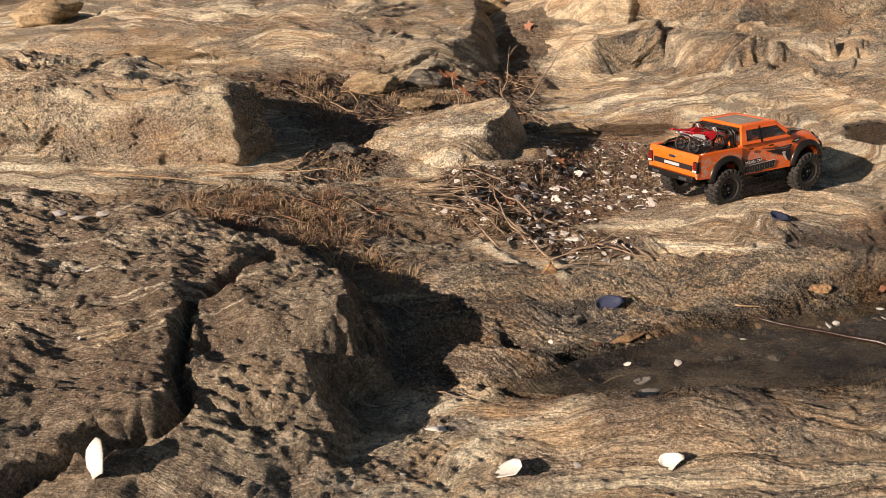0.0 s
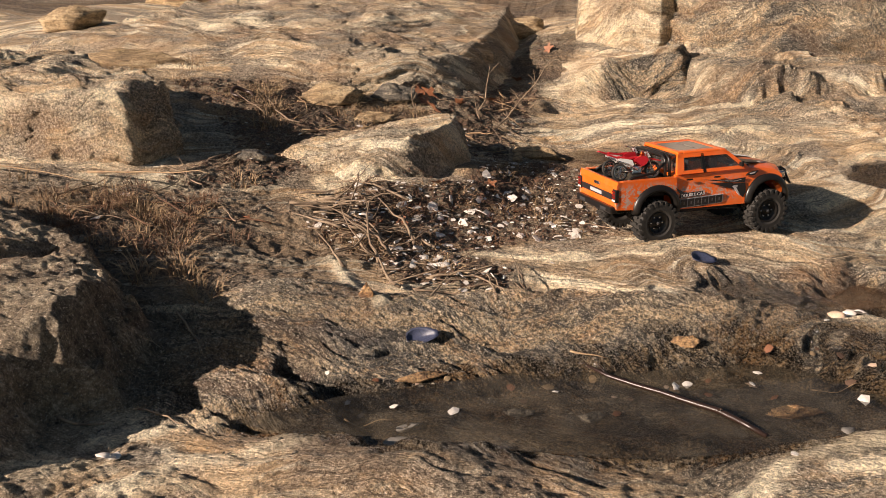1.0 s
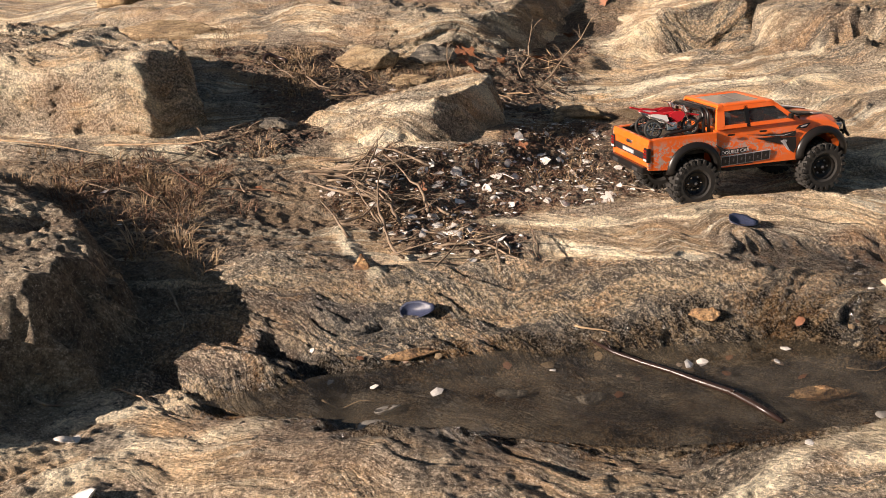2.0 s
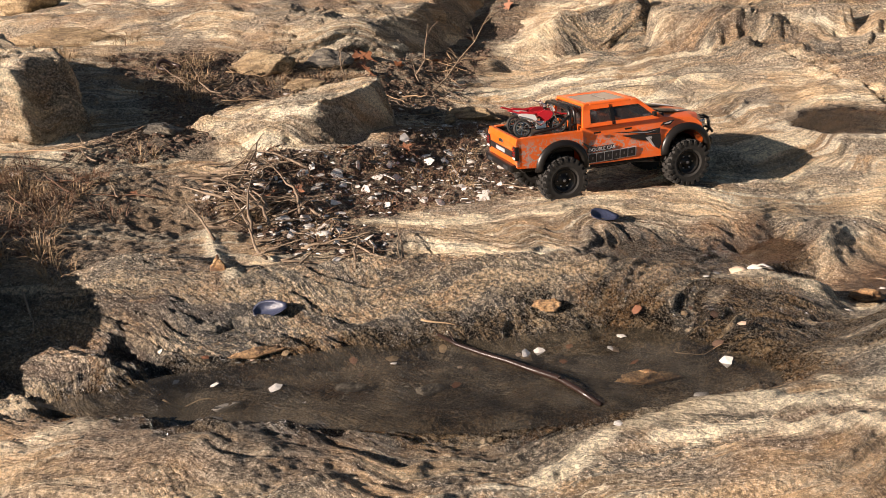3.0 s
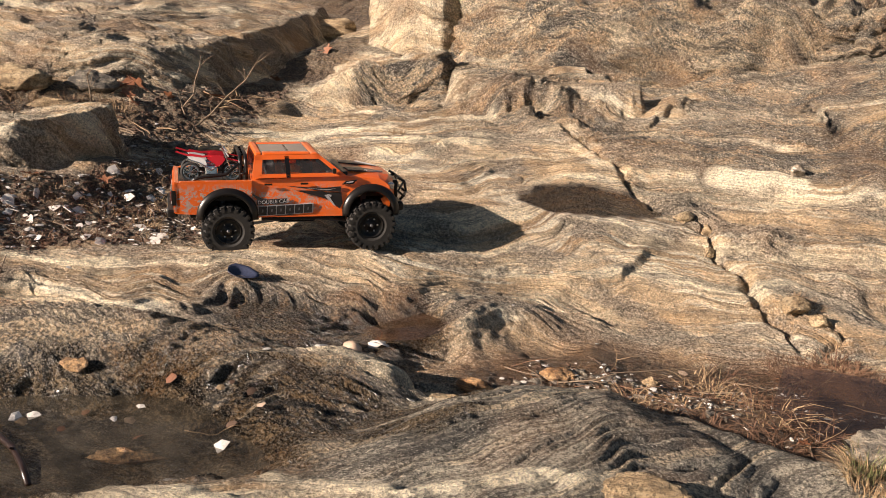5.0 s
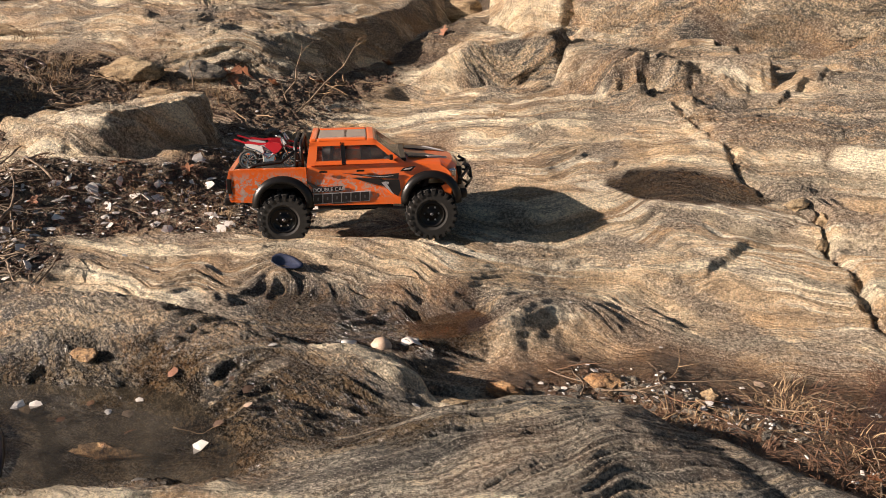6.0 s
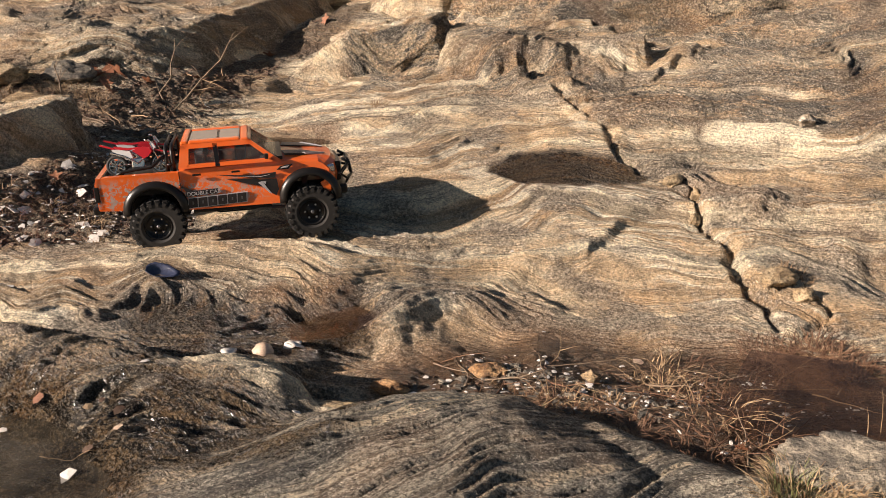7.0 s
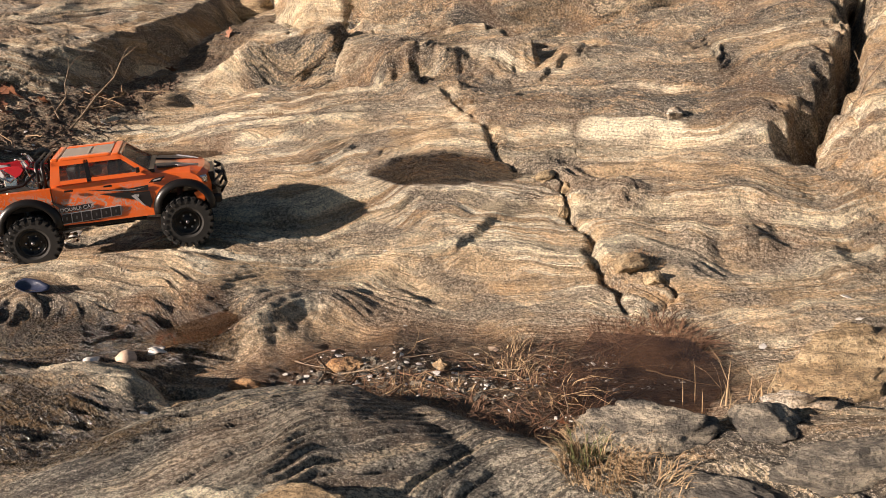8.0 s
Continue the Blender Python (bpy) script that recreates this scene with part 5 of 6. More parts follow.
    part("gearbox", box((-0.045, -0.030, 0.050), (0.045, 0.030, 0.072), 0.008), BLACK, t)
    for x in (-AX, AX):
        ax = tube([(x, -0.070, 0.055), (x, 0.070, 0.055)], 0.0085, 10)
        add_lathe(ax, [(0.004, -0.018), (0.019, -0.012), (0.021, 0.0), (0.019, 0.012), (0.004, 0.018)], (x, 0.008, 0.055), 14)
        part("axle", ax, BLACK, t, smooth_shade=True)
        for s in (-1, 1):
            part("shock", tube([(x - 0.016, s * 0.056, 0.060), (x - 0.006, s * 0.052, 0.128)], [0.0062, 0.0062], 10), GUNMETAL, t, "metal shock absorber", True)
            inner = -1 if x > 0 else 1
            part("link", tube([(x, s * 0.050, 0.050), (x + inner * 0.120, s * 0.030, 0.060)], 0.0034, 7), GUNMETAL, t)
        for s in (-1, 1):
            wheel(t, x, s)
    return t


def toy_bike():
    """A small die-cast dirt bike, x forward, standing on its wheels."""
    b = tagged(new("toy_motorbike"), "small red and white toy dirt bike in the truck bed", "toy motorbike", "toy bikes in the truck bed")
    R = 0.0195
    for x in (-0.039, 0.039):
        w = part("wheel", add_lathe(bmesh.new(), [(0.003, -0.004), (0.003, 0.004), (0.002, 0.0045)], (x, 0, R), 8), GUNMETAL, b)
        bm = bmesh.new()
        rows = []
        for k in range(24):
            a = 2 * math.pi * k / 24
            rows.append([bm.verts.new((x + (R - 0.0032 + 0.0032 * math.cos(c)) * math.cos(a), 0.0032 * math.sin(c), R + (R - 0.0032 + 0.0032 * math.cos(c)) * math.sin(a)))
                         for c in (2 * math.pi * j / 7 for j in range(7))])
        for k in range(24):
            for j in range(7):
                bm.faces.new((rows[k][j], rows[k][(j + 1) % 7], rows[(k + 1) % 24][(j + 1) % 7], rows[(k + 1) % 24][j]))
        part("tyre", bm, RUBBER, w, smooth_shade=True)
        sp = bmesh.new()
        for k in range(10):
            a = 2 * math.pi * k / 10
            add_tube(sp, [(x, 0, R), (x + 0.0155 * math.cos(a), 0.001 * (-1) ** k, R + 0.0155 * math.sin(a))], 0.0009, 4)
        add_lathe(sp, [(0.0132, -0.002), (0.0162, -0.002), (0.0162, 0.002), (0.0132, 0.002)], (x, 0, R), 20, caps=False)
        part("spokes", sp, CHROME, w, "bright wire spokes")
    for s in (-1, 1):
        part("fork", tube([(0.039, s * 0.0045, R), (0.024, s * 0.0045, 0.058)], 0.0014, 6), CHROME, b, "bright front fork")
        part("swing_arm", tube([(-0.039, s * 0.0045, R), (-0.006, s * 0.004, 0.020)], 0.0016, 6), CHROME, b)
        part("side_panel", prism([(-0.044, 0.050), (-0.030, 0.049), (-0.012, 0.045), (-0.008, 0.034), (-0.018, 0.030), (-0.030, 0.040), (-0.042, 0.046)], s * 0.0090, s * 0.0045, bevel=0.0008), WHITE, b, "white side panel")
        part("shroud", prism([(-0.008, 0.046), (0.008, 0.052), (0.022, 0.050), (0.027, 0.043), (0.020, 0.034), (0.012, 0.030), (0.002, 0.038)], s * 0.0100, s * 0.005, bevel=0.001), RED, b, "red tank shroud")
    part("engine", box((-0.012, -0.006, 0.013), (0.012, 0.006, 0.032), 0.0025), CHROME, b, "bright cast engine")
    part("tank", box((-0.004, -0.006, 0.040), (0.022, 0.006, 0.050), 0.003), RED, b)
    part("seat", prism([(-0.042, 0.051), (-0.016, 0.047), (0.004, 0.049), (0.004, 0.052), (-0.016, 0.051), (-0.040, 0.0555)], -0.0045, 0.0045, bevel=0.001), RED, b)
    part("rear_mudguard", prism([(-0.066, 0.058), (-0.040, 0.049), (-0.040, 0.0525), (-0.064, 0.0605)], -0.0045, 0.0045, bevel=0.0008), RED, b)
    part("front_mudguard", prism([(0.022, 0.045), (0.058, 0.038), (0.058, 0.040), (0.024, 0.048)], -0.0045, 0.0045, bevel=0.0008), RED, b)
    part("number_plate", prism([(0.024, 0.060), (0.032, 0.048), (0.034, 0.049), (0.027, 0.061)], -0.005, 0.005, bevel=0.0005), WHITE, b)
    part("handlebar", tube([(0.018, -0.019, 0.064), (0.022, -0.008, 0.061), (0.022, 0.008, 0.061), (0.018, 0.019, 0.064)], 0.0013, 6), CHROME, b)
    part("radiator", box((0.016, -0.006, 0.026), (0.020, 0.006, 0.044), 0.001), BLACK, b)
    part("exhaust", tube([(0.010, -0.006, 0.030), (0.0, -0.010, 0.022), (-0.022, -0.009, 0.036), (-0.046, -0.008, 0.044)], [0.0014, 0.0016, 0.0022, 0.0026], 7), CHROME, b)
    return b


TRUCK_X, TRUCK_Y, TRUCK_TURN, TRUCK_SIZE = 0.836, 2.412, 31.0, 0.955
truck = model_truck()


def truck_pose():
    """The truck set down on its four wheels."""
    c, s = math.cos(radians(TRUCK_TURN)), math.sin(radians(TRUCK_TURN))
    spots = {}
    for i in (-1, 1):
        for j in (-1, 1):
            lx, ly = TRUCK_SIZE * AX * i, TRUCK_SIZE * 0.091 * j
            x, y = TRUCK_X + c * lx - s * ly, TRUCK_Y + s * lx + c * ly
            spots[i, j] = max(ground_at(x + dx, y + dy) for dx in (-0.012, 0, 0.012) for dy in (-0.012, 0, 0.012))
    rear, front = (spots[-1, -1] + spots[-1, 1]) / 2, (spots[1, -1] + spots[1, 1]) / 2
    right, left = (spots[-1, -1] + spots[1, -1]) / 2, (spots[-1, 1] + spots[1, 1]) / 2
    pitch = math.degrees(math.atan2(front - rear, 2 * AX * TRUCK_SIZE))
    roll = math.degrees(math.atan2(left - right, 0.182 * TRUCK_SIZE))
    return pose(TRUCK_X, TRUCK_Y, (rear + front) / 2 - 0.003, 0, 0, TRUCK_TURN) @ pose(0, 0, 0, 0, -pitch, 0) @ pose(0, 0, 0, roll, 0, 0) @ Matrix.Scale(TRUCK_SIZE, 4)


TRUCK_POSE = truck_pose()
truck.matrix_basis = TRUCK_POSE
bike = toy_bike()
bike.matrix_basis = TRUCK_POSE @ pose(-0.186, -0.044, 0.1525, -9, 0, -3) @ Matrix.Scale(1.12, 4)
copy_thing(bike, TRUCK_POSE @ pose(-0.184, 0.016, 0.1525, -9, 0, 4) @ Matrix.Scale(1.05, 4))

# ---------------------------------------------------------------- stones, shells, wood and grass
rng = random.Random(5)


def stone_mesh(name, size, seed, material, detail=3, flat=0.25, rough=1.0):
    """A broken stone: a ball cut by flat faces and roughened."""
    bm = bmesh.new()
    bmesh.ops.create_icosphere(bm, subdivisions=detail, radius=1.0)
    r = random.Random(seed)
    cuts = []
    for _ in range(16):
        d = Vector((r.uniform(-1, 1), r.uniform(-1, 1), r.uniform(-1, 1))).normalized()
        cuts.append((d, r.uniform(0.50, 0.85)))
    off = Vector((seed * 3.1, seed * 1.7, 0))
    for v in bm.verts:
        p = v.co.copy()
        for d, k in cuts:
            over = p.dot(d) - k
            if over > 0:
                p -= d * over * 0.92
        n = noise.fractal(p * 2.2 + off, 1.0, 2.1, 5) * 0.13 * rough + noise.fractal(Vector((p.x * 2, p.y * 2, p.z * 9)) + off, 1.0, 2.0, 3) * 0.10 * rough
        p += v.normal * n
        if p.z < -0.55:
            p.z = -0.55
        v.co = Vector((p.x * size[0], p.y * size[1], p.z * size[2]))
    return finish(bm, name, material, True)


def stone(x, y, size, turn, seed, material, label, sink=0.3, detail=4, tip=(0, 0), rough=1.0, name="rock", group=""):
    ob = tagged(new(name, stone_mesh(name, size, seed, material, detail, rough=rough)), label, "rock", group)
    ob.matrix_basis = Matrix.Translation((x, y, ground_at(x, y) + size[2] * (0.55 - sink))) @ pose(0, 0, 0, tip[0], tip[1], turn)
    return ob


# blocks that lie loose on the bedrock
stone(0.400, 2.900, (0.100, 0.030, 0.026), -8, 3, TAN, "long yellowish stone lying beside the rusty puddle", 0.1)
stone(0.262, 2.890, (0.040, 0.024, 0.024), 10, 4, GREY, "grey stone beside the yellowish one", 0.15)
stone(0.335, 2.850, (0.026, 0.018, 0.016), 50, 40, TAN, "small tan stone in the litter", 0.1)
stone(-0.280, 2.930, (0.125, 0.065, 0.060), 22, 5, TAN, "tilted brown slab leaning on the slope", 0.15, tip=(-14, -10))
stone(-0.150, 2.870, (0.095, 0.040, 0.026), 14, 6, TAN, "flat stone slab in the dry litter", 0.15, tip=(0, -8))
stone(-0.120, 3.040, (0.090, 0.050, 0.050), 20, 7, GREY, "dark layered stone under the outcrop", 0.2)
stone(-1.800, 3.700, (0.17, 0.11, 0.085), 8, 8, TAN, "rounded pale boulder on the brown soil", 0.15)
stone(-1.820, 4.700, (0.24, 0.14, 0.130), -6, 9, TAN, "square pale boulder on the brown soil", 0.15)
stone(-1.080, 3.000, (0.26, 0.08, 0.050), 14, 10, TAN, "long pale slab with a dark undercut edge on the slope", 0.20)
stone(-0.30, 2.33, (0.060, 0.040, 0.030), 40, 11, GREY, "grey stone in the shaded litter", 0.3)
stone(0.00, 4.60, (0.22, 0.14, 0.120), 10, 12, TAN, "pale block at the head of the gully", 0.2)
# front right
stone(2.260, 2.125, (0.150, 0.090, 0.095), 24, 14, TAN, "large yellow-tan boulder beside the muddy puddle", 0.3, 5)
stone(1.995, 1.850, (0.105, 0.060, 0.036), 10, 15, GREY, "grey boulder with a pale crust in front of the puddle", 0.45, 5)
stone(2.110, 1.880, (0.055, 0.040, 0.026), -10, 16, GREY, "grey stone among the dry grass", 0.3)
stone(2.195, 1.965, (0.034, 0.026, 0.020), 20, 17, PALE, "white quartz stone by the boulder", 0.2)
stone(2.150, 1.985, (0.042, 0.024, 0.015), 8, 18, PALE, "flat pale stone by the boulder", 0.2)
stone(2.200, 1.790, (0.110, 0.060, 0.030), 15, 19, GREY, "grey-tan rock at the foot of the slope", 0.5, 5)
stone(2.080, 1.745, (0.080, 0.050, 0.026), -20, 20, GREY, "dark rock at the foot of the slope", 0.5, 5)
stone(1.600, 1.600, (0.080, 0.036, 0.022), 18, 21, TAN, "smooth tan knob in the dark rock", 0.55, 5, rough=0.8)
stone(1.345, 2.005, (0.040, 0.018, 0.016), 12, 23, RUST, "brown stone wedged in the channel", 0.2)
stone(1.297, 1.875, (0.045, 0.020, 0.014), 10, 24, TAN, "tan stone on the dark ledge", 0.35)
stone(1.633, 2.134, (0.019, 0.016, 0.015), 0, 25, TAN, "tan pebble in the brown litter", 0.15)
stone(1.47, 2.110, (0.034, 0.022, 0.018), 0, 26, RUST, "rusty stone in the brown litter", 0.3)
stone(1.980, 3.205, (0.030, 0.020, 0.026), 30, 27, PALE, "white stone lying on the slab", 0.1)
# along the crack
for x, y, s, sd in ((1.682, 2.912, (0.040, 0.022, 0.018), 28), (1.742, 2.880, (0.022, 0.020, 0.026), 29), (1.912, 2.530, (0.052, 0.036, 0.018), 30),
                    (1.962, 2.492, (0.030, 0.024, 0.018), 31), (1.748, 2.780, (0.018, 0.016, 0.018), 32), (1.80, 2.69, (0.014, 0.013, 0.012), 33)):
    stone(x, y, s, rng.uniform(0, 90), sd, TAN, "broken tan stone along the crack", 0.35, group="stones along the crack")
# in and around the long pool
stone(0.388, 1.490, (0.050, 0.013, 0.012), 38, 34, RUST, "rusty orange sliver of rock", 0.3)
stone(0.978, 1.552, (0.055, 0.014, 0.014), 22, 35, RUST, "wet orange-brown sliver in the pool", 0.1)
stone(0.807, 1.677, (0.026, 0.016, 0.014), 0, 36, RUST, "rusty block on the dark ledge", 0.3)
stone(0.246, 1.645, (0.020, 0.012, 0.026), 10, 37, RUST, "orange knob on the ridge", 0.4)
stone(0.668, 1.478, (0.024, 0.018, 0.010), 20, 38, GREY, "drowned grey stone in the pool", 0.2)
stone(0.560, 1.445, (0.024, 0.010, 0.008), 25, 39, GREY, "flat stone at the pool's edge", 0.2)


def dish_mesh(name, material, length=1.0, width=0.8, deep=0.3, seed=0, jag=0.08):
    """A half shell: a shallow ribbed cup with a thickness."""
    r = random.Random(seed)
    bm = bmesh.new()
    rings, sides = 5, 14
    edge = [1 + jag * r.uniform(-1, 1) for _ in range(sides)]
    for shift, flip in ((0.0, False), (-0.05, True)):
        prev = [bm.verts.new((-0.25 * length, 0, deep * 0.85 + shift))]
        for i in range(1, rings + 1):
            k = i / rings
            row = []
            for j in range(sides):
                a = 2 * math.pi * j / sides
                rad = k * (edge[j] if i == rings else 1)
                x = 0.5 * length * rad * math.cos(a) - 0.25 * length * (1 - k)
                y = 0.5 * width * rad * math.sin(a) * (1 - 0.25 * math.cos(a))
                row.append(bm.verts.new((x, y, deep * (1 - k * k) * 0.85 + shift * (1 - 0.5 * k) + 0.012 * math.cos(a * 7) * k)))
            for j in range(sides):
                q = (j + 1) % sides
                f = (prev[0], row[j], row[q]) if len(prev) == 1 else (prev[j], row[j], row[q], prev[q])
                bm.faces.new(f[::-1] if flip else f)
            prev = row
        if not flip:
            rim = prev
    for j in range(sides):
        q = (j + 1) % sides
        bm.faces.new((rim[j], rim[q], prev[q], prev[j]))
    return finish(bm, name, material, True)


def chip_mesh(name, material, seed):
    """A broken, slightly bent piece of shell."""
    r = random.Random(seed)
    bm = bmesh.new()
    n = r.randint(5, 7)
    pts = [(0.5 * r.uniform(0.6, 1.1) * math.cos(2 * math.pi * k / n), 0.36 * r.uniform(0.6, 1.1) * math.sin(2 * math.pi * k / n)) for k in range(n)]
    top, low = [], []
    for x, y in pts:
        z = 0.08 - 0.28 * (x * x + y * y)
        top.append(bm.verts.new((x, y, z + 0.022)))
        low.append(bm.verts.new((x * 0.96, y * 0.96, z - 0.015)))
    c, d = bm.verts.new((0, 0, 0.108)), bm.verts.new((0, 0, 0.07))
    for k in range(n):
        q = (k + 1) % n
        bm.faces.new((c, top[k], top[q]))
        bm.faces.new((d, low[q], low[k]))
        bm.faces.new((top[k], low[k], low[q], top[q]))
    return finish(bm, name, material)


CUPS = [dish_mesh("shell", SHELL, 1.0, 0.72, 0.18, s, 0.16) for s in range(3)]
CHIPS = [chip_mesh("shell_piece", SHELL, s) for s in range(6)]
CUP_PINK = dish_mesh("shell", PINK, 1.0, 0.78, 0.34, 7, 0.10)
MUSSELS = dish_mesh("mussel_shell", MUSSEL, 1.0, 0.52, 0.20, 8, 0.03)
CUPS_CHIPS_LABEL = "broken white piece of seashell in the litter"


def lay(name, me, x, y, size, turn, label, category, lift=0.0, tip=(0, 0), group="", level=None):
    ob = tagged(new(name, me), label, category, group)
    base = standing(x, y, 0, 0, 0.8) if level is None else Matrix.Translation((x, y, level))
    ob.matrix_basis = base @ Matrix.Translation((0, 0, lift)) @ pose(0, 0, 0, tip[0], tip[1], turn) @ Matrix.Scale(size, 4)
    return ob


lay("mussel_shell", MUSSELS, 0.366, 1.593, 0.060, 14, "open blue-black mussel shell lying on the rock", "seashell", 0.012, (214, 0), "mussel shells")
lay("mussel_shell", MUSSELS, 0.857, 2.115, 0.062, 18, "blue-black mussel shell at the lip of the hole", "seashell", 0.008, (208, 6), "mussel shells")
lay("shell", CUP_PINK, 1.117, 2.010, 0.046, 120, "domed tan shell at the edge of the hole", "seashell", 0.002)
lay("shell", CUPS[0], 1.150, 2.045, 0.032, 10, "grey-white shell beside the domed one", "seashell", 0.006, (20, -20))
lay("shell", CUPS[1], 1.165, 2.030, 0.034, 30, "thin white shell beside the domed one", "seashell", 0.010, (-25, 15))
lay("shell", CUPS[2], 1.075, 1.975, 0.028, 70, "white shell in the hole", "seashell", 0.003)
lay("shell", CUPS[0], 0.401, 1.314, 0.042, 20, "large white shell by the pool's edge", "seashell", 0.006)
lay("shell", CUPS[1], 0.400, 1.368, 0.042, 60, "grey open shell in the shallow water", "seashell", 0.006, (160, 10))
lay("shell", CUPS[2], 1.050, 1.531, 0.022, 40, "round white shell at the end of the pool", "seashell", 0.008)
lay("shell", CUPS[2], 0.392, 1.078, 0.036, 10, "round white shell on the near rock", "seashell", 0.010, (200, -20))
lay("shell", CUPS[0], 0.152, 1.038, 0.046, 200, "grey hollow shell on the near rock", "seashell", 0.010, (190, 25))
lay("shell_piece", CUPS[1], -0.375, 0.895, 0.058, -60, "tall white piece of shell in the crack", "seashell", 0.019, (62, 20))
lay("shell", CUPS[1], 0.040, 1.146, 0.036, 130, "white shell with a raised edge", "seashell", 0.006, (25, 15))
for x, y, s in ((0.140, 1.421, .022), (0.177, 1.447, .014), (0.240, 1.457, .016), (0.288, 1.418, .014), (0.461, 1.397, .026), (0.375, 1.386, .022), (0.607, 1.502, .016),
                (0.790, 1.576, .026), (0.807, 1.588, .022), (0.927, 1.656, .020), (0.914, 1.618, .016), (1.087, 1.606, .030), (0.947, 1.376, .018), (0.049, 1.153, .028),
                (1.054, 1.801, .016), (0.386, 1.829, .030), (0.303, 1.722, .018), (0.602, 2.012, .030), (0.435, 1.846, .026), (-0.585, 1.313, .022), (-0.557, 1.314, .022),
                (-0.504, 1.142, .010), (0.255, 1.070, .018), (0.003, 1.025, .014), (-0.739, 1.581, .040), (-0.693, 1.570, .044), (-0.660, 1.600, .034), (0.218, 1.443, .016),
                (2.153, 2.339, .022), (2.311, 2.518, .024), (2.319, 2.427, .016), (1.629, 2.069, .022), (1.722, 2.084, .026), (1.443, 2.144, .020), (1.378, 1.975, .022), (1.377, 2.010, .020),
                (1.526, 2.270, .010), (1.808, 2.178, .014), (1.277, 1.820, .022), (1.400, 2.533, .010), (1.355, 2.283, .010),
                (-0.416, 1.816, .040), (-0.450, 1.974, .030), (-0.501, 1.837, .028), (-0.271, 1.668, .022), (0.540, 2.030, .02)):
    under = max(0.0, 0.012 - ground_at(x, y)) if outline_distance(np.array([x]), np.array([y]), POOL)[0] < 0.02 else 0.0
    lay("shell_piece", rng.choice(CHIPS), x, y, s, rng.uniform(0, 360), "white piece of seashell on bare rock", "seashell", under + 0.001, (rng.uniform(-14, 14), rng.uniform(-14, 14)), "shells on the rock")
lay("shell_piece", CHIPS[3], 1.693, 2.262, 0.024, 20, "purple-brown piece of shell at the mud's edge", "seashell", 0.003, (30, 10)).data = chip_mesh("shell_piece", PINK, 31)

# shell litter between the rocks


def inside(pts, x, y):
    return outline_distance(np.array([x]), np.array([y]), pts)[0] < 0


def scatter(pts, n, r):
    xs, ys = [p[0] for p in pts], [p[1] for p in pts]
    out = []
    while len(out) < n:
        x, y = r.uniform(min(xs), max(xs)), r.uniform(min(ys), max(ys))
        if inside(pts, x, y):
            out.append((x, y))
    return out


for x, y in scatter(LITTER, 285, rng):
    cup = rng.random() < 0.07
    lay("shell" if cup else "shell_piece", rng.choice(CUPS if cup else CHIPS), x, y, rng.choice((0.016, 0.020, 0.026, 0.034, 0.044)) * (1 if y < 2.6 else 0.85), rng.uniform(0, 360),
        "broken white seashell in the dry litter", "seashell", -0.001, (rng.uniform(-35, 35), rng.uniform(-35, 35)), "shells in the litter")
for x, y in scatter([(1.36, 2.06), (1.48, 2.16), (1.75, 2.20), (1.72, 2.05), (1.52, 2.04)], 34, rng):
    lay("shell_piece", rng.choice(CHIPS), x, y, rng.uniform(0.008, 0.018), rng.uniform(0, 360), "small white shell chip in the brown litter", "seashell", 0.003, (rng.uniform(-30, 30), 0), "shell chips in the channel")
for x, y in scatter([(-0.36, 2.2), (-0.45, 2.6), (0.0, 2.9), (0.30, 3.2), (0.25, 2.8), (0.0, 2.7), (-0.2, 2.4)], 26, rng):
    lay("shell_piece", rng.choice(CHIPS), x, y, rng.uniform(0.014, 0.03), rng.uniform(0, 360), "white shell piece among dry stalks", "seashell", 0.004, (rng.uniform(-30, 30), 0), "shells among the stalks")


def crumbs(name, pts, n, size, material, label, category, seed, lift=0.0):
    """Many small angular bits in one mesh."""
    r = random.Random(seed)
    verts, faces = [], []
    for x, y in scatter(pts, n, r):
        s = size * r.uniform(0.4, 1.3)
        z = ground_at(x, y) + lift
        a, k = r.uniform(0, 6.3), len(verts)
        sx, sy, sz = s * r.uniform(0.6, 1.2), s * r.uniform(0.3, 0.8), s * r.uniform(0.2, 0.5)
        for u, v, w in ((-1, -.6, 0), (.9, -.7, .2), (1, .6, 0), (-.8, .8, .2), (-.5, -.4, 1), (.6, -.3, .9), (.5, .5, 1), (-.6, .4, .8)):
            px, py = u * sx, v * sy
            verts.append((x + px * math.cos(a) - py * math.sin(a), y + px * math.sin(a) + py * math.cos(a), z + w * sz - 0.15 * s))
        faces += [tuple(k + i for i in f) for f in ((4, 5, 6, 7), (0, 1, 5, 4), (1, 2, 6, 5), (2, 3, 7, 6), (3, 0, 4, 7))]
    me = bpy.data.meshes.new(name)
    me.from_pydata(verts, [], faces)
    me.materials.append(material)
    return tagged(new(name, me), label, category, kind="stuff")


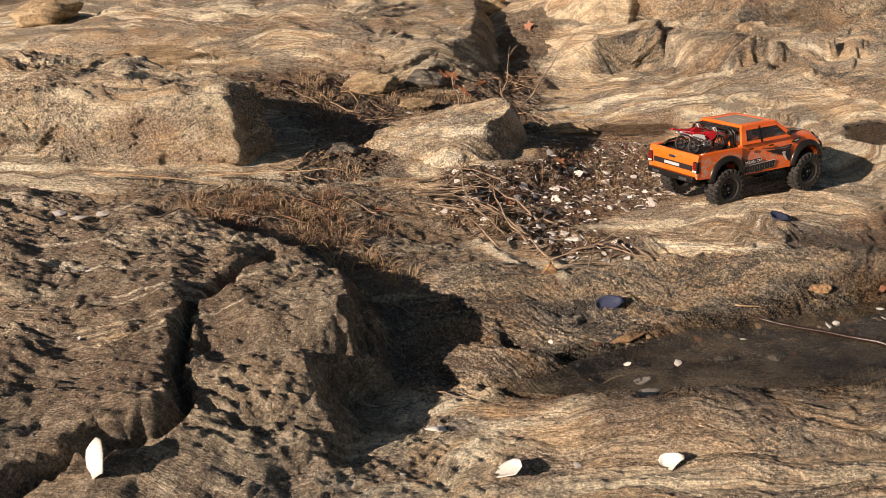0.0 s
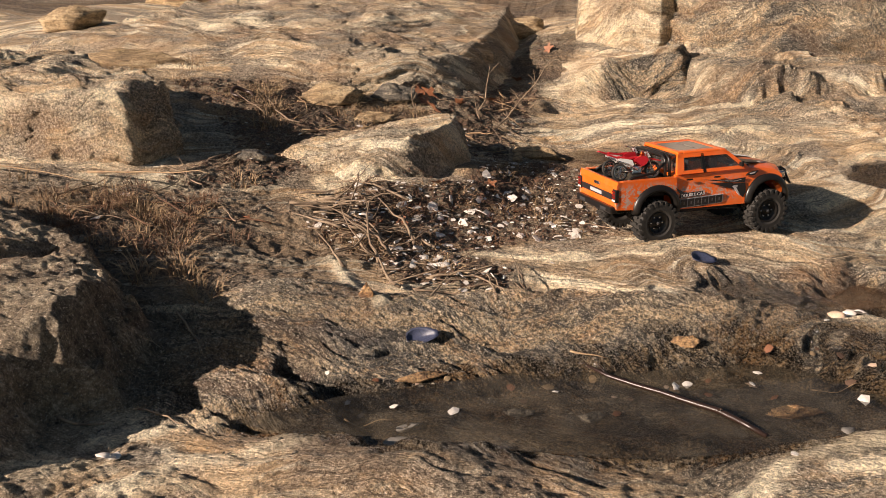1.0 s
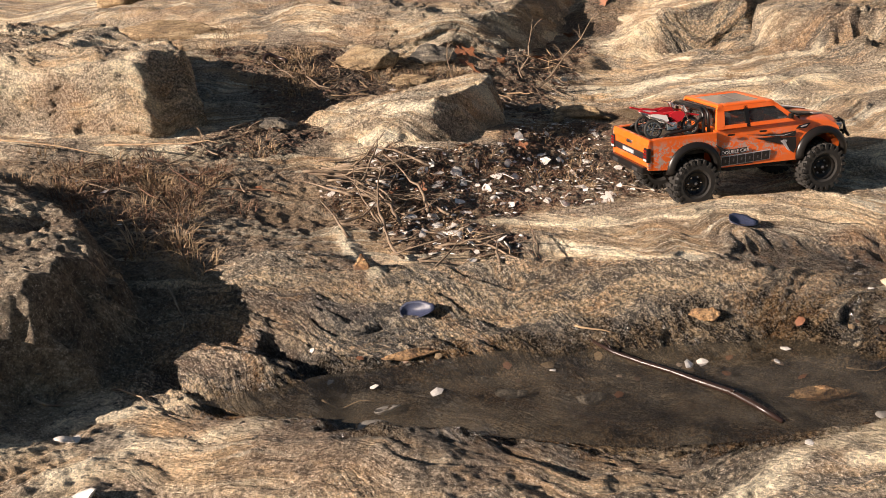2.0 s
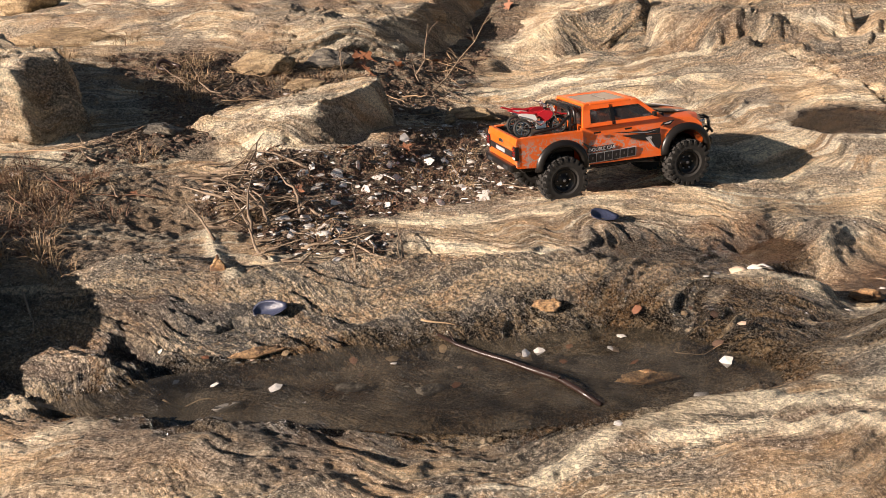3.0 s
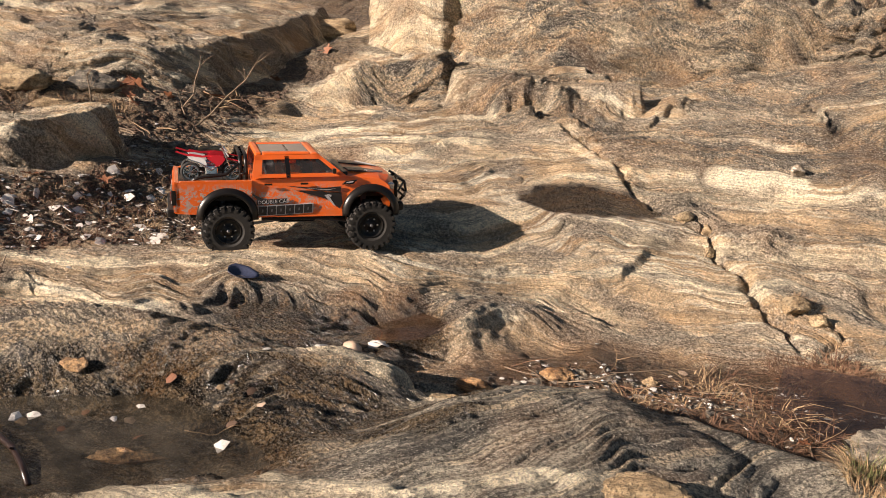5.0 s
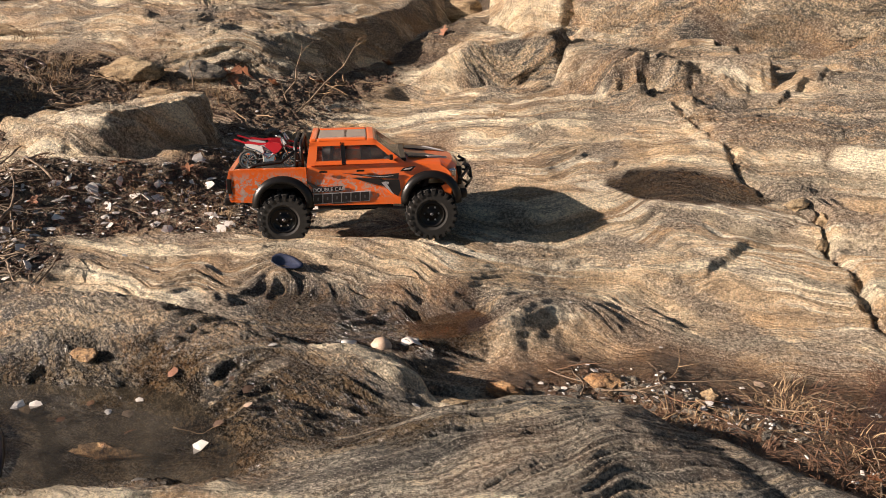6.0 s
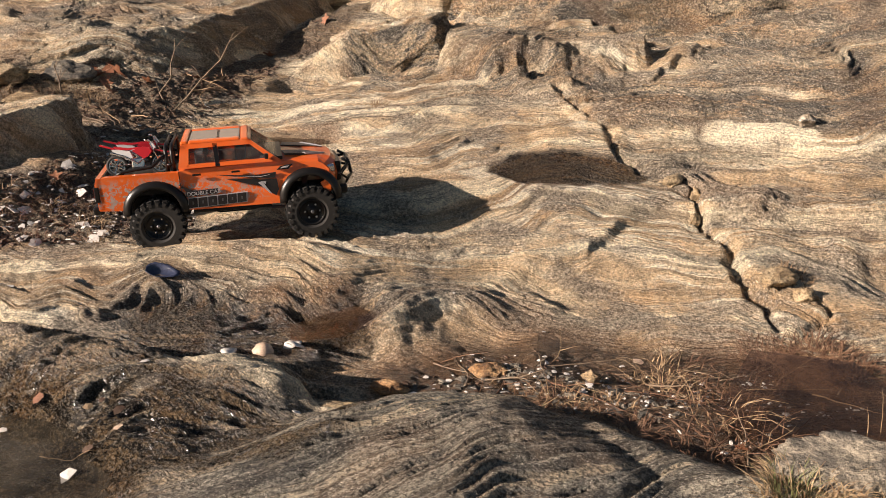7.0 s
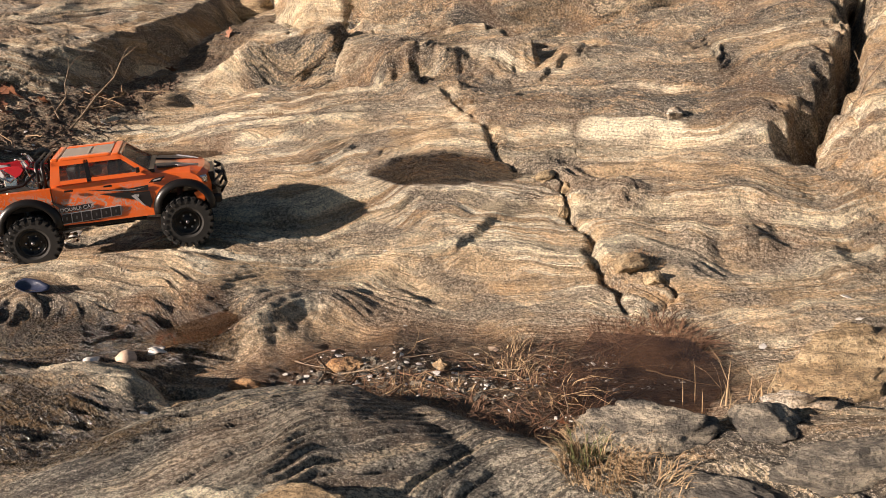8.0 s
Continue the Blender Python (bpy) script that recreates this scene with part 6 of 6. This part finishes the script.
BACKSOIL = [(-0.42, 2.08), (-0.38, 2.40), (-0.55, 2.62), (-0.85, 2.85), (-0.4, 3.0), (0.0, 3.05), (0.14, 3.6), (0.30, 3.6), (0.30, 2.85), (0.1, 2.75), (-0.1, 2.5), (-0.2, 2.18)]
CHANNEL = [(1.34, 2.02), (1.42, 2.16), (1.60, 2.22), (1.95, 2.30), (2.05, 2.22), (2.0, 2.0), (1.86, 1.93), (1.70, 2.0)]
crumbs("shell_grit", LITTER, 420, 0.006, SHELL, "fine white shell grit over the soil", "shell grit", 1, 0.002)
crumbs("leaf_litter", LITTER, 3200, 0.008, LITTERBITS, "brown leaf crumbs between the shells", "leaf litter", 2)
crumbs("leaf_litter", BACKSOIL, 3200, 0.009, LITTERBITS, "brown leaf crumbs on the shaded soil", "leaf litter", 3)
crumbs("gravel", CHANNEL, 700, 0.005, LITTERBITS, "brown gravel in the channel", "gravel", 4)
crumbs("gravel", [(1.33, 2.0), (1.42, 2.12), (1.60, 2.17), (1.80, 2.15), (1.78, 2.0), (1.60, 1.98), (1.45, 1.97)], 190, 0.011, GREY, "grey pebbles and chips in the channel", "gravel", 8)
crumbs("shell_grit", CHANNEL, 160, 0.005, SHELL, "white grit in the channel", "shell grit", 5, 0.001)
crumbs("gravel", [(-0.95, 0.8), (-0.95, 1.65), (-0.2, 1.5), (-0.15, 1.3), (0.2, 1.45), (0.6, 1.7), (0.9, 1.75), (0.5, 1.3), (0.0, 1.0)], 1100, 0.0045, GREY, "loose grit on the rough near rock", "gravel", 6)


def twig(x, y, length, turn, thick, label="dry grey-brown twig in the litter", rise=0.0, forks=1, seed=0, material=TWIG, group="twigs", lift=0.0, name="twig"):
    """A crooked, tapering twig with a few side shoots that lies on what is below it."""
    r = random.Random(seed)
    n = 7
    pts, px, py, a = [], -length / 2, 0.0, 0.0
    for i in range(n + 1):
        pts.append([px, py, 0.0])
        a += r.uniform(-0.28, 0.28)
        px += length / n * math.cos(a)
        py += length / n * math.sin(a)
    c, s = math.cos(radians(turn)), math.sin(radians(turn))
    z0 = ground_at(x, y)
    tops = [ground_at(x + c * p[0] - s * p[1], y + s * p[0] + c * p[1]) for p in pts]
    base = max(tops) - z0 if not rise else 0
    for i, p in enumerate(pts):
        p[2] = 0.6 * (tops[i] - z0) + 0.4 * base + thick * 1.2 + rise * (i / n) ** 1.2 + lift
    bm = tube(pts, [thick * (1 - 0.75 * i / n) for i in range(n + 1)], 6)
    for _ in range(forks):
        i = r.randint(1, n - 1)
        p = Vector(pts[i])
        b = r.choice((-1, 1)) * r.uniform(0.5, 1.1)
        L = length * r.uniform(0.2, 0.45)
        q = [p, p + Vector((L * 0.5 * math.cos(b), L * 0.5 * math.sin(b), L * 0.12 + rise * 0.1)), p + Vector((L * math.cos(b * 0.8), L * math.sin(b * 0.8), L * 0.15 + rise * 0.2))]
        add_tube(bm, q, [thick * 0.55, thick * 0.4, thick * 0.15], 5)
    return thing(name, bm, material, label, "twig", group, m=Matrix.Translation((x, y, z0)) @ pose(0, 0, 0, 0, 0, turn), smooth_shade=True)


# bits that lie in and beside the pool
SCRAPS = [chip_mesh("leaf_scrap", m, 70 + i) for i, m in enumerate((PINK, LEAF, STRAW, LITTERBITS))]
for i in range(30):
    x = rng.uniform(0.30, 1.12)
    y = 1.30 + 0.36 * (x - 0.25) / 0.85 + rng.uniform(-0.02, 0.13)
    lay("leaf_scrap", SCRAPS[i % 4], x, y, rng.uniform(0.010, 0.026), rng.uniform(0, 360), "small brown scrap of leaf in the pool", "leaf", 0.003, (rng.uniform(-15, 15), 0), "scraps in the pool")


# the wet stick across the pool
bm = tube([(0.642, 1.605, 0.020), (0.684, 1.578, 0.016), (0.729, 1.559, 0.014), (0.772, 1.538, 0.016), (0.814, 1.520, 0.014), (0.855, 1.496, 0.017), (0.888, 1.470, 0.015), (0.920, 1.440, 0.013)],
          [0.0024, 0.0034, 0.0040, 0.0038, 0.0046, 0.0048, 0.0046, 0.0038], 9)
add_tube(bm, [(0.855, 1.496, 0.017), (0.859, 1.484, 0.026)], [0.003, 0.001], 6)
add_tube(bm, [(0.684, 1.578, 0.016), (0.666, 1.600, 0.026)], [0.002, 0.001], 5)
thing("stick", bm, BARK, "wet dark red-brown stick lying across the pool", "stick", smooth_shade=True)
twig(0.650, 1.612, 0.062, 3, 0.0022, "short straw-coloured stalk by the pool", forks=0, seed=1, material=STRAW, lift=0.004)
twig(1.050, 1.630, 0.078, -5, 0.0010, "thin stalk in the pool", forks=0, seed=2, material=STRAW, lift=0.003)
twig(-0.012, 1.494, 0.150, -35, 0.0030, "bent bare twig in the shade", forks=0, seed=3)
twig(0.040, 1.310, 0.105, 16, 0.0022, "thin twig on the rough rock", forks=0, seed=4)
twig(-0.060, 1.215, 0.075, -22, 0.0034, "broken twig end on the rock", forks=0, seed=5)
twig(0.340, 1.365, 0.075, 8, 0.0018, "pale stalk at the pool's edge", forks=0, seed=6, material=STRAW, lift=0.004)
# driftwood pile in front of the litter
for i in range(52):
    x = 0.13 + rng.gauss(0, 0.085)
    y = 2.03 - 0.9 * (x - 0.13) + rng.gauss(0, 0.08)
    twig(x, y, rng.uniform(0.07, 0.24), rng.choice((20, 35, 110, 140, -10)) + rng.gauss(0, 22), rng.uniform(0.0014, 0.0042), rise=rng.uniform(0, 0.08) if rng.random() < 0.6 else 0.0,
         forks=rng.randint(0, 2), seed=100 + i, lift=rng.uniform(0, 0.02))
for i in range(12):
    x, y = 0.40 + rng.gauss(0, 0.09), 1.86 + rng.gauss(0, 0.05)
    twig(x, y, rng.uniform(0.08, 0.20), rng.choice((15, 20, 60, 120)) + rng.gauss(0, 12), rng.uniform(0.0015, 0.0032), "bare twig lying on the ledge", forks=rng.randint(0, 1), seed=300 + i, rise=rng.choice((0, 0, 0.03)))
for i in range(40):
    x, y = rng.choice(scatter(BACKSOIL, 1, rng))
    twig(x, y, rng.uniform(0.08, 0.30), rng.uniform(0, 180), rng.uniform(0.0012, 0.003), "dry stalk among the rocks", forks=rng.randint(0, 2), seed=400 + i, material=rng.choice((TWIG, STRAW)), rise=rng.choice((0, 0, 0.03)))
for i in range(26):
    x, y = -0.32 + rng.gauss(0, 0.12), 1.86 + rng.gauss(0, 0.10)
    twig(x, y, rng.uniform(0.06, 0.22), rng.uniform(0, 180), rng.uniform(0.0012, 0.0028), "dry stalk on the brown soil", forks=rng.randint(0, 2), seed=500 + i, material=rng.choice((TWIG, REED)))
for i in range(26):
    x, y = scatter(LITTER, 1, rng)[0]
    twig(x, y, rng.uniform(0.05, 0.14), rng.uniform(0, 180), rng.uniform(0.001, 0.0022), seed=600 + i, forks=rng.randint(0, 1))
for i in range(44):
    x, y = scatter(CHANNEL, 1, rng)[0]
    twig(x, y, rng.uniform(0.05, 0.17), rng.uniform(-40, 130), rng.uniform(0.0008, 0.0018), "dry stem fallen in the brown litter", forks=rng.randint(0, 1), seed=700 + i, material=rng.choice((STRAW, REED, TWIG)), rise=rng.choice((0, 0, 0.03)), group="stems in the channel")
twig(-0.40, 2.06, 0.36, 14, 0.0028, "long pale stalk leaning against the block", forks=0, seed=7, material=STRAW, rise=0.06, lift=0.02)
twig(-0.66, 1.95, 0.34, 4, 0.0028, "long straw stalk lying before the block", forks=0, seed=8, material=STRAW, lift=0.02)


def sapling(x, y, height, lean, seed, label="thin bare sapling growing from the crevice"):
    r = random.Random(seed)
    root = tagged(new("sapling"), label, "sapling", "bare saplings")
    root.matrix_basis = Matrix.Translation((x, y, ground_at(x, y) - 0.01))
    pts = [Vector((lean[0] * k + 0.012 * r.uniform(-1, 1), lean[1] * k + 0.012 * r.uniform(-1, 1), height * k)) for k in (0, 0.2, 0.4, 0.6, 0.8, 1.0)]
    part("trunk", tube(pts, [0.0034, 0.003, 0.0025, 0.002, 0.0014, 0.0007], 6), TWIG, root, smooth_shade=True)
    for i in range(1, 5):
        for _ in range(2):
            p = pts[i]
            d = Vector((r.uniform(-1, 1), r.uniform(-1, 1), r.uniform(0.5, 1.1))).normalized() * height * r.uniform(0.15, 0.3)
            part("branch", tube([p, p + d * 0.5 + Vector((0, 0, 0.005)), p + d], [0.0014, 0.001, 0.0005], 5), TWIG, root)
    return root


sapling(0.215, 3.06, 0.26, (0.20, 0.16), 1)
sapling(0.16, 3.10, 0.20, (0.02, 0.08), 2)
sapling(0.02, 2.86, 0.18, (-0.03, 0.02), 3)
sapling(2.40, 3.28, 0.30, (0.14, 0.10), 4, "thin bare stem in the dark cleft")


def tuft(x, y, blades, height, spread_, seed, material, label, curl=1.0, name="grass_tuft"):
    """Thin bent blades from one foot."""
    r = random.Random(seed)
    verts, faces = [], []
    for _ in range(blades):
        a, rad = r.uniform(0, 6.283), spread_ * math.sqrt(r.random()) * 0.5
        bx, by = x + rad * math.cos(a), y + rad * math.sin(a)
        bz = ground_at(bx, by) - 0.004
        a += r.gauss(0, 0.7)
        h, w = height * r.uniform(0.35, 1.1), r.uniform(0.0007, 0.0014)
        out = h * r.uniform(0.2, 1.1) * curl
        k = len(verts)
        for f in (0, 0.35, 0.7, 1.0):
            px, py, pz = bx + out * f ** 1.6 * math.cos(a), by + out * f ** 1.6 * math.sin(a), bz + h * (f - 0.35 * curl * f ** 3)
            ww = w * (1 - 0.85 * f)
            verts += [(px - ww * math.sin(a), py + ww * math.cos(a), pz), (px + ww * math.sin(a), py - ww * math.cos(a), pz), (px + ww * 0.5 * math.cos(a), py + ww * 0.5 * math.sin(a), pz + ww)]
        for i in range(3):
            for j in range(3):
                p, q = k + 3 * i + j, k + 3 * i + (j + 1) % 3
                faces.append((p, q, q + 3, p + 3))
    me = bpy.data.meshes.new(name)
    me.from_pydata(verts, [], faces)
    me.materials.append(material)
    return tagged(new(name, me), label, "grass", kind="stuff")


tuft(1.925, 1.795, 380, 0.050, 0.09, 1, STRAW, "straw-coloured grass tuft on the front rock")
tuft(1.905, 1.805, 110, 0.045, 0.045, 2, GREEN, "green blades in the dry tuft", 0.7)
tuft(1.985, 1.755, 160, 0.042, 0.09, 3, STRAW, "dry grass on the front rock")
tuft(2.07, 2.02, 16, 0.09, 0.12, 4, STRAW, "tall dry stalks at the puddle", 0.8)
tuft(2.15, 2.05, 45, 0.07, 0.08, 5, STRAW, "dry stalks by the boulder")
for i, (x, y) in enumerate(((1.93, 2.30), (1.975, 2.35), (2.01, 2.33), (1.90, 2.33), (2.03, 2.29), (1.95, 2.29))):
    tuft(x, y, 190, 0.040, 0.10, 20 + i, REED, "matted brown stems at the top of the puddle", 1.7)
for i, (x, y) in enumerate(((1.76, 2.27), (1.72, 2.23), (1.80, 2.20), (1.76, 2.10), (1.84, 2.14), (1.82, 2.05), (1.84, 1.96), (1.80, 1.93), (1.88, 2.00), (1.74, 2.17), (1.88, 2.22))):
    tuft(x, y, 45, 0.055, 0.09, 40 + i, STRAW if i % 4 == 1 else REED, "thin dry stems in the mud", 1.6)
for i, (x, y) in enumerate(((1.60, 2.03), (1.56, 2.03), (1.64, 2.00), (1.68, 2.02), (1.72, 1.97))):
    tuft(x, y, 40, 0.04, 0.06, 60 + i, STRAW if i % 3 == 0 else REED, "short dry grass along the channel", 1.4)
for i, (x, y) in enumerate(((1.48, 3.14), (1.53, 3.06), (1.36, 3.30), (1.93, 2.57), (1.95, 2.55), (1.40, 3.28), (0.80, 3.28), (2.42, 3.12))):
    tuft(x, y, 70, 0.030, 0.05, 70 + i, STRAW, "small dry tuft in a crack")
for i in range(30):
    x, y = scatter([(-1.2, 2.62), (-1.1, 3.1), (-0.5, 3.1), (0.1, 3.0), (0.05, 2.8), (-0.3, 2.6), (-0.6, 2.55)], 1, rng)[0]
    tuft(x, y, 70, 0.055, 0.10, 100 + i, STRAW, "dry grass on the soil between the rocks", 1.1)
for i in range(36):
    x, y = -0.33 + rng.gauss(0, 0.19), 1.86 + rng.gauss(0, 0.11)
    tuft(x, y, 60, 0.045, 0.08, 150 + i, rng.choice((STRAW, REED)), "dry grass below the block", 1.1)
for i in range(48):
    x, y = scatter(LITTER, 1, rng)[0]
    tuft(x, y, 55, 0.034, 0.08, 200 + i, rng.choice((STRAW, REED)), "short dry grass between the shells", 1.2)
for i, (x, y) in enumerate(((-0.10, 1.62), (-0.05, 1.60), (-0.14, 1.66), (-0.18, 1.60))):
    tuft(x, y, 60, 0.06, 0.06, 250 + i, STRAW, "grey dry grass in the shade", 1.2)


def leaf_mesh(seed, length=1.0):
    """A curled lobed leaf."""
    r = random.Random(seed)
    bm = bmesh.new()
    n = 18
    edge = []
    for k in range(n):
        a = 2 * math.pi * k / n
        rad = 0.5 * (0.72 + 0.28 * math.cos(5 * a)) * r.uniform(0.85, 1.1)
        edge.append((rad * math.cos(a) * length, rad * math.sin(a) * 0.9))
    for shift in (0.02, 0.0):
        c = bm.verts.new((0, 0, shift))
        ring = [bm.verts.new((x, y, 0.55 * (x * x + y * y) + 0.10 * math.sin(5 * x + 3 * y + seed) + shift)) for x, y in edge]
        for k in range(n):
            bm.faces.new((c, ring[k], ring[(k + 1) % n]))
    add_tube(bm, [(-0.45 * length, 0, 0.05), (-0.75 * length, 0.04, 0.10)], [0.02, 0.012], 5)
    return finish(bm, "leaf", LEAF, True)


LEAVES = [leaf_mesh(s) for s in range(3)]
for i, (x, y, s) in enumerate(((-0.09, 3.14, 0.130), (-0.06, 3.10, 0.080), (-0.03, 3.15, 0.080), (0.02, 3.04, 0.07), (-0.02, 3.08, 0.06), (0.06, 2.72, 0.05), (0.12, 2.10, 0.040), (0.17, 2.14, 0.036), (0.32, 2.46, 0.040),
                               (0.20, 2.36, 0.045), (-0.15, 1.98, 0.03), (1.86, 1.95, 0.024), (0.08, 3.15, 0.05), (0.16, 3.3, 0.05), (0.20, 3.7, 0.06), (0.28, 4.0, 0.06))):
    lay("leaf", LEAVES[i % 3], x, y, s, rng.uniform(0, 360), "curled reddish-brown dead leaf", "leaf", 0.006, (rng.uniform(-40, 40), rng.uniform(-40, 40)), "dead leaves")
# a curl of bark in the dry grass
bm = bmesh.new()
add_tube(bm, [(0.035 * math.cos(a), 0.022 * math.sin(a), 0.016 + 0.004 * math.sin(3 * a)) for a in (0.35 * k for k in range(16))], 0.006, 7)
thing("bark_curl", bm, BARK, "dark curled strip of bark in dry grass", "bark", m=standing(-0.540, 2.780), smooth_shade=True)
